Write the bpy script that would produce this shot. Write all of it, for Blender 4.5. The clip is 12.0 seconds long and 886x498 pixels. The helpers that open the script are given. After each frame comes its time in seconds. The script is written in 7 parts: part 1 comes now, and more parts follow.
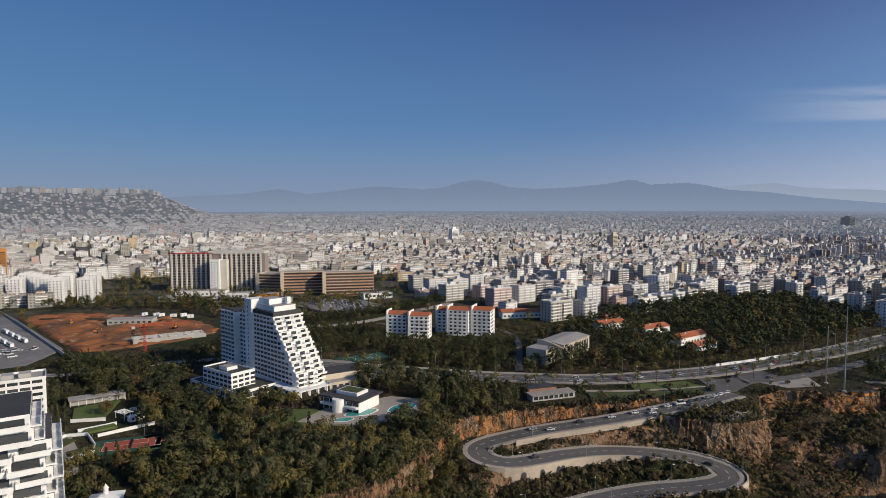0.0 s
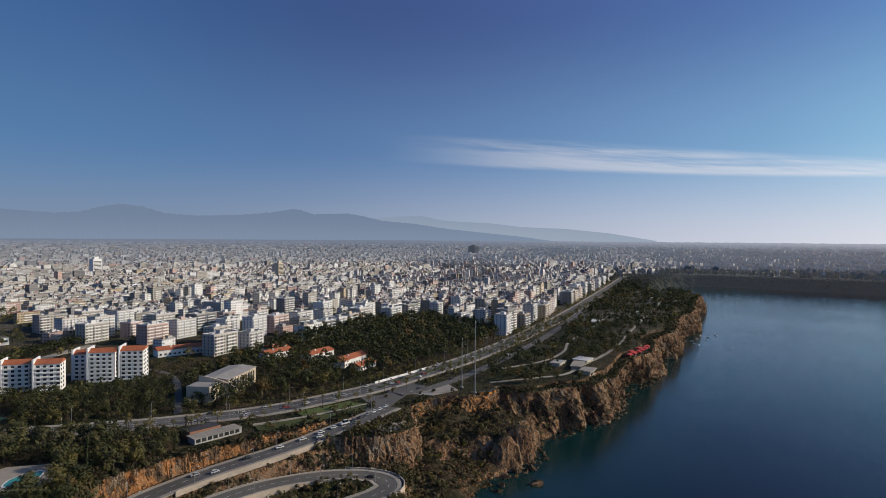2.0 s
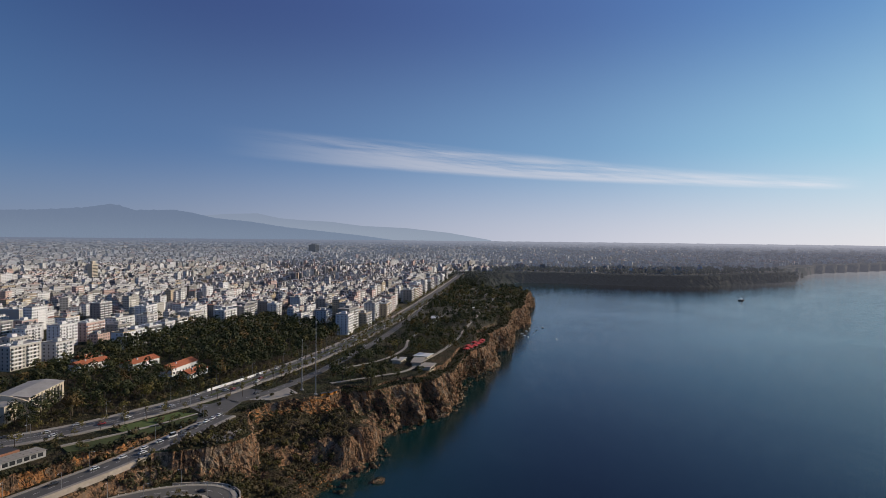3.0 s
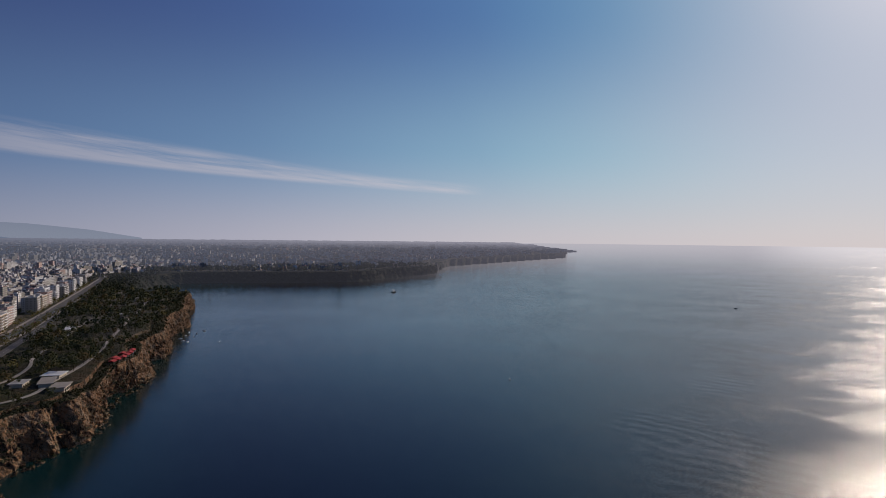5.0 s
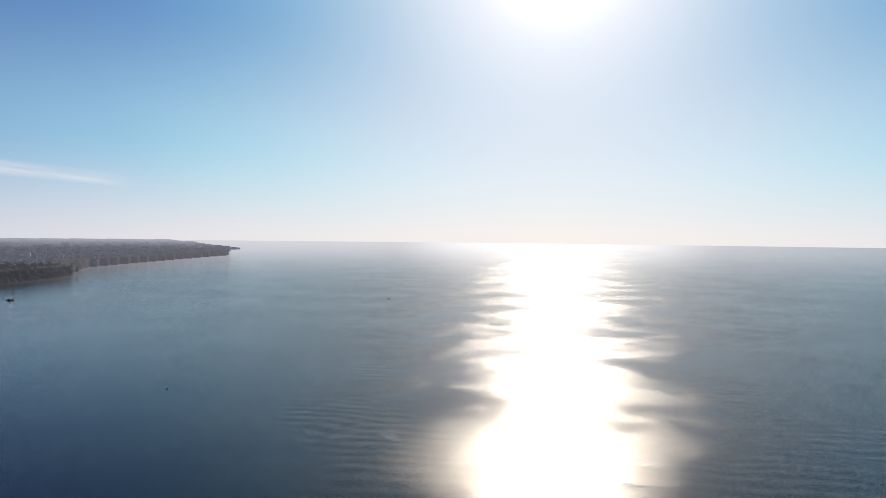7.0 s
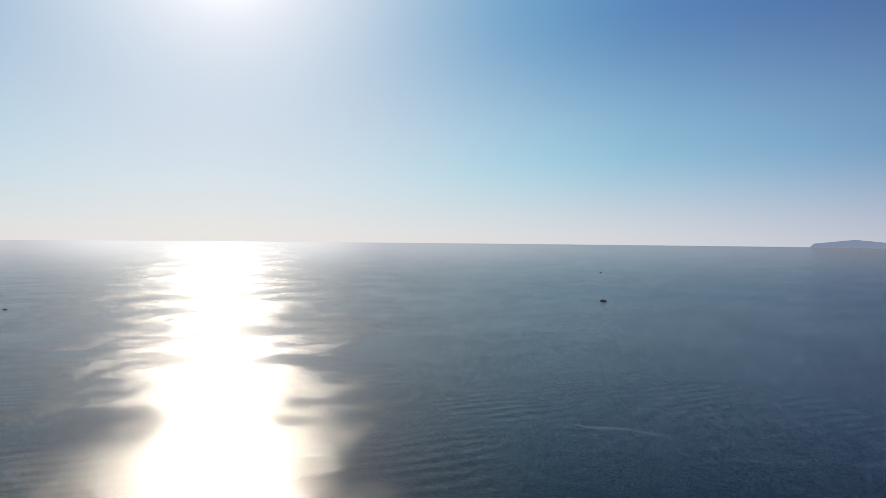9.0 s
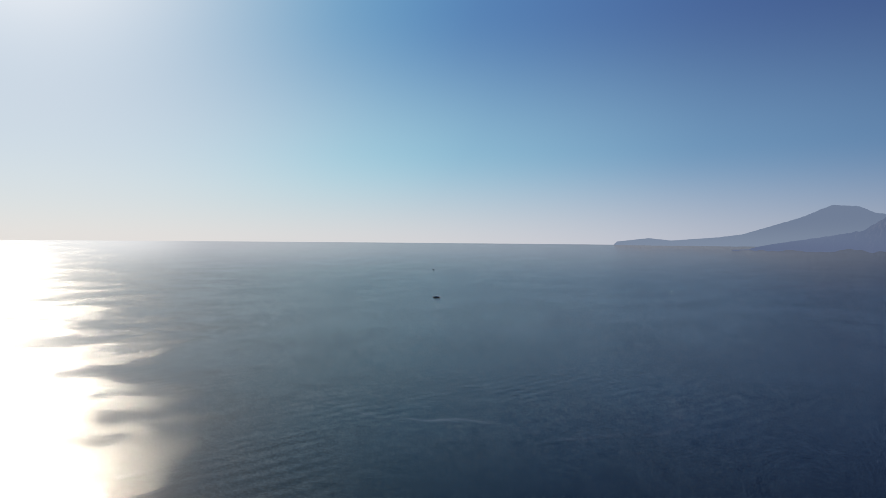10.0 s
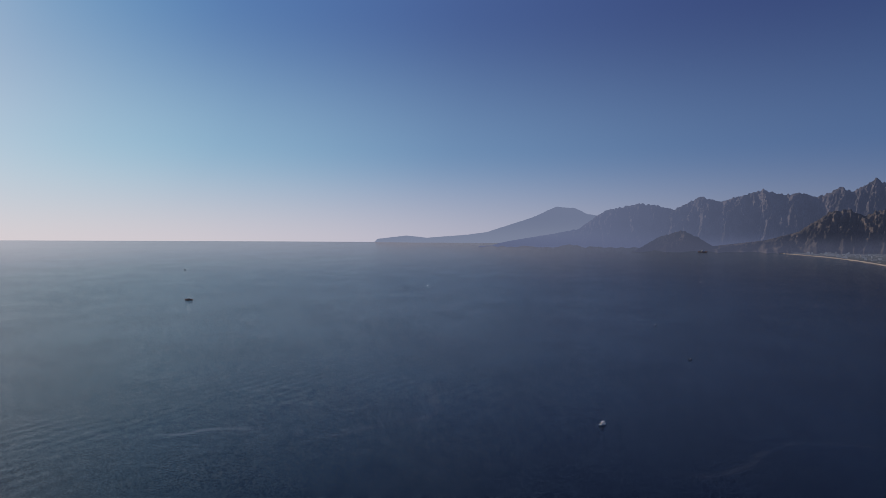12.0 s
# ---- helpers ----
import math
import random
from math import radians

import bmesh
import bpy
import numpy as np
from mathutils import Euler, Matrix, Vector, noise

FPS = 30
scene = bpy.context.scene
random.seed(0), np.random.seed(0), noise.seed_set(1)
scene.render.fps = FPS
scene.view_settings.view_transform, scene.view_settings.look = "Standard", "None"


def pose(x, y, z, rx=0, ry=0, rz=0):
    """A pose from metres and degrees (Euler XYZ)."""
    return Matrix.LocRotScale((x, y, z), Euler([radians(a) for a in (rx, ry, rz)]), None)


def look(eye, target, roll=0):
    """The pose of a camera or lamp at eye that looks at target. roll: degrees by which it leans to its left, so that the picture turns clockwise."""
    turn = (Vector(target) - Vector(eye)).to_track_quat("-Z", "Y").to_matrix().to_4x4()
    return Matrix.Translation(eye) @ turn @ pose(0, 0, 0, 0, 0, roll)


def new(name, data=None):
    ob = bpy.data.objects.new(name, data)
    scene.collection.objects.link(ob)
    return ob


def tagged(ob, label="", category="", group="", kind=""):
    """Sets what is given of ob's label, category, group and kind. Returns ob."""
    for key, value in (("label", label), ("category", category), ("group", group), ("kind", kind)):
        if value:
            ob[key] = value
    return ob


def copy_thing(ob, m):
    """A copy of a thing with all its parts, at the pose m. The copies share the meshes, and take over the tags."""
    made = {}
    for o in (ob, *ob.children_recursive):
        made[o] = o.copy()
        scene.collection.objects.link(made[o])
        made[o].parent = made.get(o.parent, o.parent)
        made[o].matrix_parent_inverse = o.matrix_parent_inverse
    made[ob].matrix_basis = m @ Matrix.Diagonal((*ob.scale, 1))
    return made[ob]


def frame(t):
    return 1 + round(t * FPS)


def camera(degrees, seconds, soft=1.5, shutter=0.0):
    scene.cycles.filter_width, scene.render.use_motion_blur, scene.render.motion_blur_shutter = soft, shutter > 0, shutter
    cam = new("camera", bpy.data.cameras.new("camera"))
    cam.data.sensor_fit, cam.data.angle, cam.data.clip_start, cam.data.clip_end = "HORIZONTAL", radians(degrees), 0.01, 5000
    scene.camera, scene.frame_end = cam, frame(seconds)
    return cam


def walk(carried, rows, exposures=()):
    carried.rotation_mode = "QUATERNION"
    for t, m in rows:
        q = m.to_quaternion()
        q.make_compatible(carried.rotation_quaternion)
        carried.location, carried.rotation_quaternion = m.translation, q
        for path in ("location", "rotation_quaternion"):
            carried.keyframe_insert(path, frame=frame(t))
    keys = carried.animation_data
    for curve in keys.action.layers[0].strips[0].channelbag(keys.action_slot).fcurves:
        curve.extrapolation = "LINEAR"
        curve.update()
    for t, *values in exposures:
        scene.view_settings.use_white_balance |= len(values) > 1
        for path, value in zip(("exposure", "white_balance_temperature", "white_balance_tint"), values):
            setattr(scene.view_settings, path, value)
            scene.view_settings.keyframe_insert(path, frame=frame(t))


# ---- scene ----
EYE_Z = 140.0
cam = camera(72.0, 12.0, soft=0.6)
# seconds, yaw, pitch, lean: the camera hangs in one place and turns
PATH = (
    (0.0, -0.00, -3.85, 0.11),
    (0.5, -7.19, -2.59, -0.04),
    (1.0, -15.34, -1.74, -0.16),
    (1.5, -22.52, -1.27, -0.23),
    (2.0, -30.70, -1.10, -0.38),
    (2.5, -37.87, -1.08, -0.42),
    (3.0, -45.52, -1.08, -0.59),
    (3.5, -53.20, -1.04, -0.62),
    (4.0, -60.90, -1.02, -0.60),
    (4.5, -68.60, -1.00, -0.60),
    (5.0, -76.28, -0.98, -0.60),
    (5.5, -83.93, -0.99, -0.71),
    (6.0, -91.62, -0.97, -0.65),
    (6.5, -99.33, -0.98, -0.61),
    (7.0, -107.03, -0.96, -0.62),
    (7.5, -114.70, -0.95, -0.60),
    (8.0, -122.40, -0.93, -0.58),
    (8.5, -130.05, -0.92, -0.56),
    (9.0, -137.70, -0.90, -0.54),
    (9.5, -145.44, -0.90, -0.48),
    (10.0, -153.10, -0.91, -0.51),
    (10.5, -160.75, -0.93, -0.52),
    (11.0, -168.44, -0.96, -0.58),
    (11.5, -175.18, -0.94, -0.46),
    (12.0, -175.14, -0.98, -0.36),
)
walk(cam, [(t, look((0, 0, EYE_Z), (-math.sin(radians(y)) * math.cos(radians(p)), math.cos(radians(y)) * math.cos(radians(p)),
                                    EYE_Z + math.sin(radians(p))), -r)) for t, y, p, r in PATH],
     [(0.0, 0.17, 6550, 9), (1.5, 0.06, 6450, 8), (2.5, 0.03, 6450, 9), (3.2, -0.1, 6500, 11), (5.0, -0.58, 6500, 17), (5.5, -0.55, 6500, 17), (6.5, -0.08, 6500, 12), (7.0, -0.02, 6500, 11),
      (9.0, -0.2, 6400, 9), (10.0, -0.27, 6400, 8), (10.5, -0.42, 6400, 9), (11.0, -0.7, 6300, 17), (11.5, -0.68, 6400, 18), (12.0, -0.42, 6480, 18)])

# ---- sun and sky ----
SUN_AZ, SUN_EL = radians(117.4), radians(25.5)      # clockwise from +y, above the sea
sun_dir = Vector((math.sin(SUN_AZ) * math.cos(SUN_EL), math.cos(SUN_AZ) * math.cos(SUN_EL), math.sin(SUN_EL)))
sun = new("sun", bpy.data.lights.new("sun", "SUN"))
sun.data.energy, sun.data.angle, sun.data.color = 3.4, radians(0.6), (1.0, 0.86, 0.69)
sun.matrix_world = look((0, 0, 300), Vector((0, 0, 300)) - sun_dir)


class Nodes:
    """Short hand for a node tree."""

    def __init__(self, tree, clear=True):
        self.tree = tree
        if clear:
            tree.nodes.clear()

    def add(self, kind, out=0, props=(), **sockets):
        n = self.tree.nodes.new(kind)
        p = dict(props)
        if "operation" in p:
            n.operation = p["operation"]
        if "use_clamp" in p:
            n.use_clamp = p["use_clamp"]
        if "blend_type" in p:
            n.blend_type = p["blend_type"]
        if "interpolation_type" in p:
            n.interpolation_type = p["interpolation_type"]
        for k, v in sockets.items():
            key = int(k[1:]) if k[0] == "_" else k.replace("__", " ")
            s = n.inputs[key]
            if isinstance(v, bpy.types.NodeSocket):
                self.tree.links.new(v, s)
            else:
                s.default_value = v
        return n.outputs[out] if len(n.outputs) else None

    def math(self, op, a, b=0.0, clamp=False):
        return self.add("ShaderNodeMath", props={"operation": op, "use_clamp": clamp}, _0=a, _1=b)

    def vmath(self, op, a, b=(0, 0, 0), out=0):
        return self.add("ShaderNodeVectorMath", out, {"operation": op}, _0=a, _1=b)

    def mix(self, f, a, b, blend="MIX"):
        return self.add("ShaderNodeMixRGB", props={"blend_type": blend}, _0=f, _1=a, _2=b)

    def ramp(self, f, stops):
        o = self.add("ShaderNodeValToRGB", _0=f)
        el = o.node.color_ramp.elements
        while len(el) < len(stops):
            el.new(0.5)
        for e, (p, c) in zip(el, stops):
            e.position = p
            e.color = (*c, 1) if len(c) == 3 else c
        return o

    def step(self, v, lo, hi):
        return self.add("ShaderNodeMapRange", props={"interpolation_type": "SMOOTHSTEP"}, _0=v, _1=lo, _2=hi, _3=0.0, _4=1.0)

    def noise(self, scale, detail=3.0, vec=None, rough=0.55, out=0):
        kw = {"Scale": scale, "Detail": detail, "Roughness": rough}
        if vec is not None:
            kw["Vector"] = vec
        return self.add("ShaderNodeTexNoise", out, **kw)


def rgb(r, g, b):
    return (r, g, b, 1.0)


world = bpy.data.worlds.new("sky")
scene.world = world
world.use_nodes = True
N = Nodes(world.node_tree)
way = N.add("ShaderNodeTexCoord")                     # generated: the direction of the ray
dirs = N.vmath("NORMALIZE", way)
sep = N.add("ShaderNodeSeparateXYZ", _0=dirs).node
sky = N.add("ShaderNodeTexSky")
air = sky.node
air.sky_type, air.sun_disc, air.sun_elevation, air.sun_rotation = "NISHITA", False, SUN_EL, SUN_AZ
air.altitude, air.air_density, air.dust_density, air.ozone_density = 100.0, 1.0, 0.9, 4.0
# cirrus: a thin streak low over the eastern land, along its own heading
CIR = radians(-56.0)
across = N.vmath("DOT_PRODUCT", dirs, (math.cos(CIR), math.sin(CIR), 0.0), out=1)
ahead = N.vmath("DOT_PRODUCT", dirs, (-math.sin(CIR), math.cos(CIR), 0.0), out=1)
turn_a = N.math("ARCTAN2", across, ahead)             # radians to the south of the streak's middle
sink = N.math("ADD", sep.outputs[2], N.math("MULTIPLY", turn_a, 0.055))
cvec = N.add("ShaderNodeCombineXYZ", _0=N.math("MULTIPLY", turn_a, 2.4), _1=N.math("MULTIPLY", sink, 62.0), _2=0.4)
wisps = N.noise(1.0, 6.0, cvec, 0.6)
reach = N.step(turn_a, 0.42, -0.30)                   # broader towards its northern end
upper = N.math("ADD", 0.106, N.math("MULTIPLY", reach, 0.030))
band = N.math("MULTIPLY", N.step(sink, 0.091, 0.099), N.math("SUBTRACT", 1.0, N.step(N.math("SUBTRACT", sink, upper), -0.006, 0.008)))
ends = N.math("MULTIPLY", N.step(turn_a, -0.56, -0.2), N.math("SUBTRACT", 1.0, N.step(turn_a, 0.37, 0.43)))
fibres = N.noise(1.0, 5.0, N.add("ShaderNodeCombineXYZ", _0=N.math("MULTIPLY", turn_a, 9.0), _1=N.math("ADD", N.math("MULTIPLY", sink, 150.0), N.math("MULTIPLY", turn_a, 16.0)), _2=2.0), 0.65)
cloud = N.math("MULTIPLY", N.math("MULTIPLY", band, ends), N.step(N.math("ADD", N.math("MULTIPLY", wisps, 0.7), N.math("MULTIPLY", fibres, 0.3)), 0.30, 0.62), True)
# the clear sky in three belts, each from below the sun round to the far side; then the sun's aureole
cosang = N.vmath("DOT_PRODUCT", dirs, tuple(sun_dir), out=1)
flat_sun = Vector((sun_dir.x, sun_dir.y, 0)).normalized()
round_cos = N.vmath("DOT_PRODUCT", N.vmath("NORMALIZE", N.vmath("MULTIPLY", dirs, (1, 1, 0))), tuple(flat_sun), out=1)
toward = N.step(round_cos, 0.05, 0.97)
apart = N.math("DIVIDE", N.math("ARCCOSINE", cosang), math.pi)          # from the sun, 1 opposite
# low belt by azimuth; middle and high belts by the degrees from the sun
LOW = ((0, (0.90, 0.87, 0.87)), (27, (0.88, 0.84, 0.86)), (39, (0.85, 0.82, 0.85)), (60, (0.67, 0.68, 0.79)), (92, (0.30, 0.35, 0.46)), (117, (0.215, 0.265, 0.375)), (150, (0.21, 0.26, 0.37)))
MIDDLE = ((0, (0.84, 0.86, 0.92)), (15, (0.79, 0.83, 0.91)), (23, (0.68, 0.82, 0.91)), (31, (0.48, 0.77, 0.89)), (40, (0.37, 0.66, 0.83)), (58, (0.21, 0.40, 0.65)), (88, (0.098, 0.175, 0.37)), (110, (0.088, 0.20, 0.395)), (150, (0.085, 0.195, 0.385)))
HIGH = ((0, (1.0, 0.98, 0.98)), (8, (0.78, 0.83, 0.91)), (16, (0.44, 0.62, 0.79)), (25, (0.18, 0.43, 0.68)), (36, (0.11, 0.26, 0.56)), (55, (0.078, 0.15, 0.385)), (83, (0.040, 0.062, 0.195)), (104, (0.042, 0.112, 0.285)), (150, (0.050, 0.140, 0.325)))


def belt(f, stops):
    r = N.ramp(f, [(a / 180.0, c) for a, c in stops])
    r.node.color_ramp.interpolation = "B_SPLINE"
    return r


belts = [belt(N.math("DIVIDE", N.math("ARCCOSINE", round_cos), math.pi), LOW), belt(apart, MIDDLE), belt(apart, HIGH)]
hgt_sin = sep.outputs[2]
clear = N.mix(N.step(hgt_sin, 0.07, 0.36), N.mix(N.step(hgt_sin, -0.04, 0.15), belts[0], belts[1]), belts[2])
clear = N.mix(N.math("MULTIPLY", N.step(hgt_sin, 0.38, 0.85), 0.8), clear, rgb(0.02, 0.045, 0.14))
pos_c = N.math("MAXIMUM", cosang, 0.0)
glow = N.math("ADD", N.math("MULTIPLY", N.math("POWER", pos_c, 60.0), 0.16), N.math("MULTIPLY", N.math("POWER", pos_c, 420.0), 0.9))
clear = N.mix(1.0, clear, N.add("ShaderNodeVectorMath", props={"operation": "SCALE"}, _0=(1.0, 0.93, 0.92), Scale=glow), "ADD")
clear = N.mix(N.math("MULTIPLY", cloud, 0.62), clear, N.mix(toward, rgb(0.56, 0.57, 0.65), rgb(0.93, 0.90, 0.94)))
lit = N.mix(0.92, sky, N.add("ShaderNodeVectorMath", props={"operation": "SCALE"}, _0=clear, Scale=1.0 / 0.085))
back = N.add("ShaderNodeBackground", Color=lit, Strength=0.085)
N.add("ShaderNodeOutputWorld", Surface=back)


# ---- materials ----
MATS = {}


def material(name):
    m = bpy.data.materials.new(name)
    m.use_nodes = True
    MATS[name] = m
    n = Nodes(m.node_tree)
    return n


def finish(n, color, rough=0.8, metal=0.0, bump=None, strength=0.3, dist=0.1, spec=0.3, emit=None, emit_k=0.0):
    kw = {"Base__Color": color, "Roughness": rough, "Metallic": metal, "Specular__IOR__Level": spec}
    if bump is not None:
        kw["Normal"] = n.add("ShaderNodeBump", Strength=strength, Distance=dist, Height=bump)
    if emit is not None:
        kw["Emission__Color"], kw["Emission__Strength"] = emit, emit_k
    sh = n.add("ShaderNodeBsdfPrincipled", **kw)
    n.add("ShaderNodeOutputMaterial", Surface=sh)
    return sh


def simple(name, c, rough=0.7, metal=0.0, vary=0.25, scale=1.5, spec=0.3, per_object=False, bump=0.15):
    """A plain surface with grain and stains at two scales."""
    n = material(name)
    pos = n.add("ShaderNodeNewGeometry")
    a = n.noise(scale, 4.0, pos)
    b = n.noise(scale * 0.13, 2.0, pos)
    f = n.math("ADD", n.math("MULTIPLY", a, 0.6), n.math("MULTIPLY", b, 0.6))
    if per_object:
        f = n.math("ADD", n.math("MULTIPLY", f, 0.6), n.math("MULTIPLY", n.add("ShaderNodeObjectInfo", 5), 0.5))
    lo, hi = [v * (1 - vary) for v in c], [min(1.0, v * (1 + vary)) for v in c]
    col = n.ramp(f, [(0.3, lo), (0.9, hi)])
    finish(n, col, rough, metal, a, bump, 0.05, spec)


WALLS = [(0.0, (0.61, 0.60, 0.58)), (0.24, (0.48, 0.45, 0.40)), (0.42, (0.73, 0.72, 0.71)), (0.60, (0.33, 0.31, 0.27)), (0.74, (0.24, 0.23, 0.23)),
         (0.82, (0.58, 0.41, 0.35)), (0.88, (0.52, 0.41, 0.27)), (0.92, (0.74, 0.73, 0.73))]


def far_haze(n, shader, reach, colour=(0.150, 0.172, 0.218), most=0.90, start=1450.0):
    """Distance only: haze painted as emission over far ground, houses and woods."""
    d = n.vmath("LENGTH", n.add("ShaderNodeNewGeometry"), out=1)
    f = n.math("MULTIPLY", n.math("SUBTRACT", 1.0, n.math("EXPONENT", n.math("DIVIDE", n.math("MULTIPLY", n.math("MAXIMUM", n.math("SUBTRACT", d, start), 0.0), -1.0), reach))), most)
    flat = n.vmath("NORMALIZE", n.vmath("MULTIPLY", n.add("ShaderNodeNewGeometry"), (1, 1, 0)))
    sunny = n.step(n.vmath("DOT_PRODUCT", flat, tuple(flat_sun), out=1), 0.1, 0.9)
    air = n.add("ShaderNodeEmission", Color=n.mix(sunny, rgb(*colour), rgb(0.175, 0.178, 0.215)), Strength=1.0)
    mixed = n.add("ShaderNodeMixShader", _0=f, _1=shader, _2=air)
    # beyond 3.5 km a horizon-sky tone is painted over it, also as emission
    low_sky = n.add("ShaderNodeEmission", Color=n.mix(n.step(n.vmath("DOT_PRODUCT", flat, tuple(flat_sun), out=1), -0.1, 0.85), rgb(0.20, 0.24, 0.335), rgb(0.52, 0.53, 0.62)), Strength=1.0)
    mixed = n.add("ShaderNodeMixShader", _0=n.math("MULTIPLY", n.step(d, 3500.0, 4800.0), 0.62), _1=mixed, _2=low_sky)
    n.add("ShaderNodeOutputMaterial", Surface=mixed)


def wall_material(name, per_island, windows, far=False):
    n = material(name)
    g = n.add("ShaderNodeNewGeometry").node
    rnd = g.outputs["Random Per Island"] if per_island else n.add("ShaderNodeObjectInfo", 5)
    col = n.ramp(rnd, WALLS)
    col.node.color_ramp.interpolation = "CONSTANT"
    pos = g.outputs["Position"]
    stain = n.noise(0.12, 3.0, pos)
    streak = n.noise(1.0, 3.0, n.vmath("MULTIPLY", pos, (0.9, 0.9, 0.12)))
    col = n.mix(n.math("MULTIPLY", n.step(stain, 0.4, 0.75), 0.25), col, rgb(0.42, 0.40, 0.37))
    col = n.mix(n.math("MULTIPLY", n.step(streak, 0.5, 0.8), 0.2), col, rgb(0.36, 0.35, 0.33))
    if windows:
        nz = n.add("ShaderNodeSeparateXYZ", _0=g.outputs["Normal"]).node.outputs[2]
        upright = n.math("LESS_THAN", n.math("ABSOLUTE", nz), 0.5)
        side = n.vmath("CROSS_PRODUCT", g.outputs["Normal"], (0, 0, 1))
        along = n.vmath("DOT_PRODUCT", pos, side, out=1)
        pz = n.add("ShaderNodeSeparateXYZ", _0=pos).node.outputs[2]
        fz = n.math("FRACT", n.math("DIVIDE", pz, 3.0))
        fa = n.math("FRACT", n.math("ADD", n.math("DIVIDE", along, 3.4), n.math("MULTIPLY", rnd, 7.0)))
        wz = n.math("MULTIPLY", n.math("GREATER_THAN", fz, 0.30), n.math("LESS_THAN", fz, 0.78))
        wa = n.math("MULTIPLY", n.math("GREATER_THAN", fa, 0.22), n.math("LESS_THAN", fa, 0.76))
        win = n.math("MULTIPLY", n.math("MULTIPLY", wz, wa), upright)
        flat = n.step(nz, 0.4, 0.8)
        roofc = n.mix(n.step(n.noise(0.35, 3.0, pos), 0.42, 0.6), rgb(0.46, 0.43, 0.41), rgb(0.15, 0.13, 0.125))
        roofc = n.mix(n.math("GREATER_THAN", n.math("FRACT", n.math("MULTIPLY", rnd, 29.0)), 0.6), roofc, rgb(0.17, 0.15, 0.14))
        roofc = n.mix(n.math("GREATER_THAN", n.math("FRACT", n.math("MULTIPLY", rnd, 13.0)), 0.86), roofc, rgb(0.36, 0.15, 0.09))
        col = n.mix(flat, col, roofc)
        col = n.mix(n.math("MULTIPLY", win, 0.78), col, rgb(0.06, 0.062, 0.07))
    sh = finish(n, col, 0.8, 0.0, n.noise(3.0, 2.0, pos), 0.1, 0.05)
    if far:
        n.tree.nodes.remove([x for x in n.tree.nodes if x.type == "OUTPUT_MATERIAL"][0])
        far_haze(n, sh, FAR_REACH)


FAR_REACH = 1800.0
wall_material("apartment plaster", False, False)
wall_material("town plaster", True, True)
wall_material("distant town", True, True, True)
simple("white render", (0.80, 0.79, 0.77), 0.75, vary=0.08, scale=0.8)
simple("cream stone", (0.58, 0.50, 0.38), 0.8, vary=0.15)
simple("grey concrete", (0.40, 0.39, 0.37), 0.85, vary=0.2)
simple("dark roofing", (0.060, 0.058, 0.062), 0.85, vary=0.3)
simple("roof screed", (0.34, 0.32, 0.30), 0.9, vary=0.3)
simple("clay tiles", (0.40, 0.13, 0.06), 0.8, vary=0.3, scale=2.5)
simple("asphalt", (0.118, 0.112, 0.106), 0.9, vary=0.25, scale=0.5)
simple("pale paving", (0.34, 0.305, 0.26), 0.9, vary=0.2, scale=0.8)
simple("limestone wall", (0.47, 0.395, 0.315), 0.9, vary=0.25, scale=0.7)
simple("road paint", (0.70, 0.69, 0.66), 0.7, vary=0.15)
simple("mown grass", (0.095, 0.125, 0.036), 0.95, vary=0.4, scale=0.25)
simple("lawn", (0.062, 0.075, 0.024), 0.95, vary=0.35, scale=0.4)
simple("bark", (0.11, 0.085, 0.062), 0.95, vary=0.3, scale=4.0)
simple("galvanised steel", (0.35, 0.36, 0.37), 0.45, 0.7, vary=0.15)
simple("brown cladding", (0.30, 0.145, 0.085), 0.7, vary=0.2)
simple("mauve cladding", (0.30, 0.24, 0.22), 0.7, vary=0.15)
simple("grey rib", (0.60, 0.56, 0.50), 0.75, vary=0.12)
simple("white metal", (0.75, 0.75, 0.74), 0.4, 0.0, vary=0.08)
simple("red cloth", (0.45, 0.05, 0.045), 0.8, vary=0.2)
simple("orange paint", (0.55, 0.22, 0.04), 0.6, vary=0.2)
simple("red paint", (0.40, 0.05, 0.035), 0.5, vary=0.2)
simple("tennis red", (0.33, 0.085, 0.05), 0.9, vary=0.15)
simple("tennis green", (0.03, 0.085, 0.055), 0.9, vary=0.2)
simple("black rubber", (0.02, 0.02, 0.02), 0.8, vary=0.2)
simple("worn asphalt", (0.21, 0.20, 0.19), 0.9, vary=0.3, scale=0.3)
n = material("earth")
pos = n.add("ShaderNodeNewGeometry")
c = n.mix(n.step(n.noise(0.035, 4.0, pos), 0.40, 0.60), rgb(0.36, 0.135, 0.052), rgb(0.155, 0.085, 0.052))
c = n.mix(n.math("MULTIPLY", n.step(n.noise(0.11, 5.0, pos, 0.65), 0.56, 0.66), 0.8), c, rgb(0.40, 0.29, 0.20))
c = n.mix(n.step(n.noise(0.06, 5.0, n.vmath("ADD", pos, (90.0, 0.0, 0.0)), 0.6), 0.60, 0.68), c, rgb(0.062, 0.058, 0.036))
finish(n, c, 0.95, bump=n.noise(0.4, 5.0, pos), strength=0.8, dist=0.8, spec=0.1)


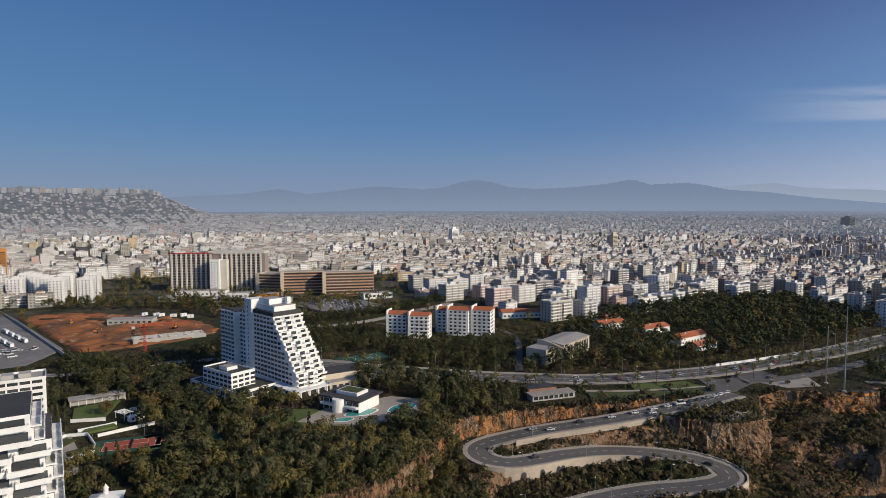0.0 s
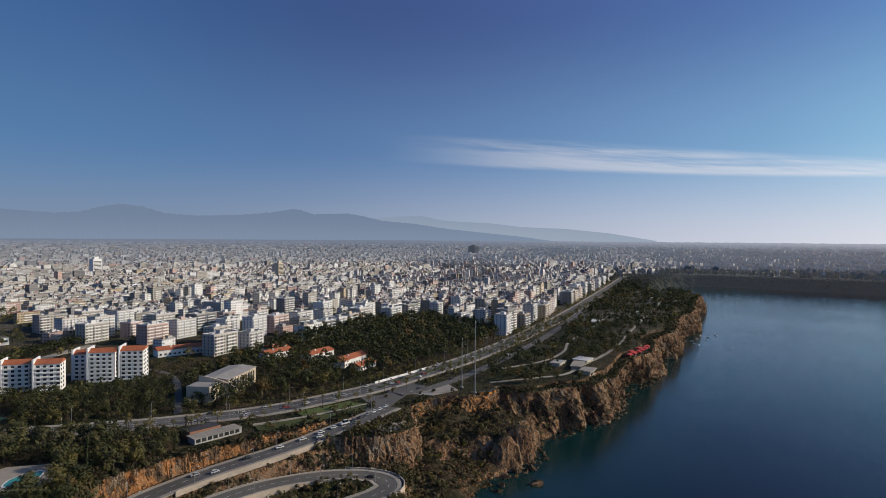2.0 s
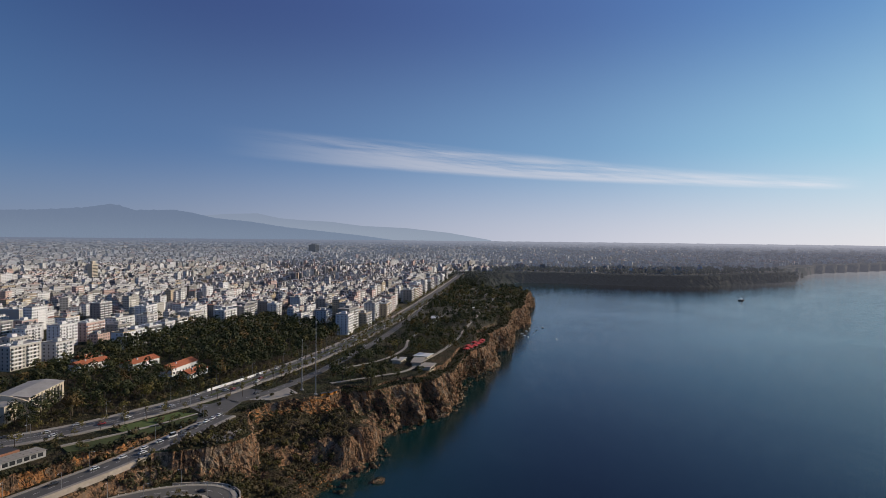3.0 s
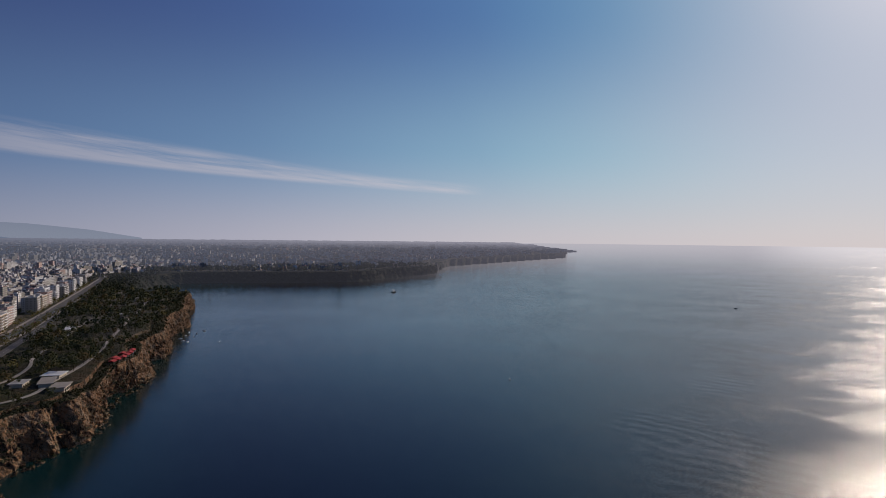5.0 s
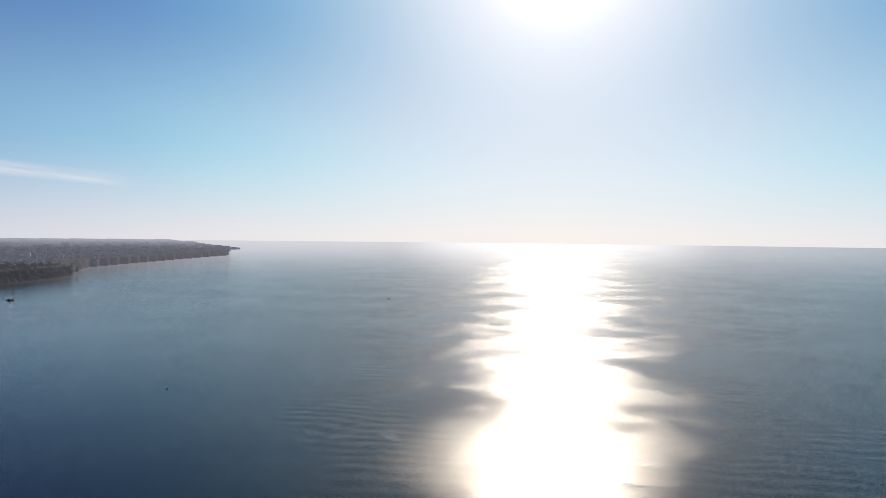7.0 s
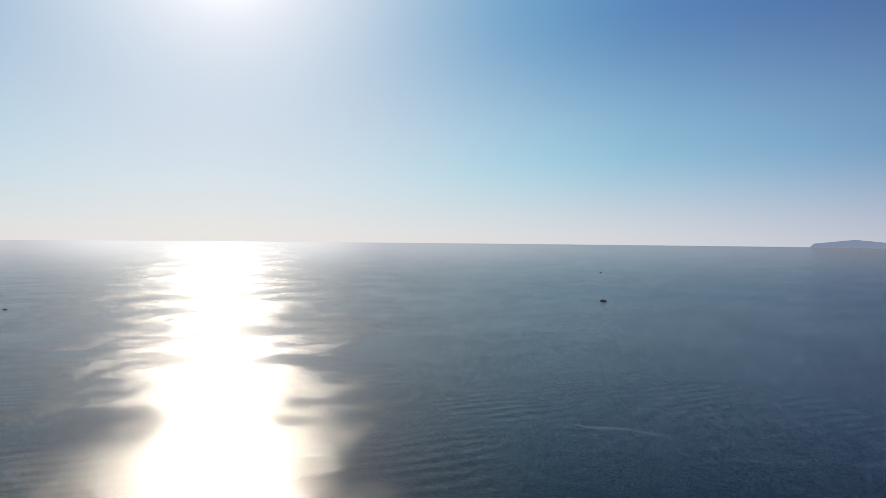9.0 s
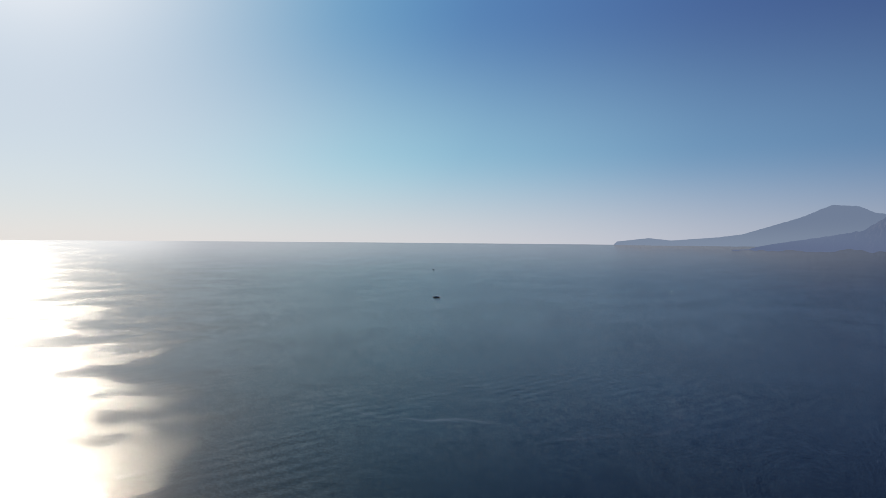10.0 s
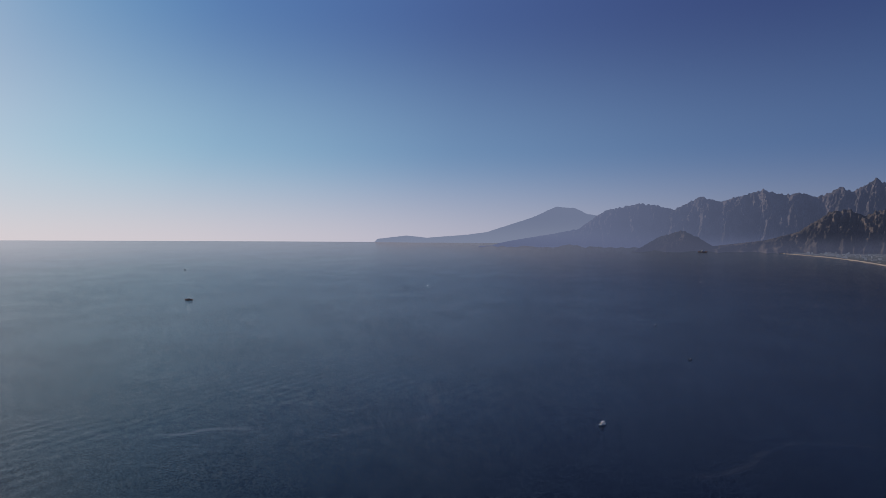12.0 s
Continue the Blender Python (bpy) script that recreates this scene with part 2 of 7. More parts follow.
def leaf(name, a, b, c):
    n = material(name)
    g = n.add("ShaderNodeNewGeometry").node
    r = n.math("ADD", n.math("MULTIPLY", n.math("POWER", n.add("ShaderNodeObjectInfo", 5), 1.6), 0.72), n.math("ADD", n.math("MULTIPLY", g.outputs["Random Per Island"], 0.20), n.math("SUBTRACT", n.math("MULTIPLY", n.noise(0.115, 2.0, g.outputs["Position"]), 1.3), 0.35)))
    col = n.ramp(r, [(0.1, a), (0.5, b), (0.95, c)])
    sh = finish(n, col, 0.75, spec=0.2)
    tr = n.add("ShaderNodeBsdfTranslucent", Color=n.mix(0.5, col, rgb(0.10, 0.14, 0.02)))
    out = [x for x in n.tree.nodes if x.type == "OUTPUT_MATERIAL"][0]
    n.tree.links.new(n.add("ShaderNodeMixShader", _0=0.10, _1=sh, _2=tr), out.inputs[0])


leaf("broad leaves", (0.017, 0.026, 0.011), (0.052, 0.056, 0.021), (0.165, 0.135, 0.042))
leaf("pine needles", (0.018, 0.025, 0.013), (0.036, 0.042, 0.019), (0.088, 0.086, 0.035))
leaf("palm fronds", (0.034, 0.044, 0.018), (0.070, 0.072, 0.028), (0.15, 0.125, 0.055))
leaf("autumn leaves", (0.080, 0.055, 0.024), (0.125, 0.080, 0.030), (0.150, 0.125, 0.035))
leaf("scrub leaves", (0.022, 0.026, 0.013), (0.050, 0.048, 0.022), (0.115, 0.085, 0.040))

n = material("window glass")
finish(n, n.ramp(n.add("ShaderNodeObjectInfo", 5), [(0.0, (0.025, 0.028, 0.032)), (1.0, (0.085, 0.09, 0.095))]), 0.12, spec=0.6)
n = material("pool water")
finish(n, n.mix(n.noise(0.3, 2.0, n.add("ShaderNodeNewGeometry")), rgb(0.04, 0.26, 0.25), rgb(0.07, 0.36, 0.34)), 0.08, bump=n.noise(1.2, 2.0), strength=0.1)


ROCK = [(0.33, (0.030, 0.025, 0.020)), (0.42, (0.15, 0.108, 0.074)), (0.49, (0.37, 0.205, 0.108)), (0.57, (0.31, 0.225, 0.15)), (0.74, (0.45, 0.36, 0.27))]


def ground_material(name, far, tones=ROCK):
    n = material(name)
    g = n.add("ShaderNodeNewGeometry").node
    pos = g.outputs["Position"]
    nz = n.add("ShaderNodeSeparateXYZ", _0=g.outputs["Normal"]).node.outputs[2]
    a, b, c = n.noise(0.5, 5.0, pos, 0.65), n.noise(0.045, 4.0, pos), n.noise(0.012, 3.0, pos)
    soil = n.mix(n.step(b, 0.35, 0.65), rgb(0.030, 0.034, 0.016), rgb(0.085, 0.064, 0.038))
    soil = n.mix(n.math("MULTIPLY", n.step(a, 0.45, 0.7), 0.55), soil, rgb(0.15, 0.118, 0.078))
    soil = n.mix(n.math("MULTIPLY", n.step(c, 0.45, 0.6), 0.5), soil, rgb(0.045, 0.060, 0.022))
    tall = n.vmath("MULTIPLY", pos, (1.0, 1.0, 0.75))
    r1, r2 = n.noise(0.13, 6.0, tall, 0.7), n.noise(0.55, 6.0, pos, 0.75)
    rock = n.ramp(r1, tones)
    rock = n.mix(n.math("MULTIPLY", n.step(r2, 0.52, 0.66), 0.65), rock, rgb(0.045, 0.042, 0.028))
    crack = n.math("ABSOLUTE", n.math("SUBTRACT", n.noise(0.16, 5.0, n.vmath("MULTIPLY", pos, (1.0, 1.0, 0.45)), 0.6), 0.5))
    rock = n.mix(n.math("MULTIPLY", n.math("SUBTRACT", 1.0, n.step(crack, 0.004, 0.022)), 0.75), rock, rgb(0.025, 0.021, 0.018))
    steep = n.math("SUBTRACT", 1.0, n.step(n.math("ADD", nz, n.math("MULTIPLY", n.math("SUBTRACT", a, 0.5), 0.35)), 0.62, 0.84))
    col = n.mix(steep, soil, rock)
    if far:
        town = n.mix(n.step(n.noise(0.02, 4.0, pos), 0.45, 0.6), rgb(0.15, 0.135, 0.105), rgb(0.055, 0.060, 0.036))
        d = n.vmath("LENGTH", pos, out=1)
        col = n.mix(n.step(d, 560.0, 900.0), col, town)
    sh = finish(n, col, 0.95, bump=n.math("ADD", n.math("ADD", r2, a), n.math("MULTIPLY", n.step(crack, 0.0, 0.04), 0.6)), strength=1.0, dist=1.8, spec=0.1)
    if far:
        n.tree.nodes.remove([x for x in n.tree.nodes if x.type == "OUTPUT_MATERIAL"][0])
        far_haze(n, sh, FAR_REACH, most=0.92)


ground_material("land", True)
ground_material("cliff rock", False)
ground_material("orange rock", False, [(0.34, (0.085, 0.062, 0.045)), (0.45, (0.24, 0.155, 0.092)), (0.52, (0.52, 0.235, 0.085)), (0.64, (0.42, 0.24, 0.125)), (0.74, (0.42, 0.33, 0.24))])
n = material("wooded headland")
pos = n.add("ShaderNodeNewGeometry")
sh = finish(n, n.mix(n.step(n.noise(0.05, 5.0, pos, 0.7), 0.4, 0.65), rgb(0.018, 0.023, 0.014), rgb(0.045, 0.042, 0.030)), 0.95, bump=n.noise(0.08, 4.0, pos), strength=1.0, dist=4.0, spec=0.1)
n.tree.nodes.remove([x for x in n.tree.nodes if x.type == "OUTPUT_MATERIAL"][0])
far_haze(n, sh, FAR_REACH, most=0.7)
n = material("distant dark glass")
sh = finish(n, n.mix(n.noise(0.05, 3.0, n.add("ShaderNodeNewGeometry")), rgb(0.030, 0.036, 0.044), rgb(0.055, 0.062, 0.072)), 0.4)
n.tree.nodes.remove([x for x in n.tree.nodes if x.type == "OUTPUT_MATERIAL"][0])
far_haze(n, sh, FAR_REACH * 1.6, most=0.7)
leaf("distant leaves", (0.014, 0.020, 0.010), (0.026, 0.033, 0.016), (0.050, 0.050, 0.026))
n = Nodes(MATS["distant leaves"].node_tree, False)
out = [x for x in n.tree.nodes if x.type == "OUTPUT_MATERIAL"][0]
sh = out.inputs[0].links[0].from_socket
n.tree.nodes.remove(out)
far_haze(n, sh, FAR_REACH, most=0.75)

# the sea: small wind ripples, swell trains, smooth slicks, thin painted lines of reflection
n = material("sea water")
pos = n.add("ShaderNodeNewGeometry")
slick = n.noise(0.0075, 6.0, n.vmath("MULTIPLY", pos, (1.0, 0.7, 1.0)), 0.62)
sunward = n.step(n.vmath("DOT_PRODUCT", n.vmath("NORMALIZE", n.vmath("MULTIPLY", pos, (1, 1, 0))), tuple(flat_sun), out=1), 0.93, 0.985)      # oily streaks lie to the south-east
wind = n.math("ADD", 0.93, n.math("MULTIPLY", n.math("SUBTRACT", n.step(slick, 0.40, 0.58), 0.62), n.math("ADD", 0.25, n.math("MULTIPLY", sunward, 0.35))))
lee = n.step(n.vmath("DOT_PRODUCT", n.vmath("NORMALIZE", n.vmath("MULTIPLY", pos, (1, 1, 0))), (0.82, 0.57, 0.0), out=1), 0.72, 0.98)      # the bay lies sheltered
gusts = n.step(n.noise(0.03, 4.0, pos, 0.6), 0.35, 0.65)
fine = n.vmath("SUBTRACT", n.noise(3.6, 2.0, pos, 0.6, out=1), (0.5, 0.5, 0.5))
chop = n.vmath("SUBTRACT", n.noise(1.1, 3.0, n.vmath("MULTIPLY", pos, (1.0, 0.7, 1.0)), 0.6, out=1), (0.5, 0.5, 0.5))
broad = n.vmath("SUBTRACT", n.noise(0.11, 3.0, n.vmath("MULTIPLY", pos, (1.0, 0.7, 1.0)), 0.55, out=1), (0.5, 0.5, 0.5))
slope = n.vmath("ADD", n.vmath("MULTIPLY", fine, (0.88, 0.88, 0.0)), n.vmath("ADD", n.vmath("MULTIPLY", chop, (0.52, 0.52, 0.0)), n.vmath("MULTIPLY", broad, (0.07, 0.07, 0.0))))
wind = n.math("MULTIPLY", wind, n.math("SUBTRACT", 1.0, n.math("MULTIPLY", lee, 0.6)))
slope = n.add("ShaderNodeVectorMath", props={"operation": "SCALE"}, _0=slope, Scale=wind)
bend = n.math("MULTIPLY", n.noise(0.010, 2.0, pos), 14.0)
phase = n.math("ADD", n.math("MULTIPLY", n.vmath("DOT_PRODUCT", pos, (0.891, -0.454, 0.0), out=1), 0.44), bend)
trains = n.math("MULTIPLY", n.math("MULTIPLY", n.math("COSINE", phase), n.math("SUBTRACT", 0.024, n.math("MULTIPLY", lee, 0.021))), n.step(n.noise(0.0045, 3.0, n.vmath("ADD", pos, (300.0, 0.0, 0.0))), 0.50, 0.62))
slope = n.vmath("ADD", slope, n.add("ShaderNodeVectorMath", props={"operation": "SCALE"}, _0=(0.891, -0.454, 0.0), Scale=trains))
normal = n.vmath("NORMALIZE", n.vmath("ADD", slope, (0.0, 0.0, 1.0)))
warp = n.vmath("ADD", pos, n.vmath("MULTIPLY", n.noise(0.004, 3.0, pos, out=1), (160.0, 160.0, 0.0)))
vein = n.math("ABSOLUTE", n.math("SUBTRACT", n.noise(0.0022, 2.0, warp), 0.5))
slick_sheen = n.math("MULTIPLY", n.math("SUBTRACT", 1.0, n.step(vein, 0.001, 0.009)), n.math("MULTIPLY", n.step(n.noise(0.0016, 2.0, pos), 0.5, 0.6), n.step(n.noise(0.03, 4.0, pos), 0.35, 0.6)))
deep = n.mix(gusts, rgb(0.0016, 0.0032, 0.0075), rgb(0.0022, 0.0040, 0.009))
shore = n.vmath("DOT_PRODUCT", n.vmath("SUBTRACT", pos, (207.0, 286.0, 0.0)), (0.485, -0.875, 0.0), out=1)
deep = n.mix(n.math("SUBTRACT", 1.0, n.step(shore, 0.0, 150.0)), deep, rgb(0.005, 0.030, 0.032))     # shallows under the cliffs
# thin lines painted paler for the bright sky that slicks reflect
deep = n.mix(n.math("MULTIPLY", slick_sheen, 0.10), deep, rgb(0.45, 0.5, 0.55))
sh = n.add("ShaderNodeBsdfPrincipled", Base__Color=deep, Roughness=n.math("ADD", n.math("SUBTRACT", 0.18, n.math("MULTIPLY", lee, 0.08)), n.math("MULTIPLY", n.math("MULTIPLY", gusts, n.step(slick, 0.38, 0.60)), n.math("ADD", 0.03, n.math("MULTIPLY", sunward, 0.06)))), Normal=normal, Specular__IOR__Level=0.5)
n.add("ShaderNodeOutputMaterial", Surface=sh)
sh.node.inputs["IOR"].default_value = 1.33


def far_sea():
    """Backdrop: the last kilometres of sea under the horizon, haze painted on as emission."""
    m = MATS["sea water"].copy()
    m.name = "far sea"
    MATS["far sea"] = m
    k = Nodes(m.node_tree, False)
    out = [x for x in k.tree.nodes if x.type == "OUTPUT_MATERIAL"][0]
    sh2 = out.inputs[0].links[0].from_socket
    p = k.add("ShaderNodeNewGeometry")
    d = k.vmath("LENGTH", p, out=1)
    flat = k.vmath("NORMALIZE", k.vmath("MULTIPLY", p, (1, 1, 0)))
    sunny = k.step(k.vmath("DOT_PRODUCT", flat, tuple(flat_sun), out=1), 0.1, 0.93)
    # near-white emission band under the sun, painted in place of far glitter
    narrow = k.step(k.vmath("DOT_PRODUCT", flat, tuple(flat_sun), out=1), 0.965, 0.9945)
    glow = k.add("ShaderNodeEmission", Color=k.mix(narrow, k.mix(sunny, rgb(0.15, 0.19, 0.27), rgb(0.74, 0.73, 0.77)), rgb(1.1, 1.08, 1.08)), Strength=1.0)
    east = k.step(k.vmath("DOT_PRODUCT", flat, (1.0, 0.0, 0.0), out=1), 0.45, 0.95)       # the painted haze is denser over the eastern bay
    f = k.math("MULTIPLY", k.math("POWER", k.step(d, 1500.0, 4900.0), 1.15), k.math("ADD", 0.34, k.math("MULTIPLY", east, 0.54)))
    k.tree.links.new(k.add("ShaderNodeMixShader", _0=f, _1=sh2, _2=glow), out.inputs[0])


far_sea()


# ---- geometry helpers ----
class Geo:
    """Vertices and faces for one mesh."""

    def __init__(self):
        self.v, self.f, self.m = [], [], []

    def poly(self, pts, mi=0):
        k = len(self.v)
        self.v += [tuple(p) for p in pts]
        self.f.append(tuple(range(k, k + len(pts))))
        self.m.append(mi)

    def prism(self, base, z0, z1, mi=0, top=None, cap=True, shrink=1.0):
        """Upright walls over a plan given counter-clockwise; top: another material on its lid."""
        k, n = len(self.v), len(base)
        cx, cy = sum(p[0] for p in base) / n, sum(p[1] for p in base) / n
        self.v += [(x, y, z0) for x, y in base] + [(cx + (x - cx) * shrink, cy + (y - cy) * shrink, z1) for x, y in base]
        for i in range(n):
            j = (i + 1) % n
            self.f.append((k + i, k + j, k + n + j, k + n + i))
            self.m.append(mi)
        if cap:
            self.f.append(tuple(range(k + n, k + 2 * n)))
            self.m.append(mi if top is None else top)
            self.f.append(tuple(range(k + n - 1, k - 1, -1)))
            self.m.append(mi)
        return self

    def box(self, x0, x1, y0, y1, z0, z1, mi=0, top=None):
        return self.prism([(x0, y0), (x1, y0), (x1, y1), (x0, y1)], z0, z1, mi, top)

    def tube(self, x, y, z0, z1, r0, r1, n=6, mi=0, lean=(0, 0)):
        k = len(self.v)
        for z, r, t in ((z0, r0, 0), (z1, r1, 1)):
            self.v += [(x + lean[0] * t + r * math.cos(2 * math.pi * i / n), y + lean[1] * t + r * math.sin(2 * math.pi * i / n), z) for i in range(n)]
        for i in range(n):
            j = (i + 1) % n
            self.f.append((k + i, k + j, k + n + j, k + n + i))
            self.m.append(mi)
        self.f.append(tuple(range(k + n, k + 2 * n)))
        self.m.append(mi)
        return self

    def gable(self, x0, x1, y0, y1, z0, h, mi=0, over=0.4):
        """A pitched roof with its ridge along x."""
        x0, x1, y0, y1 = x0 - over, x1 + over, y0 - over, y1 + over
        ym = (y0 + y1) / 2
        a, b, c, d, e, g = (x0, y0, z0), (x1, y0, z0), (x1, y1, z0), (x0, y1, z0), (x0, ym, z0 + h), (x1, ym, z0 + h)
        for p in ((a, b, g, e), (c, d, e, g), (b, c, g), (d, a, e), (d, c, b, a)):
            self.poly(p, mi)
        return self

    def mesh(self, name, *mats):
        me = bpy.data.meshes.new(name)
        me.from_pydata(self.v, [], self.f)
        for m in mats:
            me.materials.append(MATS[m])
        if len(mats) > 1:
            me.polygons.foreach_set("material_index", self.m)
        me.update()
        return me


def part(name, geo, mats, parent=None, label=""):
    """One mesh object, under its thing if there is one."""
    mats = (mats,) if isinstance(mats, str) else mats
    ob = new(name, geo.mesh(name, *mats) if isinstance(geo, Geo) else geo)
    if parent is not None:
        ob.parent = parent
    if label:
        tagged(ob, label)
    return ob


def thing(name, m, label, category, group="", kind=""):
    ob = new(name)
    ob.matrix_basis = m
    return tagged(ob, label, category, group, kind)


def grid_mesh(name, verts, cols, rows_n, mat, keep=None):
    """A sheet from an array of points, row by row."""
    i = np.arange(cols * rows_n).reshape(rows_n, cols)
    q = np.stack([i[:-1, :-1], i[:-1, 1:], i[1:, 1:], i[1:, :-1]], -1).reshape(-1, 4)
    if keep is not None:
        q = q[keep.reshape(-1)]
    me = bpy.data.meshes.new(name)
    me.from_pydata(verts.reshape(-1, 3).tolist(), [], q.tolist())
    me.materials.append(MATS[mat])
    me.polygons.foreach_set("use_smooth", [True] * len(me.polygons))
    me.update()
    return me


def inside(poly, x, y):
    x, y = np.asarray(x, float), np.asarray(y, float)
    r = np.zeros(x.shape, bool)
    for (x0, y0), (x1, y1) in zip(poly, poly[1:] + poly[:1]):
        c = ((y0 > y) != (y1 > y)) & (x < (x1 - x0) * (y - y0) / ((y1 - y0) or 1e-9) + x0)
        r ^= c
    return r


def near_line(line, x, y):
    """The distance to a polyline and the height of its nearest point (third number, if any)."""
    x, y = np.asarray(x, float), np.asarray(y, float)
    best, hz = np.full(x.shape, 1e9), np.zeros(x.shape)
    for a, b in zip(line, line[1:]):
        dx, dy = b[0] - a[0], b[1] - a[1]
        t = np.clip(((x - a[0]) * dx + (y - a[1]) * dy) / (dx * dx + dy * dy + 1e-9), 0, 1)
        d = np.hypot(x - a[0] - t * dx, y - a[1] - t * dy)
        if len(a) > 2:
            hz = np.where(d < best, a[2] + t * (b[2] - a[2]), hz)
        best = np.minimum(best, d)
    return best, hz


def smooth(v, lo, hi):
    t = np.clip((np.asarray(v, float) - lo) / (hi - lo), 0, 1)
    return t * t * (3 - 2 * t)


def resample(line, step):
    """Points every so many metres along a polyline, rounded at its corners."""
    p = np.array(line, float)
    for _ in range(2):
        q = np.repeat(p, 2, 0)
        q[1:-1:2], q[2:-1:2] = p[:-1] * 0.75 + p[1:] * 0.25, p[:-1] * 0.25 + p[1:] * 0.75
        p = q
    s = np.concatenate([[0], np.cumsum(np.hypot(*np.diff(p[:, :2], axis=0).T))])
    t = np.arange(0, s[-1], step)
    return np.stack([np.interp(t, s, p[:, k]) for k in range(p.shape[1])], 1)


# far country is drawn in towards the eye along the line of sight, so that 22 km fit into 5 km
R0, R1 = 2200.0, 4800.0
_r = np.linspace(R0, R1, 600)
_rise = 111.0 * ((_r - R0) / (R1 - R0)) ** 1.5
_d = EYE_Z * _r / (EYE_Z - _rise)


def pull(x, y, z):
    x, y, z = (np.asarray(a, float) for a in (x, y, z))
    d = np.maximum(np.hypot(x, y), 1e-6)
    k = np.where(d > R0, np.interp(d, _d, _r) / d, 1.0)
    return np.stack([x * k, y * k, EYE_Z + (z - EYE_Z) * k], -1)


def push(x, y):
    """The inverse in plan."""
    r = np.maximum(np.hypot(x, y), 1e-6)
    d = np.where(r > R0, np.interp(r, _r, _d), r)
    return x * d / r, y * d / r


# ---- the lie of the land ----
TOP = 32.0                                            # the plateau above the sea cliffs
ROAD_DOWN = [(169, 348, 32), (144, 334, 31.5), (122, 327, 30), (99, 320, 28), (76, 316, 26), (55, 313, 24.2), (34, 307, 22.5), (19, 301, 21),
             (15, 294, 20.3), (20, 283, 20), (31, 280, 19.5), (45, 286, 19), (60, 294, 18.5), (78, 299, 18), (98, 300, 17.3), (117, 297, 16.3),
             (131, 290, 15.2), (136, 281, 14.3), (132, 274, 13.7), (117, 270, 13), (97, 270, 12), (75, 265, 11), (53, 256, 10), (20, 240, 8)]
AVENUE = [(-140, 430), (-60, 405), (12, 388), (58, 382), (101, 377), (141, 384), (180, 393), (239, 424), (314, 460), (430, 538), (561, 627), (736, 760), (1018, 978), (1270, 1177)]
AVENUE_SOUTH = [(186, 370), (218, 377), (268, 404), (348, 452), (476, 542), (658, 682)]
PLATEAU = [(-3000, 150), (-300, 150), (-120, 190), (-47, 221), (-24, 236), (-9, 266), (-2, 289), (7, 307), (31, 318), (62, 327), (97, 334), (124, 340), (144, 344), (172, 353),
           (180, 346), (197, 353), (212, 351), (226, 344), (242, 346), (262, 352), (276, 338), (302, 342), (337, 336), (357, 350), (396, 366),
           (440, 392), (465, 398), (495, 418), (544, 458), (590, 472), (630, 498), (700, 545), (745, 578), (790, 598), (900, 678), (955, 712),
           (1030, 752), (1045, 800), (1010, 880), (1150, 1010), (1400, 1180), (1560, 1180), (1625, 1080), (1725, 860), (1830, 712), (2020, 700), (2365, 590),
           (2420, 660), (3020, 700), (3990, 450), (5350, 60), (6200, 300), (24000, 3000), (24000, 24000), (-24000, 24000), (-24000, 150)]
TERRACE = [(119, 312), (144, 329), (173, 337), (170, 316), (157, 304), (138, 303)]
COAST = [(20, 200), (100, 225), (160, 240), (192, 268), (207, 286), (221, 288), (234, 291), (252, 304), (272, 326), (288, 328), (312, 331), (335, 332), (354, 350),
         (369, 346), (389, 363), (426, 392), (466, 415), (495, 410), (537, 444), (578, 478), (606, 476), (667, 522), (740, 571), (781, 581),
         (947, 702), (1003, 744), (1035, 744), (1052, 800), (1015, 870)]
BAY = COAST[:9] + [(300, 420), (-150, 420), (-150, 150), (0, 150)]
# foot of the slopes in the bay under the plateau: x, y, height
SLOPES = [(60, 275, 8), (85, 284, 12), (110, 284, 14), (0, 262, 14), (-20, 225, 20), (30, 262, 8), (148, 268, 5), (160, 292, 8), (172, 304, 13), (150, 298, 14),
          (185, 322, 20), (205, 335, 25), (185, 298, 7), (215, 312, 20), (222, 296, 20), (240, 305, 21), (236, 326, 24), (250, 322, 20), (205, 292, 4), (40, 296, 17), (70, 306, 19)]


GARDEN = [(24, 271), (33, 274), (45, 279.5), (61, 288), (80, 293), (98, 294), (115, 291), (123, 285.5), (124, 281), (118, 278.5), (97, 278.5), (73, 273.5), (50, 264), (20, 250)]   # inside the hairpin


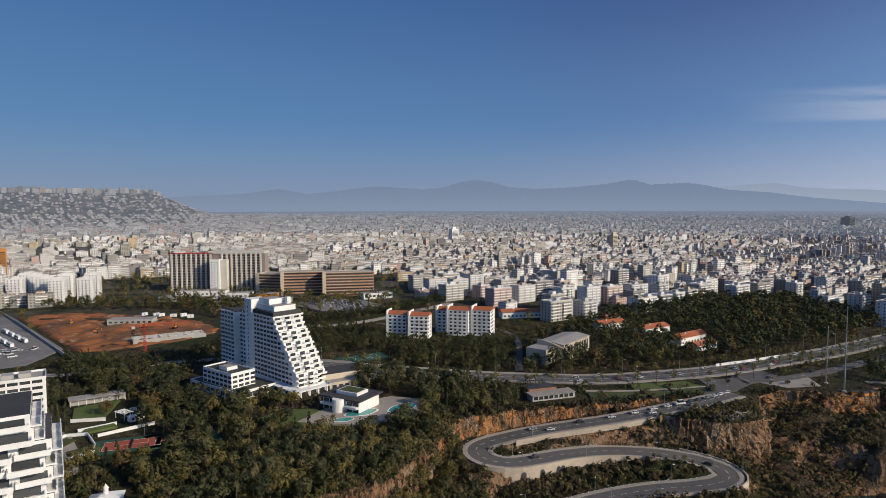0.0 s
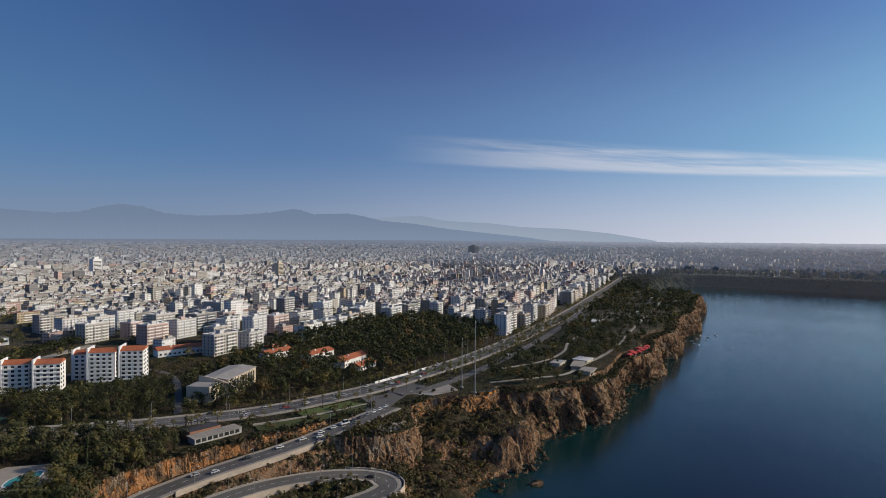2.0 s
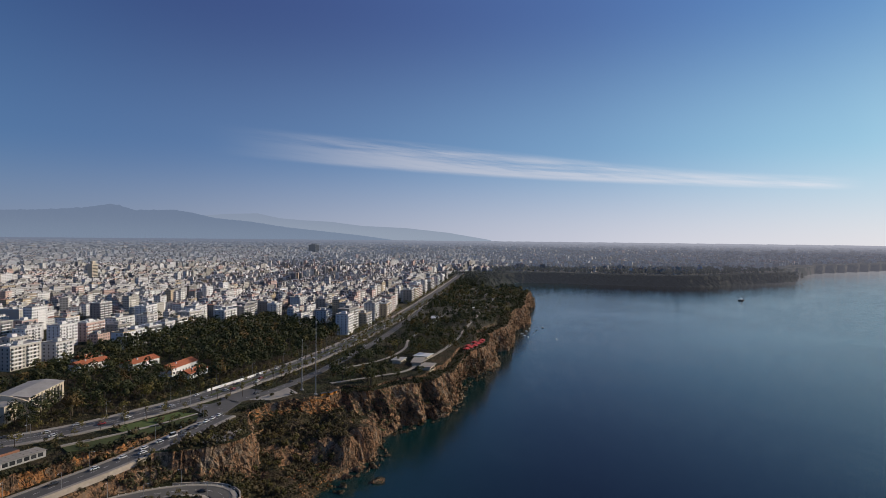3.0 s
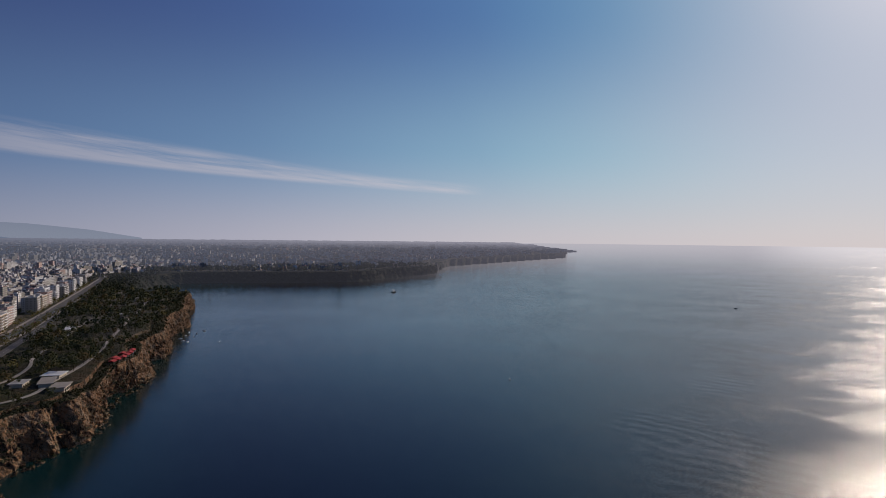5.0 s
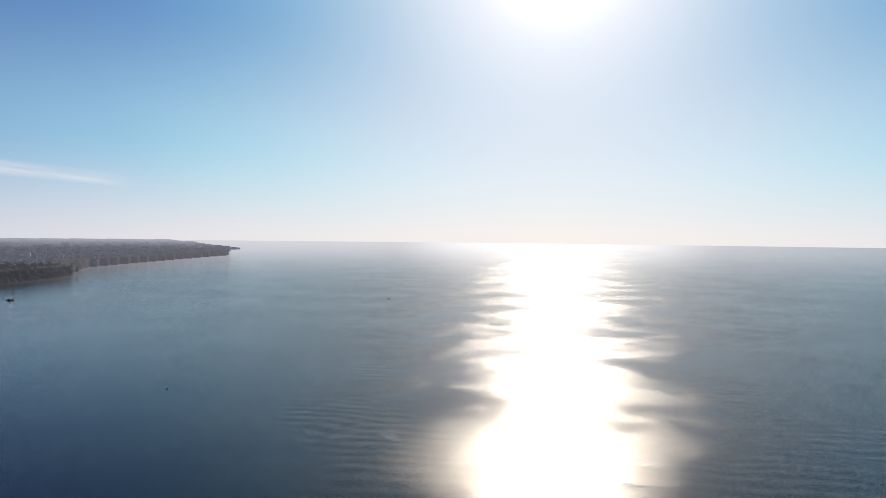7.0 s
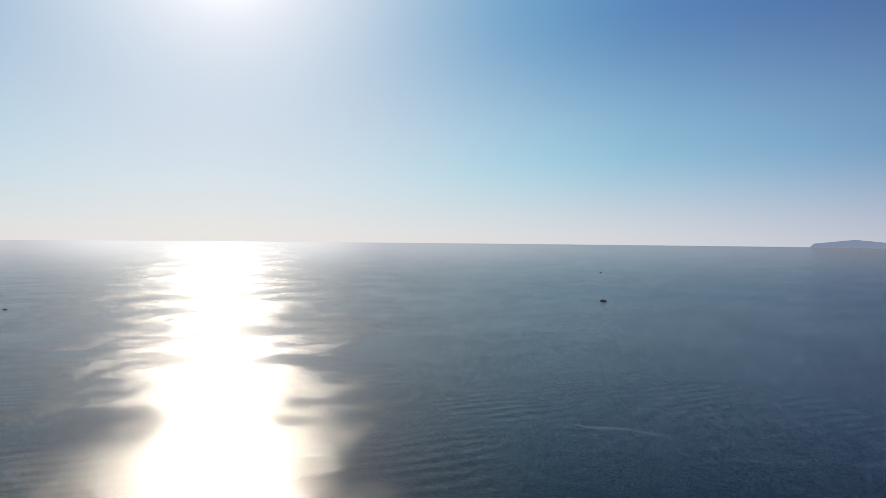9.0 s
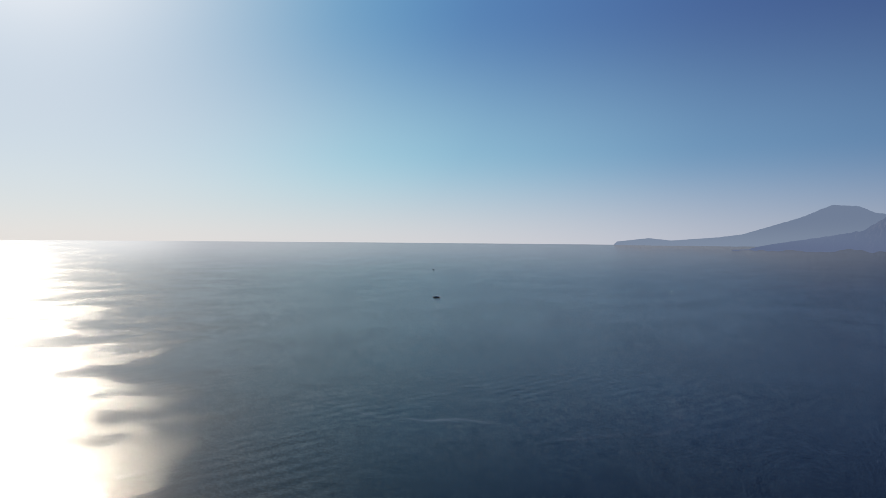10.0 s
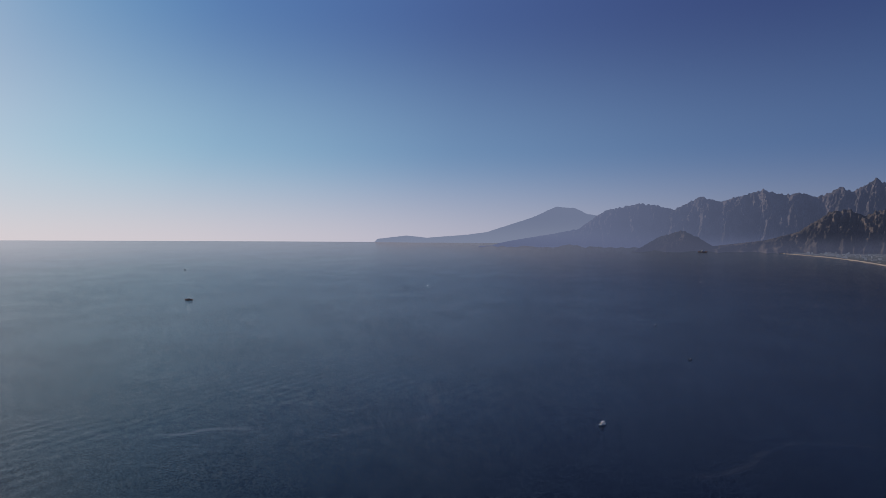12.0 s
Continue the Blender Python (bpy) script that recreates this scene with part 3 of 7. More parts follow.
def height(x, y, rough=True):
    """Height of the land at true places."""
    x, y = np.asarray(x, float), np.asarray(y, float)
    z = np.full(x.shape, TOP)
    az, d = np.arctan2(-x, y), np.hypot(x, y)
    hill = (0.78 * smooth(az, radians(20), radians(26)) + 0.22 * smooth(az, radians(6), radians(22))) * smooth(d, 3400, 4900) * (1 - smooth(d, 6500, 9000))
    z = z + 216 * hill + 0.6 * np.sin(x / 37.0) * np.cos(y / 41.0) * (d > 220)
    valley = ~inside(PLATEAU, x, y)
    bay = valley & inside(BAY, x, y)
    wsum, zsum = np.zeros(x.shape), np.zeros(x.shape)
    samples = [tuple(p) for p in resample(ROAD_DOWN, 9.0)] + SLOPES + [(p[0], p[1], -1.5) for p in COAST[:9]] + [(-10, 150, -4), (60, 160, -6), (140, 190, -6), (230, 240, -8), (290, 290, -8)]
    for sx, sy, sz in samples:
        w = 1.0 / ((x - sx) ** 2 + (y - sy) ** 2 + 4.0) ** 2
        wsum, zsum = wsum + w, zsum + w * sz
    z = np.where(bay, zsum / wsum, np.where(valley, -7.0, z))
    z = np.where(inside(TERRACE, x, y), 31.0, z)
    rd, rz = near_line(ROAD_DOWN, x, y)
    k = 1 - smooth(rd, 6.5, 8.5)
    z = np.where(bay | (rd < 9), z * (1 - k) + (rz - 0.25) * k, z)
    z = np.where(inside(GARDEN, x, y), 8.0 + (x - 20) * 0.055 + 4.0 * (1 - smooth(near_line(ROAD_DOWN[9:16], x, y)[0], 8.0, 18.0)), z)
    return z


# the brink of the sea cliffs
EDGE = [(252, 356, 30), (262, 352, 30), (276, 338, 30), (302, 342, 30), (337, 336, 29.5), (346, 344, 29), (357, 350, 29), (372, 352, 26), (396, 366, 29), (440, 396, 30), (465, 404, 29), (495, 416, 28),
        (540, 456, 29), (580, 476, 29), (608, 482, 29), (665, 526, 30), (738, 576, 31), (785, 588, 31), (900, 676, 31), (950, 708, 31), (1000, 744, 31), (1030, 754, 31), (1036, 770, 31)]


# one land sheet, finest where it comes nearest
def spaced(lo, hi, fine0, fine1, step, grow, cap):
    a = list(np.arange(fine0, fine1, step))
    s, v = step, fine1
    while v < hi:
        a.append(v)
        s = min(s * grow, cap)
        v += s
    s, v, b = step, fine0 - step, []
    while v > lo:
        b.append(v)
        s = min(s * grow, cap)
        v -= s
    return np.array(b[::-1] + a)


gx, gy = spaced(-4800, 4800, -60, 345, 1.6, 1.03, 50.0), spaced(140, 4800, 205, 410, 1.6, 1.03, 50.0)
X, Y = np.meshgrid(gx, gy)
TX, TY = push(X, Y)
Z = height(TX, TY)
near = (X > -60) & (X < 345) & (Y > 205) & (Y < 410)
slope = np.hypot(*np.gradient(Z, gy, gx))
rx, ry, rz_ = np.zeros(X.shape), np.zeros(X.shape), np.zeros(X.shape)
walls_d = near_line(ROAD_DOWN, TX, TY)[0]
for iy, ix in zip(*np.where(near & (slope > 0.45) & (Z > -4) & (walls_d > 11.5))):
    v = noise.fractal(Vector((X[iy, ix] * 0.09, Y[iy, ix] * 0.09, Z[iy, ix] * 0.09)), 0.9, 2.1, 4)
    v += 0.9 * noise.noise(noise.voronoi(Vector((X[iy, ix] * 0.16, Y[iy, ix] * 0.16, Z[iy, ix] * 0.12)))[1][0] * 4.1)
    u = noise.fractal(Vector((X[iy, ix] * 0.25, Y[iy, ix] * 0.25, 9.0)), 0.8, 2.1, 3)
    k = min(1.0, slope[iy, ix] - 0.4)
    rx[iy, ix], ry[iy, ix], rz_[iy, ix] = 2.4 * v * k, -2.4 * v * k, 1.6 * u * k
carve = (TX > 258) & (near_line([p[:2] for p in EDGE], TX, TY)[0] < 6 + 0.02 * np.maximum(0, TX - 258))
carve |= (TX > 1000) & (near_line([(1045, 800), (1010, 880), (1150, 1010), (1400, 1180), (1560, 1180), (1625, 1080), (1725, 860), (1830, 712), (2020, 700), (2365, 590)], TX, TY)[0] < 28)
Z = np.where(carve, -7.0, Z)      # the rock skirt below takes over along the sea
land = pull(TX, TY, Z)
land[..., 0] += rx
land[..., 1] += ry
land[..., 2] += rz_
below = Z < -5
keep = ~(below[:-1, :-1] & below[1:, :-1] & below[:-1, 1:] & below[1:, 1:])
RR = np.hypot(X, Y)
keep &= (RR[:-1, :-1] < 4785) & (RR[1:, 1:] < 4785) & (RR[:-1, 1:] < 4785) & (RR[1:, :-1] < 4785)
ground = new("ground", grid_mesh("ground", land, len(gx), len(gy), "land", keep))
ground.data.polygons.foreach_set("use_smooth", [p.normal.z > 0.75 for p in ground.data.polygons])
tagged(ground, "dry brown soil and rough grass over limestone", "ground", kind="structure")

# the sea, one sheet to the horizon
ra = np.concatenate([[30], np.geomspace(120, 1600, 64)])
th = np.linspace(radians(100), radians(-260), 241)
RA, TH = np.meshgrid(ra, th)
SX, SY = push(RA * -np.sin(TH), RA * np.cos(TH))
water = new("water", grid_mesh("water", pull(SX, SY, np.zeros(SX.shape)), len(ra), len(th), "sea water"))
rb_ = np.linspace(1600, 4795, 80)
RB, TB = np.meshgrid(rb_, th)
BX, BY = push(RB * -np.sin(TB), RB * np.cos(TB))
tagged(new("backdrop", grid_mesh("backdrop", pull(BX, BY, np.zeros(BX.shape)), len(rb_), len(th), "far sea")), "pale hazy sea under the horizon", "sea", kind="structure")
tagged(water, "dark blue open sea with wind ripples and sun glitter", "sea", kind="structure")


def at(x, y):
    return float(height(np.array([x]), np.array([y]))[0])


# sea cliffs: a rough rock skirt along the edge of the plateau
def cliff(name, line, foot, label, step=1.5, rows_n=22, cover=13.0, mat="cliff rock", big=9.0, mid=1.0, widen=0.0):
    """foot: a line at sea level, or the distance by which the face leans out over the land."""
    p = resample(line, step)
    n = len(p)
    zb = np.full(n, -1.0)
    if isinstance(foot, list):
        q = resample(foot, step)
        q = np.stack([np.interp(np.linspace(0, 1, n), np.linspace(0, 1, len(q)), q[:, k]) for k in (0, 1)], 1)
    t = np.gradient(p[:, :2], axis=0)
    t /= np.linalg.norm(t, axis=1)[:, None] + 1e-9
    out = np.stack([t[:, 1], -t[:, 0]], 1)
    if not isinstance(foot, list):
        q = p[:, :2] + out * foot
        zb = np.minimum(height(q[:, 0] + out[:, 0] * 2, q[:, 1] + out[:, 1] * 2) - 1.0, p[:, 2] - 1.5)
    levels = [(-cover, 0.0, -1.2), (-cover * 0.5, 0.0, 0.3), (-1.5, 0.0, 0.25)] + [(0, i / rows_n, None) for i in range(rows_n + 1)] + [(1.0, 1.0, -3.0)]
    V = np.zeros((n, len(levels), 3))
    for i in range(n):
        for j, (off, f, dz) in enumerate(levels):
            ff = f ** 1.25
            b = p[i, :2] * (1 - ff) + q[i] * ff + out[i] * off * (1 + widen * max(0.0, p[i, 0] - 258))
            z = p[i, 2] * (1 - f) + zb[i] * f if dz is None else (p[i, 2] + dz if f == 0 else zb[i] + dz)
            if f > 0 or off == 0:
                w = noise.fractal(Vector((b[0] * 0.036, b[1] * 0.036, z * 0.008)), 0.8, 2.0, 2) * big
                w += noise.fractal(Vector((b[0] * 0.11, b[1] * 0.11, z * 0.04)), 0.8, 2.1, 3) * 2.2 * mid
                cell = noise.voronoi(Vector((b[0] * 0.13, b[1] * 0.13, z * 0.075)))[1][0]
                w += noise.noise(cell * 3.7) * 4.2 * mid
                cell = noise.voronoi(Vector((b[0] * 0.33, b[1] * 0.33, z * 0.22)))[1][0]
                w += noise.noise(cell * 5.3) * 1.7 * mid
                w += noise.fractal(Vector((b[0] * 0.4, b[1] * 0.4, z * 0.3)), 0.8, 2.1, 3) * 1.3 * mid
                w = max(-7.0, min(8.0, w)) * (0.45 + 0.55 * min(1, f * 3))
                b = b + out[i] * w
                z += (noise.fractal(Vector((b[0] * 0.12, b[1] * 0.12, 3.0)), 0.8, 2.0, 2) * 2.4) if 0 < f < 1 else 0
            V[i, j] = (b[0], b[1], z)
    ob = new(name, grid_mesh(name, V, len(levels), n, mat))
    ob.data.polygons.foreach_set("use_smooth", [False] * len(ob.data.polygons))
    return tagged(ob, label, "cliff", kind="structure")


FOOT = [(258, 318), (270, 326), (280, 328), (312, 331), (336, 331), (348, 340), (356, 349), (371, 346), (390, 363), (428, 392), (466, 414), (496, 410),
        (538, 444), (579, 477), (607, 476), (668, 521), (741, 571), (784, 581), (905, 670), (950, 703), (1003, 743), (1036, 745), (1046, 768)]
cliff("cliff", EDGE, FOOT, "weathered orange and grey limestone sea cliff", widen=0.0025)
cliff("headland_cliff", [(1036, 775, 31), (1042, 805, 31), (1018, 872, 31), (1150, 1000, 31), (1400, 1172, 31), (1560, 1178, 32), (1625, 1078, 32), (1725, 858, 32), (1830, 710, 32), (2020, 698, 32), (2365, 588, 32), (2420, 660, 30)],
      [(1046, 772), (1054, 805), (1032, 868), (1160, 990), (1402, 1160), (1553, 1166), (1617, 1075), (1717, 855), (1817, 696), (2018, 686), (2373, 576), (2430, 655)], "dark wooded headland cliff beyond the bay",
      8.0, 8, 75.0, "wooded headland", 9.0, 0.4)
cliff("cliff_bay", [(-4, 286, 31.6), (6, 308, 31.6), (30, 319, 31.6), (62, 328, 31.6), (96, 335, 31.8), (118, 339, 32)], 2.5,
      "orange limestone face above the hairpin road", 1.2, 12, 5.0, "orange rock", 1.5, 0.5)
cliff("cliff_terrace", [(114, 314, 30.8), (126, 309, 30.8), (139, 302, 30.8), (157, 303, 30.8), (171, 315, 30.8), (175, 336, 31), (182, 345, 31.3)], 6.0,
      "broken grey limestone face of the promontory", 1.2, 16, 6.0, "cliff rock", 4.0, 0.8)
cliff("cliff_junction", [(180, 345, 31.3), (197, 352, 31.3), (212, 350, 31.3), (227, 343, 31), (243, 345, 30.5), (254, 354, 30)], 7.0,
      "rough limestone slope below the road junction", 1.3, 14, 6.0, "orange rock", 4.0, 0.8)
cliff("cliff_cove", [(1008, 878, 31), (1080, 945, 31), (1150, 1008, 31), (1280, 1095, 31), (1402, 1178, 31)], 12.0, "wooded slope above the old harbour", 8.0, 8, 70.0, "wooded headland", 8.0)


# ---- roads ----
def ribbon(name, line, w, lift, mat, label, cat, z=None, curb=None):
    """A road or path draped along a line; w: half width; curb: a raised edge of that height."""
    p = resample(line, 4.0)
    t = np.gradient(p[:, :2], axis=0)
    t /= np.linalg.norm(t, axis=1)[:, None] + 1e-9
    nrm = np.stack([-t[:, 1], t[:, 0]], 1)
    zz = p[:, 2] if p.shape[1] > 2 else height(p[:, 0], p[:, 1])
    V = []
    for k, dz in ((-w, -0.6), (-w, 0.0), (0, 0.05), (w, 0.0), (w, -0.6)):
        V.append(np.column_stack([p[:, :2] + nrm * k, zz + lift + dz]))
    V = np.stack(V, 1)
    ob = new(name, grid_mesh(name, V, 5, len(p), mat))
    for pl in ob.data.polygons:
        pl.use_smooth = False
    return tagged(ob, label, cat, kind="structure")


def offset(line, k):
    p = resample(line, 6.0)
    t = np.gradient(p[:, :2], axis=0)
    t /= np.linalg.norm(t, axis=1)[:, None] + 1e-9
    q = p.copy()
    q[:, 0] -= t[:, 1] * k
    q[:, 1] += t[:, 0] * k
    return [tuple(r) for r in q]


ribbon("road", ROAD_DOWN, 5.2, 0.12, "asphalt", "grey asphalt hairpin road winding down the cliff", "road")
ribbon("pavement", offset(ROAD_DOWN, -6.3), 1.2, 0.3, "pale paving", "pale paved footway beside the hairpin road", "pavement")
ribbon("pavement", offset(ROAD_DOWN, 6.3), 1.2, 0.3, "pale paving", "pale paved footway beside the hairpin road", "pavement")
ribbon("road", AVENUE, 7.2, 0.55, "asphalt", "wide grey asphalt avenue through the town", "road")
ribbon("median", [p for p in AVENUE if 150 < p[0] < 800], 1.3, 0.72, "lawn", "planted strip between the carriageways", "verge")
ribbon("pavement", offset(AVENUE, 9.2), 1.9, 0.6, "pale paving", "pale footway beside the avenue", "pavement")
ribbon("pavement", offset(AVENUE, -9.0), 1.6, 0.58, "pale paving", "pale footway beside the avenue", "pavement")
ribbon("path", [(262, 372), (300, 368), (330, 362), (360, 380), (410, 402), (470, 440), (540, 490), (640, 560), (760, 640), (900, 740)], 1.6, 0.3, "pale paving", "pale gravel path through the cliff park", "path")
ribbon("path", [(300, 408), (350, 410), (400, 440), (430, 475), (520, 530), (600, 590), (700, 650)], 1.4, 0.3, "pale paving", "pale gravel path through the cliff park", "path")
ribbon("road", [(-200, 575), (-160, 556), (-130, 552), (-95, 556), (-47, 602), (10, 690)], 4.5, 0.55, "pale paving", "pale concrete service road to the hospital", "road")
ribbon("road", [(-62, 566), (-20, 545), (44, 548), (62, 500), (56, 440), (50, 396)], 2.4, 0.5, "asphalt", "narrow asphalt street behind the clinic", "road")
ribbon("road", [(-330, 372), (-240, 388), (-190, 428), (-120, 436), (-64, 418)], 3.6, 0.5, "pale paving", "pale service road behind the hotel", "road")
ribbon("road", AVENUE_SOUTH, 4.0, 0.50, "asphalt", "grey asphalt side carriageway under trees", "road")


# ---- the town ----
GRID = radians(35.0)
cu, su = math.cos(GRID), math.sin(GRID)
NO_TOWN = [
    [(-700, 380), (-520, 640), (-430, 660), (-400, 760), (-250, 1000), (-60, 1000), (-60, 760), (0, 700), (60, 560), (150, 560), (200, 650), (300, 706), (424, 757), (404, 560), (300, 460), (180, 385), (0, 300), (-600, 150)],
    [(-262, 800), (-464, 690), (-600, 885), (-340, 1010)],
]


# separate blocks along the parks: model, place, turn
FOREST = [(60, 470), (157, 586), (212, 643), (302, 706), (395, 690), (404, 553), (330, 485), (250, 446), (150, 410), (75, 402)]
placed = []
for k, x, y, t in ((0, 62, 678, 35), (3, 18, 742, 32), (2, 110, 585, 35), (1, 141, 600, 35), (4, 200, 620, 33), (4, 214, 632, 33), (1, 232, 644, 33), (4, 254, 662, 35), (1, 276, 684, 35), (0, 302, 712, 35),
                   (2, 340, 700, 35), (2, 376, 722, 35), (1, 440, 640, 35), (2, 400, 760, 35), (0, 92, 700, 35), (1, 118, 650, 35), (3, 160, 665, 35), (0, 190, 690, 35), (2, 225, 710, 35), (1, 262, 735, 35),
                   (0, 330, 760, 35), (3, 40, 790, 35), (0, 78, 760, 35), (2, 120, 745, 35), (1, 150, 770, 35), (0, -10, 770, 30), (2, -30, 810, 30), (0, 8, 830, 30), (1, 190, 770, 35)):
    placed.append((k, x, y, t))
line = offset([p for p in AVENUE if p[0] > 300], 27.0)
for i, (x, y) in enumerate(line):
    if i % 5 == 2 and 385 < x < 1100 and not 585 < x < 650 and i % 35 != 2:
        placed.append(((5, 3, 2, 0, 3, 5, 1)[i // 5 % 7], x - 3 * math.sin(i * 1.7), y + 4 * math.sin(i * 1.7), 35 + 3 * math.sin(i * 2.3)))
for i in range(9):
    placed.append((6, -520 + (i % 5) * 27 + 6 * (i // 5), 690 + (i // 5) * 42 + 9 * (i % 3), 20))
rb = random.Random(8)
for i in range(40):
    a = radians(rb.uniform(-38, 0))
    d = rb.uniform(700, 900)
    x, y = -math.sin(a) * d, math.cos(a) * d
    if all(math.hypot(x - p[1], y - p[2]) > 27 for p in placed) and near_line(AVENUE, x, y)[0] > 30 and not bool(inside(FOREST, x, y)):
        placed.append((rb.randrange(5), x, y, 35 + rb.choice([0, 0, 90, 10])))


def town(name, d0, d1, step, lo, hi, mat, seed, fill, label):
    """A quarter of flat-roofed blocks on a street grid, as one mass."""
    rng = np.random.default_rng(seed)
    m = int(d1 / step) + 2
    U, V = np.meshgrid(np.arange(-m, m) * step, np.arange(-m, m) * step)
    U, V = U.ravel(), V.ravel()
    iu, iv = np.round(U / step).astype(int), np.round(V / step).astype(int)
    U = U + rng.uniform(-0.14, 0.14, U.size) * step + 14 * np.sin(V / 170.0) + 20 * np.sin(V / 410.0)
    V = V + rng.uniform(-0.12, 0.12, U.size) * step + 16 * np.sin(U / 230.0 + 1.0) + 26 * np.sin(U / 700.0)
    x, y = U * cu - V * su, U * su + V * cu
    d, az = np.hypot(x, y), np.degrees(np.arctan2(-x, y))
    ok = (d > d0) & (d < d1) & (az > -92) & (az < 41) & inside(PLATEAU, x, y) & ((iu + (iv // 8) * 2) % 5 != 0) & ((iv + (iu // 10)) % 4 != 0)
    ok &= rng.random(U.size) < fill * np.where((az < -42) & (d > 1700), 0.55, 1.0)
    for p in NO_TOWN:
        ok &= ~inside(p, x, y)
    ad, _ = near_line(AVENUE, x, y)
    seaward = inside(AVENUE + [(1700, 1500), (2400, 900), (2400, 0), (-140, 0)], x, y)
    ok &= (ad > 26) & ~(seaward & (d < 1500)) & ~(seaward & (rng.random(U.size) < 0.5))
    for _, px, py, _ in placed:
        ok &= np.hypot(x - px, y - py) > 24
    cd, _ = near_line(COAST_FAR, x, y)
    ok &= cd > 35 + d * 0.02
    hilly = height(x, y) > TOP + 70
    ok &= ~(hilly & (height(x, y) < TOP + 205) & (rng.random(U.size) < 0.55))
    far_grid = (np.floor(x / 420.0 + 0.3 * np.sin(y / 300.0)) * 3 + np.floor(y / 390.0 + 0.3 * np.sin(x / 350.0)) * 7).astype(int)
    open_ = np.sin(x / 310.0 + 1.3) * np.sin(y / 270.0 - 0.5) + np.sin((x + y) / 520.0)
    ok &= ~((open_ > 1.35) & (rng.random(U.size) < 0.85))
    x, y, d, ad, iu, iv, fg = (a[ok] for a in (x, y, d, ad, iu, iv, far_grid))
    k = x.size
    w, dp = rng.uniform(0.90, 1.65, k) * step * 0.5, rng.uniform(0.42, 0.68, k) * step * 0.5
    w, dp = np.where(height(x, y) > TOP + 14, w * 0.60, w), np.where(height(x, y) > TOP + 14, dp * 0.6, dp)
    floors = np.clip(np.round(0.5 * (lo + hi) + 1.2 * np.sin(iv * 1.7 + iu // 6) + rng.normal(0, 0.7, k)), lo, hi).astype(int)
    tall = ((ad < 60) & (d < 1500)) | ((iv % 16 == 1) & (rng.random(k) < 0.75)) | (rng.random(k) < 0.025)
    floors = np.where(tall, floors + rng.integers(2, 5, k), floors)
    floors = np.where(height(x, y) > TOP + 200, floors + 5, floors)
    floors = np.where((height(x, y) > TOP + 14) & (height(x, y) < TOP + 190), np.minimum(floors, 2), floors)
    hgt = floors * 3.0 + 0.8
    z0 = height(x, y)
    ang = GRID + rng.choice([0, 0, 0, 0.12, -0.1, 0.3], k) + (fg % 5 - 2) * 0.16 * (d > 900)
    c, s = np.cos(ang), np.sin(ang)
    verts, faces = [], []

    def boxes(ox, oy, w, dp, za, zb, m=slice(None), mi=0):
        nonlocal verts, faces
        base = sum(len(v) for v in verts)
        cs = []
        for sx, sy in ((-1, -1), (1, -1), (1, 1), (-1, 1)):
            lx, ly = ox + sx * w, oy + sy * dp
            cs.append((x[m] + lx * c[m] - ly * s[m], y[m] + lx * s[m] + ly * c[m]))
        pts = [pull(a, b, za) for a, b in cs] + [pull(a, b, zb) for a, b in cs]
        verts.append(np.stack(pts, 1).reshape(-1, 3))
        o = base + np.arange(len(x[m]))[:, None] * 8
        for q in ((0, 1, 5, 4), (1, 2, 6, 5), (2, 3, 7, 6), (3, 0, 4, 7), (4, 5, 6, 7)):
            faces.append(o + np.array(q))
            slots.append(np.full(len(x[m]), mi))

    slots = []
    boxes(0, 0, w, dp, z0 - 3, z0 + hgt)
    r1, r2 = rng.uniform(-0.5, 0.5, k), rng.uniform(-0.5, 0.5, k)
    if d0 < 4000:
        boxes(r1 * w, r2 * dp, w * 0.3, dp * 0.32, z0 + hgt, z0 + hgt + 2.6)
    if d0 < 2000:
        for j in range(3):
            boxes(rng.uniform(-0.8, 0.8, k) * w, rng.uniform(-0.8, 0.8, k) * dp, rng.uniform(0.6, 1.6, k), rng.uniform(0.4, 0.9, k), z0 + hgt, z0 + hgt + rng.uniform(0.8, 1.7, k))
    if d0 < 2000:
        for j in range(1, 8):         # balcony bands, storey by storey, on the blocks by the parks
            m = np.where((d < 1150) & (floors > j) & (r1 > -0.35))[0]
            boxes(r2[m] * w[m] * 0.5, -0.9, w[m] * (0.45 + 0.3 * np.abs(r1[m])), dp[m] + 0.4, z0[m] + j * 3.0 - 0.25, z0[m] + j * 3.0 + 0.75, m, 1)
    me = bpy.data.meshes.new(name)
    me.from_pydata(np.concatenate(verts).tolist(), [], np.concatenate(faces).tolist())
    me.materials.append(MATS[mat])
    me.materials.append(MATS["white render"])
    me.polygons.foreach_set("material_index", np.concatenate(slots).astype(int).tolist())
    me.update()
    return tagged(new(name, me), label, "town", kind="stuff")


COAST_FAR = [(1010, 880), (1150, 1010), (1400, 1180), (1560, 1180), (1625, 1080), (1725, 860), (1830, 712), (2020, 700), (2365, 590), (2420, 660), (3020, 700), (3990, 450), (5350, 60)]
town("town_blocks", 640, 2200, 16.0, 3, 5, "town plaster", 5, 0.96, "dense white and cream flat-roofed apartment blocks")
town("distant_town", 2200, 4600, 20.0, 2, 5, "distant town", 6, 0.8, "distant pale apartment blocks in haze")
town("distant_suburbs", 4600, 11000, 42.0, 3, 8, "distant town", 7, 0.42, "far pale suburbs along the horizon")


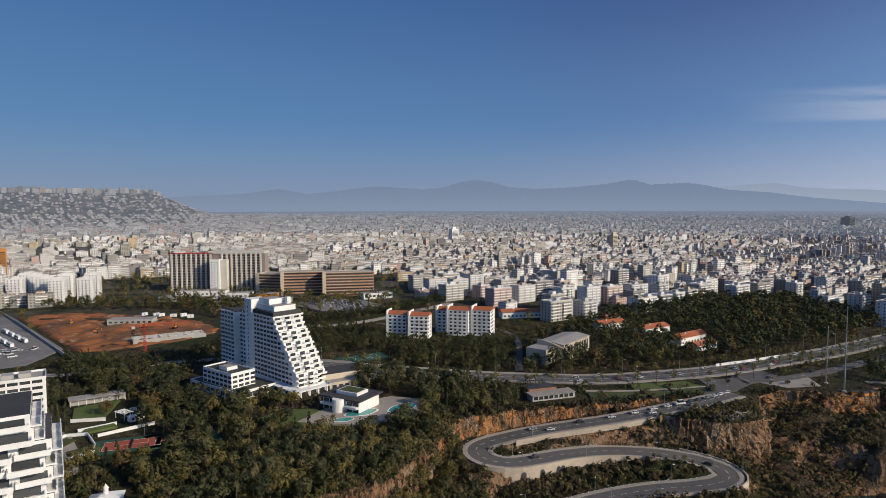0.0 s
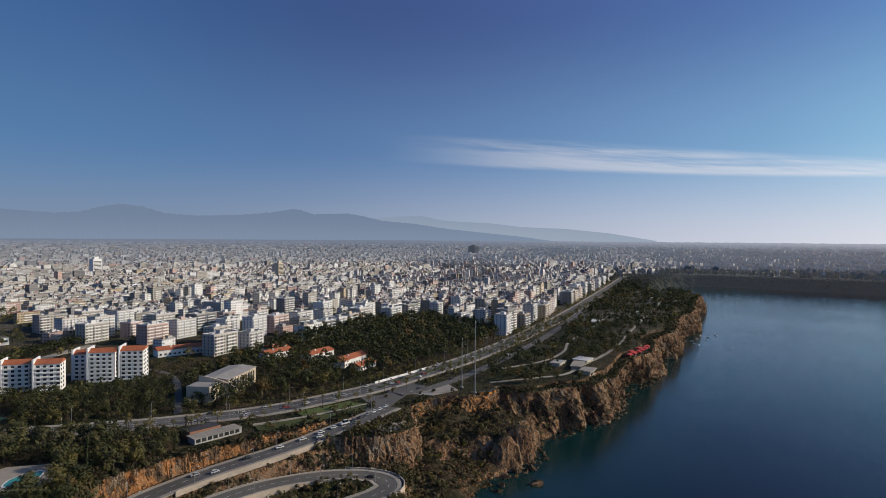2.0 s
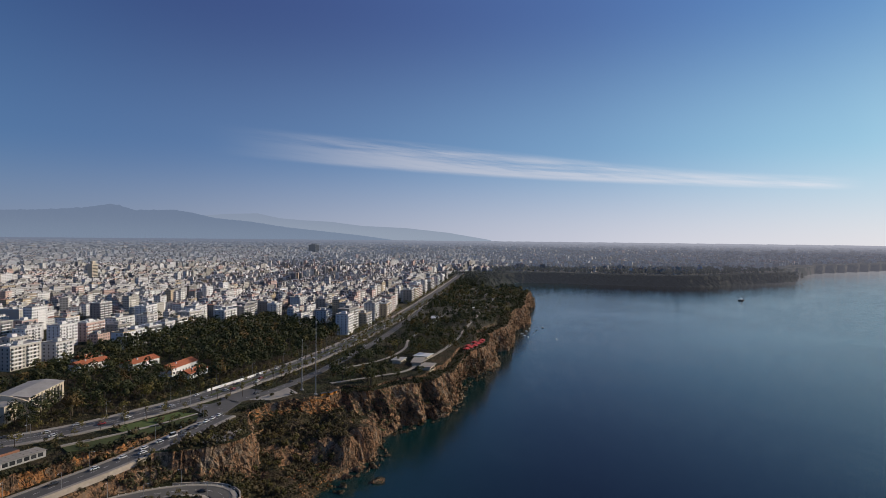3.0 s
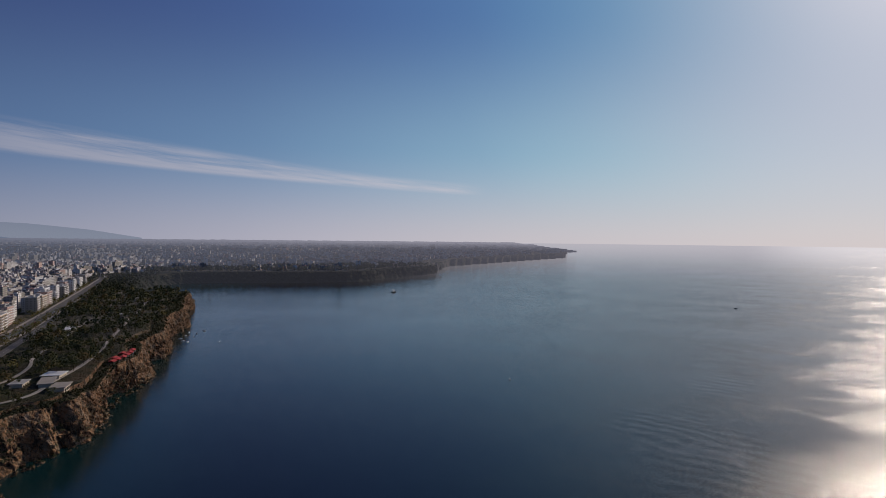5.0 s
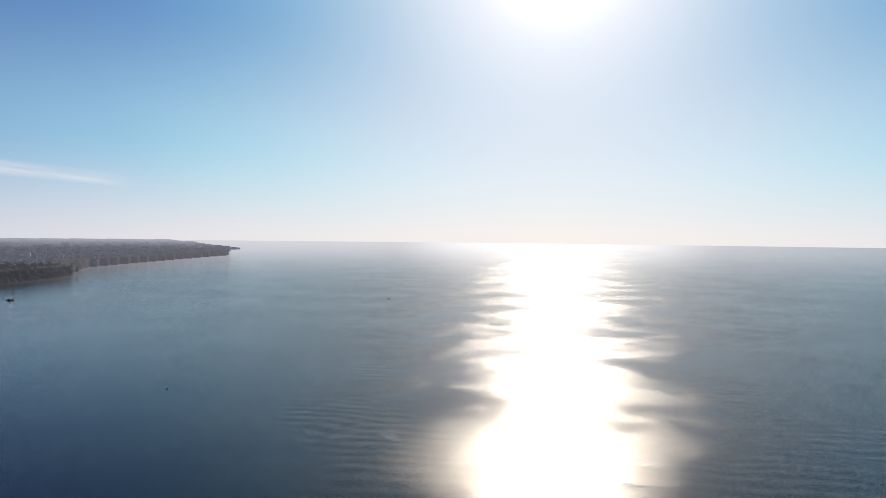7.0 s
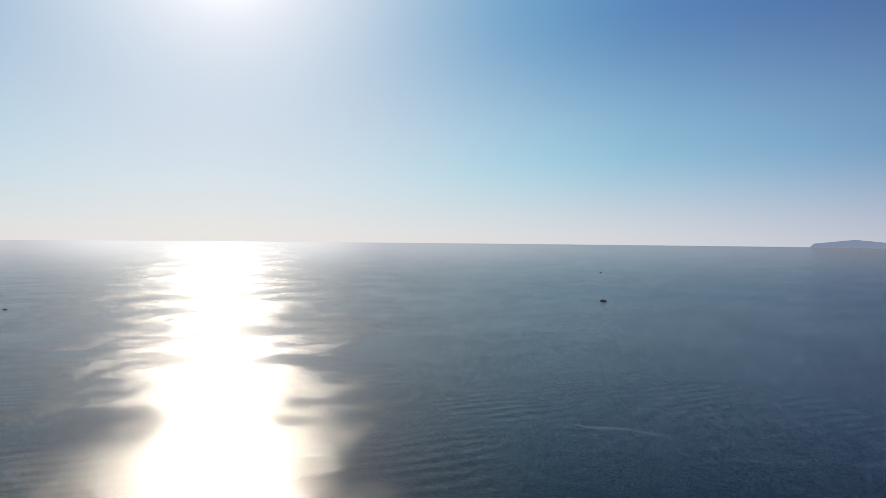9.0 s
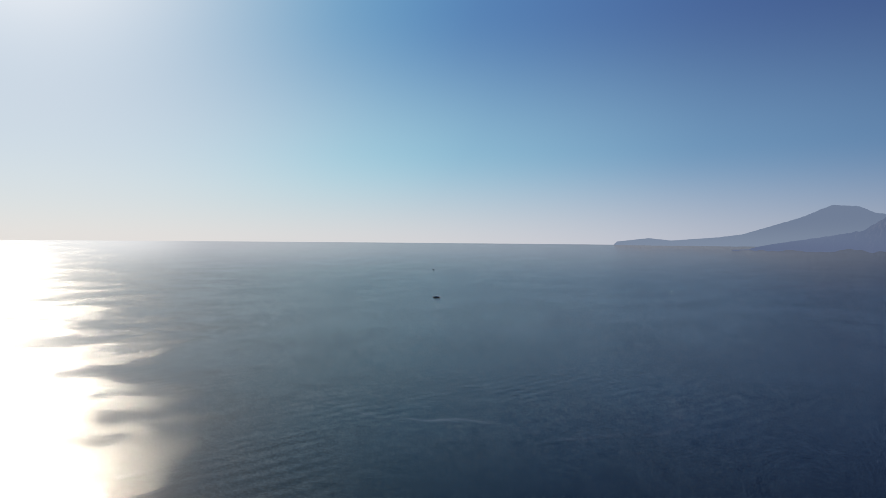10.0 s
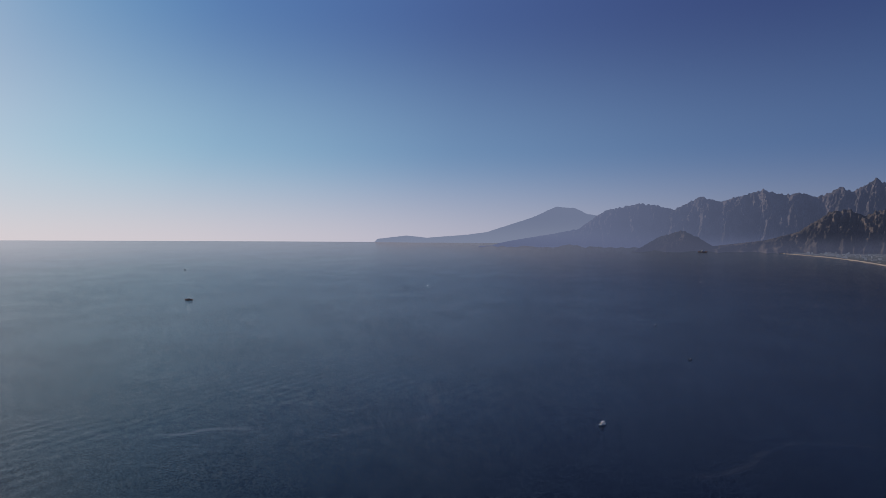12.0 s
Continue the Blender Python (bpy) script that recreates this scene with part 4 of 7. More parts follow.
# ---- mountains on the horizon ----
def ridge_material(name, rock, air, k, side=None):
    """Backdrop rock, haze painted on as emission; side: azimuths between which it clears."""
    n = material(name)
    pos = n.add("ShaderNodeNewGeometry")
    a = n.noise(0.022, 7.0, pos, 0.68)
    wood = n.step(n.noise(0.011, 5.0, pos, 0.6), 0.42, 0.58)
    col = n.mix(n.math("MULTIPLY", wood, 0.75), n.ramp(a, [(0.38, tuple(v * 0.45 for v in rock)), (0.66, rock)]), rgb(0.045, 0.047, 0.035))
    sh = finish(n, col, 0.95, bump=a, strength=0.8, dist=26.0, spec=0.05)
    n.tree.nodes.remove([x for x in n.tree.nodes if x.type == "OUTPUT_MATERIAL"][0])
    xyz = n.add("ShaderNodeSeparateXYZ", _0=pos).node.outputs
    # the painted haze thickens and pales towards the foot
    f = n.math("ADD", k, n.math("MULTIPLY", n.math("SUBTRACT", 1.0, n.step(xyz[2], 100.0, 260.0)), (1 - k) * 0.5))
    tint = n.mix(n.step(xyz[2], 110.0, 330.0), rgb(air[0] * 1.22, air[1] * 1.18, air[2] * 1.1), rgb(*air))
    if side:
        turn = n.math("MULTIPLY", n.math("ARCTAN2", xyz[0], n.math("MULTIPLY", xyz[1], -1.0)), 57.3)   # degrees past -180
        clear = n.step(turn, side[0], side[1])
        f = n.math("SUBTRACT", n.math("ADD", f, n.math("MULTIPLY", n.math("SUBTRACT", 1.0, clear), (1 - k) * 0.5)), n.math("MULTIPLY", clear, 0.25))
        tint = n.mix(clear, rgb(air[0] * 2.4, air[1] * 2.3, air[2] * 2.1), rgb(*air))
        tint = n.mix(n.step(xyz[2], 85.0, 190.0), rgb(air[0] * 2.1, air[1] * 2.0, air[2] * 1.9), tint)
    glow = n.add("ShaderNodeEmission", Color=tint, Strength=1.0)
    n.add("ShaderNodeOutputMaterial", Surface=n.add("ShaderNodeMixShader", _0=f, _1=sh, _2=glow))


def ridge(name, profile, r, rough, mat, label, depth=260.0, rows_n=30):
    """A mountain chain seen from afar: profile of (azimuth, elevation) in degrees, at r metres; spurs run down from its crest."""
    az = np.linspace(profile[0][0], profile[-1][0], 10 + int(abs(profile[-1][0] - profile[0][0]) * 16))
    el = np.interp(-az, [-p[0] for p in profile], [p[1] for p in profile])
    V = np.zeros((rows_n, len(az), 3))
    base = EYE_Z - (0.0105 if r > 4500 else 0.0165) * r
    for i, (a, e) in enumerate(zip(az, el)):
        top = EYE_Z + math.tan(radians(e)) * r
        amp = max(0.0, top - base) * rough
        crest = 0.15 * amp * noise.fractal(Vector((a * 3.0, 5.0, r)), 0.9, 2.0, 4)
        for j in range(rows_n):
            f = j / (rows_n - 1)
            mid = math.sin(math.pi * min(1.0, f))
            spur = 1 - abs(noise.fractal(Vector((a * 0.42, f * 0.55, r * 0.01)), 0.8, 2.1, 3)) * 2.0
            gully = 1 - abs(noise.fractal(Vector((a * 1.3 + f * 0.8, f * 1.9, r * 0.02)), 0.62, 2.1, 7)) * 1.6
            rr = r - depth * (1 - f) * (0.62 + 0.55 * spur) - mid * (gully - 0.5) * amp * 0.9
            z = base + (top - base) * f ** 0.85 + mid * ((spur - 0.5) * 0.55 + (gully - 0.5) * 0.45) * amp + crest * f
            V[j, i] = (-math.sin(radians(a)) * rr, math.cos(radians(a)) * rr, z if j else base - 8)
    ob = new(name, grid_mesh(name, V, len(az), rows_n, mat))
    return tagged(ob, label, "mountains", kind="structure")


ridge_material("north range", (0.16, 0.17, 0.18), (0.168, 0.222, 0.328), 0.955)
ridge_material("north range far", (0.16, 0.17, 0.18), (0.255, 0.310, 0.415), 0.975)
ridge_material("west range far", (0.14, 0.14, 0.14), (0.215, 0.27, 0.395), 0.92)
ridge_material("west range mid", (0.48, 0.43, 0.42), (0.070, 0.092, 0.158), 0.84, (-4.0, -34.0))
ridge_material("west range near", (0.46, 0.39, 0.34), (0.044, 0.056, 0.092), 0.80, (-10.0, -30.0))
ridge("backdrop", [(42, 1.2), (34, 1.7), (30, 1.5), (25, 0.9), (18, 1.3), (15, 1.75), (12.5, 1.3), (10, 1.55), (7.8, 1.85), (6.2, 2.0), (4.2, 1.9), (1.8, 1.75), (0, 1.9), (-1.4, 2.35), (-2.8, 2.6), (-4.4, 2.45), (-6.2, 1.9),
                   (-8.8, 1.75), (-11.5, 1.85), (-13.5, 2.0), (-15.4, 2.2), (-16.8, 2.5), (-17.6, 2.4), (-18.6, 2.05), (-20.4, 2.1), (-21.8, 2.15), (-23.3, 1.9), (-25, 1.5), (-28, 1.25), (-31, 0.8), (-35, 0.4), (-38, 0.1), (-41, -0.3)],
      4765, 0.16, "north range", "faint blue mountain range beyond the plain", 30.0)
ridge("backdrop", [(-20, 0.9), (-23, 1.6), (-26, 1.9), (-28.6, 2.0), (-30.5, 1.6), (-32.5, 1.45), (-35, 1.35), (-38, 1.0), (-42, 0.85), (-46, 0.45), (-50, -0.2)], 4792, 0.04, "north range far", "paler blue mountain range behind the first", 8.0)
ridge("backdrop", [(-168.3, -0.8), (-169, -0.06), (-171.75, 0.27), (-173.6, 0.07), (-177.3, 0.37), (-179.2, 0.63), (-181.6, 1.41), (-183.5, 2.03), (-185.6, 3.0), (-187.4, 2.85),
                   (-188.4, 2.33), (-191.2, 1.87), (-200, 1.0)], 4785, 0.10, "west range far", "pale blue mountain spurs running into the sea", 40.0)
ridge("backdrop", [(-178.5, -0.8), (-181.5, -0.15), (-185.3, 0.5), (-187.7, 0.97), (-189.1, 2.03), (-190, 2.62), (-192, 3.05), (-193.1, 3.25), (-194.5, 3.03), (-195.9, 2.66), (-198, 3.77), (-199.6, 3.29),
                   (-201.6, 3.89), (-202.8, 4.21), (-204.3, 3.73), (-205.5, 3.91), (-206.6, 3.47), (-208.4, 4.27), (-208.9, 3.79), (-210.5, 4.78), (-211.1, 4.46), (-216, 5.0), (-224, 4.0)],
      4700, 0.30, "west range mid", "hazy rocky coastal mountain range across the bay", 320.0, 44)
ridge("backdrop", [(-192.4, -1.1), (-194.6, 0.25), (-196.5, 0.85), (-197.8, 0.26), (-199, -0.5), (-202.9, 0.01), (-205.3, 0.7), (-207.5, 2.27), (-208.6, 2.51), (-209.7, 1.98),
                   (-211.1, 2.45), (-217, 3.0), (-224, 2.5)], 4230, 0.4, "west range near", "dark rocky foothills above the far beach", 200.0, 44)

# the far beach and its houses under the western mountains
SHORE = [(-199, 10700), (-201.5, 9600), (-204.3, 7500), (-207.6, 6000), (-209.7, 5000), (-211.1, 4300), (-216, 3300), (-222, 2800)]
sa = np.linspace(-199, -222, 60)
sd = np.interp(-sa, [-a for a, _ in SHORE], [d for _, d in SHORE])
SV = []
for k, z in ((1.0, -1.0), (1.012, 2.0), (1.06, 3.0), (1.6, 8.0), (2.4, 15.0)):
    SV.append(pull(-np.sin(np.radians(sa)) * sd * k, np.cos(np.radians(sa)) * sd * k, np.full(60, z)))
SB = [pull(-np.sin(np.radians(sa)) * sd * k, np.cos(np.radians(sa)) * sd * k, np.full(60, z)) for k, z in ((0.985, -0.5), (0.995, 2.5), (1.013, 3.5), (1.02, 1.0))]
tagged(new("backdrop", grid_mesh("backdrop", np.stack(SB, 0), 60, 4, "limestone wall")), "pale strip of sand along the far shore", "beach", kind="structure")
tagged(new("backdrop", grid_mesh("backdrop", np.stack(SV, 0), 60, 5, "wooded headland")), "low wooded shore below the western mountains", "shore", kind="structure")
g = Geo()
rs = random.Random(3)
for i in range(260):
    a = rs.uniform(-203, -221)
    d = float(np.interp(-a, [-q for q, _ in SHORE], [e for _, e in SHORE])) * rs.uniform(1.03, 1.5)
    x, y = -math.sin(radians(a)) * d, math.cos(radians(a)) * d
    w, h = rs.uniform(8, 26), rs.uniform(6, 26)
    c0, c1 = pull(x - w, y - 10, 0.0), pull(x + w, y + 10, h)
    g.box(float(min(c0[0], c1[0])), float(max(c0[0], c1[0])), float(min(c0[1], c1[1])), float(max(c0[1], c1[1])), float(c0[2]), float(c1[2]))
tagged(new("far_resort", g.mesh("far_resort", "distant town")), "tiny pale houses along the far beach", "houses", kind="stuff")


# ---- plants ----
def leaf_quads(rng, n, centre, spread, size, heart=5.6):
    """n leaf cards over the outside of one lobe of a crown: an array (n, 4, 3)."""
    v = rng.normal(0, 1, (n, 3))
    v /= np.linalg.norm(v, axis=1)[:, None] + 1e-9
    c = centre + v * spread * rng.uniform(0.75, 1.15, (n, 1))
    tree = c - np.array([0, 0, heart])
    out = v * 0.65 + 0.70 * tree / (np.linalg.norm(tree, axis=1)[:, None] + 1e-9) + rng.normal(0, 0.14, (n, 3))
    out /= np.linalg.norm(out, axis=1)[:, None] + 1e-9
    a = np.cross(out, rng.normal(0, 1, (n, 3)))
    a /= np.linalg.norm(a, axis=1)[:, None] + 1e-9
    b = np.cross(out, a)
    b /= np.linalg.norm(b, axis=1)[:, None] + 1e-9
    s = rng.uniform(0.6, 1.2, (n, 1)) * size
    return np.stack([c - a * s, c - b * s * 0.7, c + a * s, c + b * s * 0.7], 1)


def crown_quads(kind, seed, n_clump, n_leaf, size):
    """Leaf cards of one crown, one metre high trees scaled later: height about 10 m."""
    rng = np.random.default_rng(seed)
    out = []
    if kind == "palm":
        for k in range(n_clump):
            a = 2 * math.pi * k / n_clump + rng.uniform(-0.2, 0.2)
            lift, ln = rng.uniform(-0.9, 1.5), rng.uniform(1.5, 2.2)
            pts = [np.array([0, 0, 9.0])]
            for s in (0.35, 0.7, 1.0):
                pts.append(np.array([math.cos(a) * ln * s, math.sin(a) * ln * s, 9.0 + lift * s * 1.5 - 1.9 * s * s]))
            side = np.array([-math.sin(a), math.cos(a), 0])
            for j, (p, q) in enumerate(zip(pts, pts[1:])):
                w0, w1 = ((0.05, 0.20, 0.17, 0.03)[i] * 30.0 / max(15, n_clump) for i in (j, j + 1))
                out.append(np.stack([p - side * w0, q - side * w1, q + side * w1 + [0, 0, 0.05], p + side * w0]))
        return np.array(out)
    for k in range(n_clump):
        v = rng.normal(0, 1, 3)
        v /= np.linalg.norm(v)
        rr = rng.uniform(0.45, 1.0) ** 0.6
        if kind == "cypress":
            h = rng.uniform(0.04, 1.0)
            r = 1.25 * (1 - h) ** 0.7 * min(1, h * 8)
            c = np.array([v[0] * r, v[1] * r, 0.8 + h * 10.5])
            sp = 0.42
        elif kind == "pine":
            h = rng.uniform(0, 1)
            r = 4.0 * math.sin(math.pi * (0.18 + 0.8 * h)) ** 0.8
            a = rng.uniform(0, 6.28)
            q = rng.uniform(0.3, 1) ** 0.5
            c = np.array([math.cos(a) * r * q, math.sin(a) * r * q, 5.2 + 5.0 * h + rng.normal(0, 0.3)])
            sp = np.array([1.15, 1.15, 0.6])
        elif kind == "bush":
            c = np.array([v[0] * 1.5 * rr, v[1] * 1.5 * rr, max(0.15, 0.9 + v[2] * 0.9 * rr)])
            sp = 0.55
        else:
            c = np.array([v[0] * 3.4 * rr, v[1] * 3.4 * rr, 6.4 + v[2] * (3.3 if v[2] > 0 else 2.6) * rr])
            c[:2] += rng.normal(0, 0.3, 2)
            sp = rng.uniform(0.9, 1.5)
        out.append(leaf_quads(rng, n_leaf, c, sp, size, {"bush": 0.2, "cypress": c[2] - 0.6, "pine": 5.8}.get(kind, 5.4)))
    return np.concatenate(out)


def quads_mesh(name, q, mat):
    me = bpy.data.meshes.new(name)
    me.from_pydata(q.reshape(-1, 3).tolist(), [], np.arange(len(q) * 4).reshape(-1, 4).tolist())
    me.materials.append(MATS[mat])
    me.update()
    return me


def trunk_geo(kind, seed):
    rng = random.Random(seed)
    g = Geo()
    if kind == "palm":
        g.tube(0, 0, -1, 4, 0.24, 0.2, 6, lean=(0.1, 0.05)).tube(0.1, 0.05, 4, 9.1, 0.2, 0.17, 6, lean=(-0.1, -0.05))
    elif kind == "cypress":
        g.tube(0, 0, -1, 9, 0.16, 0.04, 5)
    else:
        top = 4.4 if kind != "pine" else 6.5
        g.tube(0, 0, -1.5, top, 0.30, 0.17, 6)
        for k in range(5):
            a = k * 1.26 + rng.uniform(-0.3, 0.3)
            ln = rng.uniform(1.4, 2.4)
            g.tube(0, 0, top * rng.uniform(0.7, 0.98), top + rng.uniform(1.4, 2.6), 0.11, 0.04, 4, lean=(math.cos(a) * ln, math.sin(a) * ln))
    return g


PLANTS = {  # kind: crown shape, leaves, label, clumps, leaves a clump, size
    "broadleaf_tree": ("broad", "broad leaves", "dense dark green broadleaf tree with an uneven crown"),
    "pine_tree": ("pine", "pine needles", "dark green pine with a flat layered crown"),
    "palm_tree": ("palm", "palm fronds", "tall fan palm with a bare trunk and drooping fronds"),
    "cypress_tree": ("cypress", "pine needles", "narrow dark green cypress"),
    "autumn_tree": ("broad", "autumn leaves", "broadleaf tree in russet autumn foliage"),
    "bush": ("bush", "scrub leaves", "low rounded evergreen shrub"),
}
MODELS, CROWNS = {}, {}
for kind, (shape, leaves, label) in PLANTS.items():
    MODELS[kind], CROWNS[kind] = [], []
    for s in range(3):
        full = crown_quads(shape, 40 + s, 36 if shape == "palm" else 28 if shape != "bush" else 10, 16, 0.30 if shape in ("cypress", "bush") else 0.48)
        thin = crown_quads(shape, 60 + s, 17 if shape == "palm" else 18 if shape != "bush" else 5, 8, 0.50 if shape in ("cypress", "bush") else 0.62)
        MODELS[kind].append((quads_mesh("crown", full, leaves), trunk_geo(shape, s).mesh("trunk", "bark")))
        CROWNS[kind].append(thin)


def plant(kind, x, y, z, h, rng):
    """One tree or shrub as a thing of its own."""
    crown, trunk = MODELS[kind][rng.randrange(3)]
    k = h / 10.5 if kind != "bush" else h / 2.0
    ob = thing(kind, Matrix.LocRotScale((x, y, z), Euler((0, 0, rng.uniform(0, 6.28))), (k * rng.uniform(0.88, 1.15), k * rng.uniform(0.88, 1.15), k)),
               PLANTS[kind][2], "shrub" if kind == "bush" else "tree", "trees on the cliff top" if kind != "bush" else "shrubs on the slope")
    if kind != "bush":
        part("trunk", trunk, (), ob)
    part("crown", crown, (), ob)
    return ob


def woods(name, places, label, leaves=None):
    """Many plants as one mass: places of (kind, x, y, z, height)."""
    rng = np.random.default_rng(11)
    mats = sorted({leaves or PLANTS[p[0]][1] for p in places}) + ["bark"]
    V, M = [], []
    for kind, x, y, z, h in places:
        q = CROWNS[kind][rng.integers(3)]
        every = 1 if x * x + y * y < 560 ** 2 else 2 if x * x + y * y < 800 ** 2 else 4
        if every > 1 and kind != "palm":
            mid = q[::every].mean(1, keepdims=True)
            q = mid + (q[::every] - mid) * every ** 0.5
        k = h / 10.5 if kind != "bush" else h / 2.0
        a = rng.uniform(0, 6.28)
        c, s = math.cos(a), math.sin(a)
        w = q @ np.array([[c, s, 0], [-s, c, 0], [0, 0, 1]]) * (k * np.array([rng.uniform(0.85, 1.2), rng.uniform(0.85, 1.2), 1.0]))
        V.append(w + np.array([x, y, z]))
        M.append(np.full(len(q), mats.index(leaves or PLANTS[kind][1])))
        if kind != "bush":
            t = 0.26 * k
            H = 8.5 * k if kind == "palm" else 6.0 * k
            for (ax, ay), (bx, by) in (((-t, 0), (t, 0)), ((0, -t), (0, t))):
                V.append(np.array([[[x + ax, y + ay, z - 1], [x + bx, y + by, z - 1], [x + bx * .6, y + by * .6, z + H], [x + ax * .6, y + ay * .6, z + H]]]))
                M.append(np.array([len(mats) - 1]))
    q, m = np.concatenate(V), np.concatenate(M)
    me = quads_mesh(name, q, mats[0])
    for other in mats[1:]:
        me.materials.append(MATS[other])
    me.polygons.foreach_set("material_index", m.astype(int).tolist())
    return tagged(new(name, me), label, "trees", kind="stuff")


# what keeps the ground clear of trees: plans of buildings, lawns, courts, car parks
CLEAR = [
    [(-168, 418), (-110, 416), (-56, 372), (-54, 338), (-78, 328), (-112, 336), (-130, 330), (-158, 352), (-164, 385)],       # hotel
    [(-62, 342), (-30, 345), (-10, 338), (-10, 312), (-30, 290), (-55, 284), (-72, 292), (-97, 302), (-87, 322), (-66, 323)],      # pools and lawn
    [(-50, 530), (-30, 485), (35, 485), (50, 580), (0, 590)],                        # clinic with red roofs
    [(60, 445), (80, 412), (135, 455), (105, 482)],                                  # school hall
    [(-165, 285), (-140, 290), (-120, 262), (-140, 245), (-170, 262)],               # courts
    [(-210, 330), (-172, 342), (-148, 290), (-170, 262), (-205, 300)],               # garden of the second hotel
    [(-470, 660), (-275, 435), (-190, 485), (-186, 565), (-255, 620), (-400, 650)],  # excavation
    [(-255, 252), (-188, 286), (-198, 312), (-268, 278)],                            # slab hotel
    [(-130, 200), (-113, 200), (-113, 222), (-130, 222)],                            # kiosk by the drive
    [(40, 325), (85, 335), (85, 352), (45, 345)],                                    # kiosk
    [(-85, 455), (-40, 455), (-30, 405), (-80, 405)],                                # tennis courts
    [(330, 340), (345, 395), (390, 390), (365, 350)],                                # cliff cafes
    [(160, 480), (172, 535), (215, 535), (200, 490)], [(125, 505), (132, 548), (168, 556), (160, 515)],   # school roofs
    [(175, 440), (175, 500), (225, 480), (215, 455)],                                # red-roofed school
]


def scatter(poly, spacing, rng, kinds, hs, road=11.0, clear=True):
    """Places on a jittered grid inside a plan."""
    xs, ys = [p[0] for p in poly], [p[1] for p in poly]
    X, Y = np.meshgrid(np.arange(min(xs), max(xs), spacing), np.arange(min(ys), max(ys), spacing))
    X, Y = X.ravel(), Y.ravel()
    X = X + np.array([rng.uniform(-0.55, 0.55) * spacing for _ in X])
    Y = Y + np.array([rng.uniform(-0.55, 0.55) * spacing for _ in Y])
    ok = inside(poly, X, Y)
    for line, w in ((ROAD_DOWN, road), (AVENUE, road + 3), (AVENUE_SOUTH, road - 3), ([(-200, 575), (-160, 556), (-130, 552), (-95, 556), (-47, 602), (10, 690)], 6.5), ([(-62, 566), (-20, 545), (44, 548), (62, 500), (56, 440), (50, 396)], 3.0)):
        ok &= near_line(line, X, Y)[0] > w
    if clear:
        for c in CLEAR:
            ok &= ~inside(c, X, Y)
    X, Y = X[ok], Y[ok]
    Z = height(X, Y)
    return [(rng.choice(kinds), float(x), float(y), float(z), rng.uniform(*hs)) for x, y, z in zip(X, Y, Z) if z > 1]


rng = random.Random(21)
B, PI, PA, CY, AU, BU = "broadleaf_tree", "pine_tree", "palm_tree", "cypress_tree", "autumn_tree", "bush"
WOOD_HOTEL = [(-260, 300), (-200, 350), (-165, 347), (-147, 358), (-82, 326), (-54, 312), (-14, 326), (5, 357), (49, 356), (40, 318), (4, 290), (-10, 262), (-26, 236), (-47, 219), (-110, 190), (-150, 200), (-150, 262)]
WOOD_BACK = [(-64, 369), (-66, 521), (-39, 498), (35, 498), (70, 430), (62, 400), (10, 402), (-60, 415)]
WOOD_MID = [(-190, 430), (-60, 425), (-62, 470), (-70, 540), (-95, 545), (-135, 540), (-180, 480)]
WOOD_LEFT = [(-270, 430), (-180, 400), (-160, 412), (-150, 358), (-165, 347), (-205, 355), (-240, 380)]
PARK = [(60, 402), (175, 412), (240, 446), (260, 445), (100, 470)]
CLIFF_PARK = [(240, 352), (262, 360), (280, 346), (337, 342), (357, 358), (396, 374), (440, 402), (495, 426), (544, 464), (590, 482), (665, 535), (745, 585), (790, 602), (900, 690),
              (1000, 755), (1028, 760), (1035, 800), (1000, 870), (1080, 1000), (1010, 960), (700, 715), (480, 545), (350, 452), (270, 400), (225, 375)]
near_trees = scatter(WOOD_HOTEL, 6.1, rng, [B] * 10 + [PI] * 6 + [PA] * 2 + [CY] * 4 + [AU], (5.0, 12.5)) + scatter(WOOD_LEFT, 6.0, rng, [B, PI, PI, CY], (7, 12))
near_trees += scatter([(-92, 222), (-60, 224), (-38, 240), (-30, 262), (-60, 268), (-85, 250)], 4.4, rng, [PA, PA, PA, B], (8, 11.5))
near_trees += scatter([(-62, 318), (-20, 300), (-5, 330), (15, 356), (30, 385), (-50, 400), (-62, 372), (-30, 345), (-8, 336)], 6.0, rng, [PA, PA, B, PI], (8, 12))
middle = scatter(WOOD_BACK, 7.5, rng, [B, B, PI, PA], (6, 11)) + scatter(FOREST, 10.0, rng, [PI] * 7 + [B] * 6 + [AU], (10, 16)) + scatter(CLIFF_PARK, 9.0, rng, [B] * 8 + [PI] * 5 + [AU, AU], (6.0, 13.0))
middle += scatter(WOOD_MID, 7.0, rng, [B, B, PI, PA, CY], (6, 10)) + scatter([(-400, 640), (-290, 640), (-200, 560), (-140, 560), (-170, 670), (-230, 700), (-330, 690), (-430, 700), (-520, 660)], 9.0, rng, [B, PI, B, AU], (6, 11))
middle += scatter([(-60, 400), (60, 396), (130, 400), (60, 432), (40, 490), (-50, 480), (-60, 440)], 8.0, rng, [PA, B, PI], (5, 9))
middle = [p for p in middle if not (bool(inside(CLIFF_PARK, p[1], p[2])) and noise.noise(Vector((p[1] * 0.022, p[2] * 0.022, 2.0))) > 0.06)]
middle.sort(key=lambda p: math.hypot(p[1], p[2]))
near_trees.sort(key=lambda p: math.hypot(p[1], p[2]))
count, rest = {}, []
for p in near_trees + middle[:160]:
    count[p[0]] = count.get(p[0], 0) + 1
    if count[p[0]] <= 170:
        plant(*p, rng)
    else:
        rest.append(p)
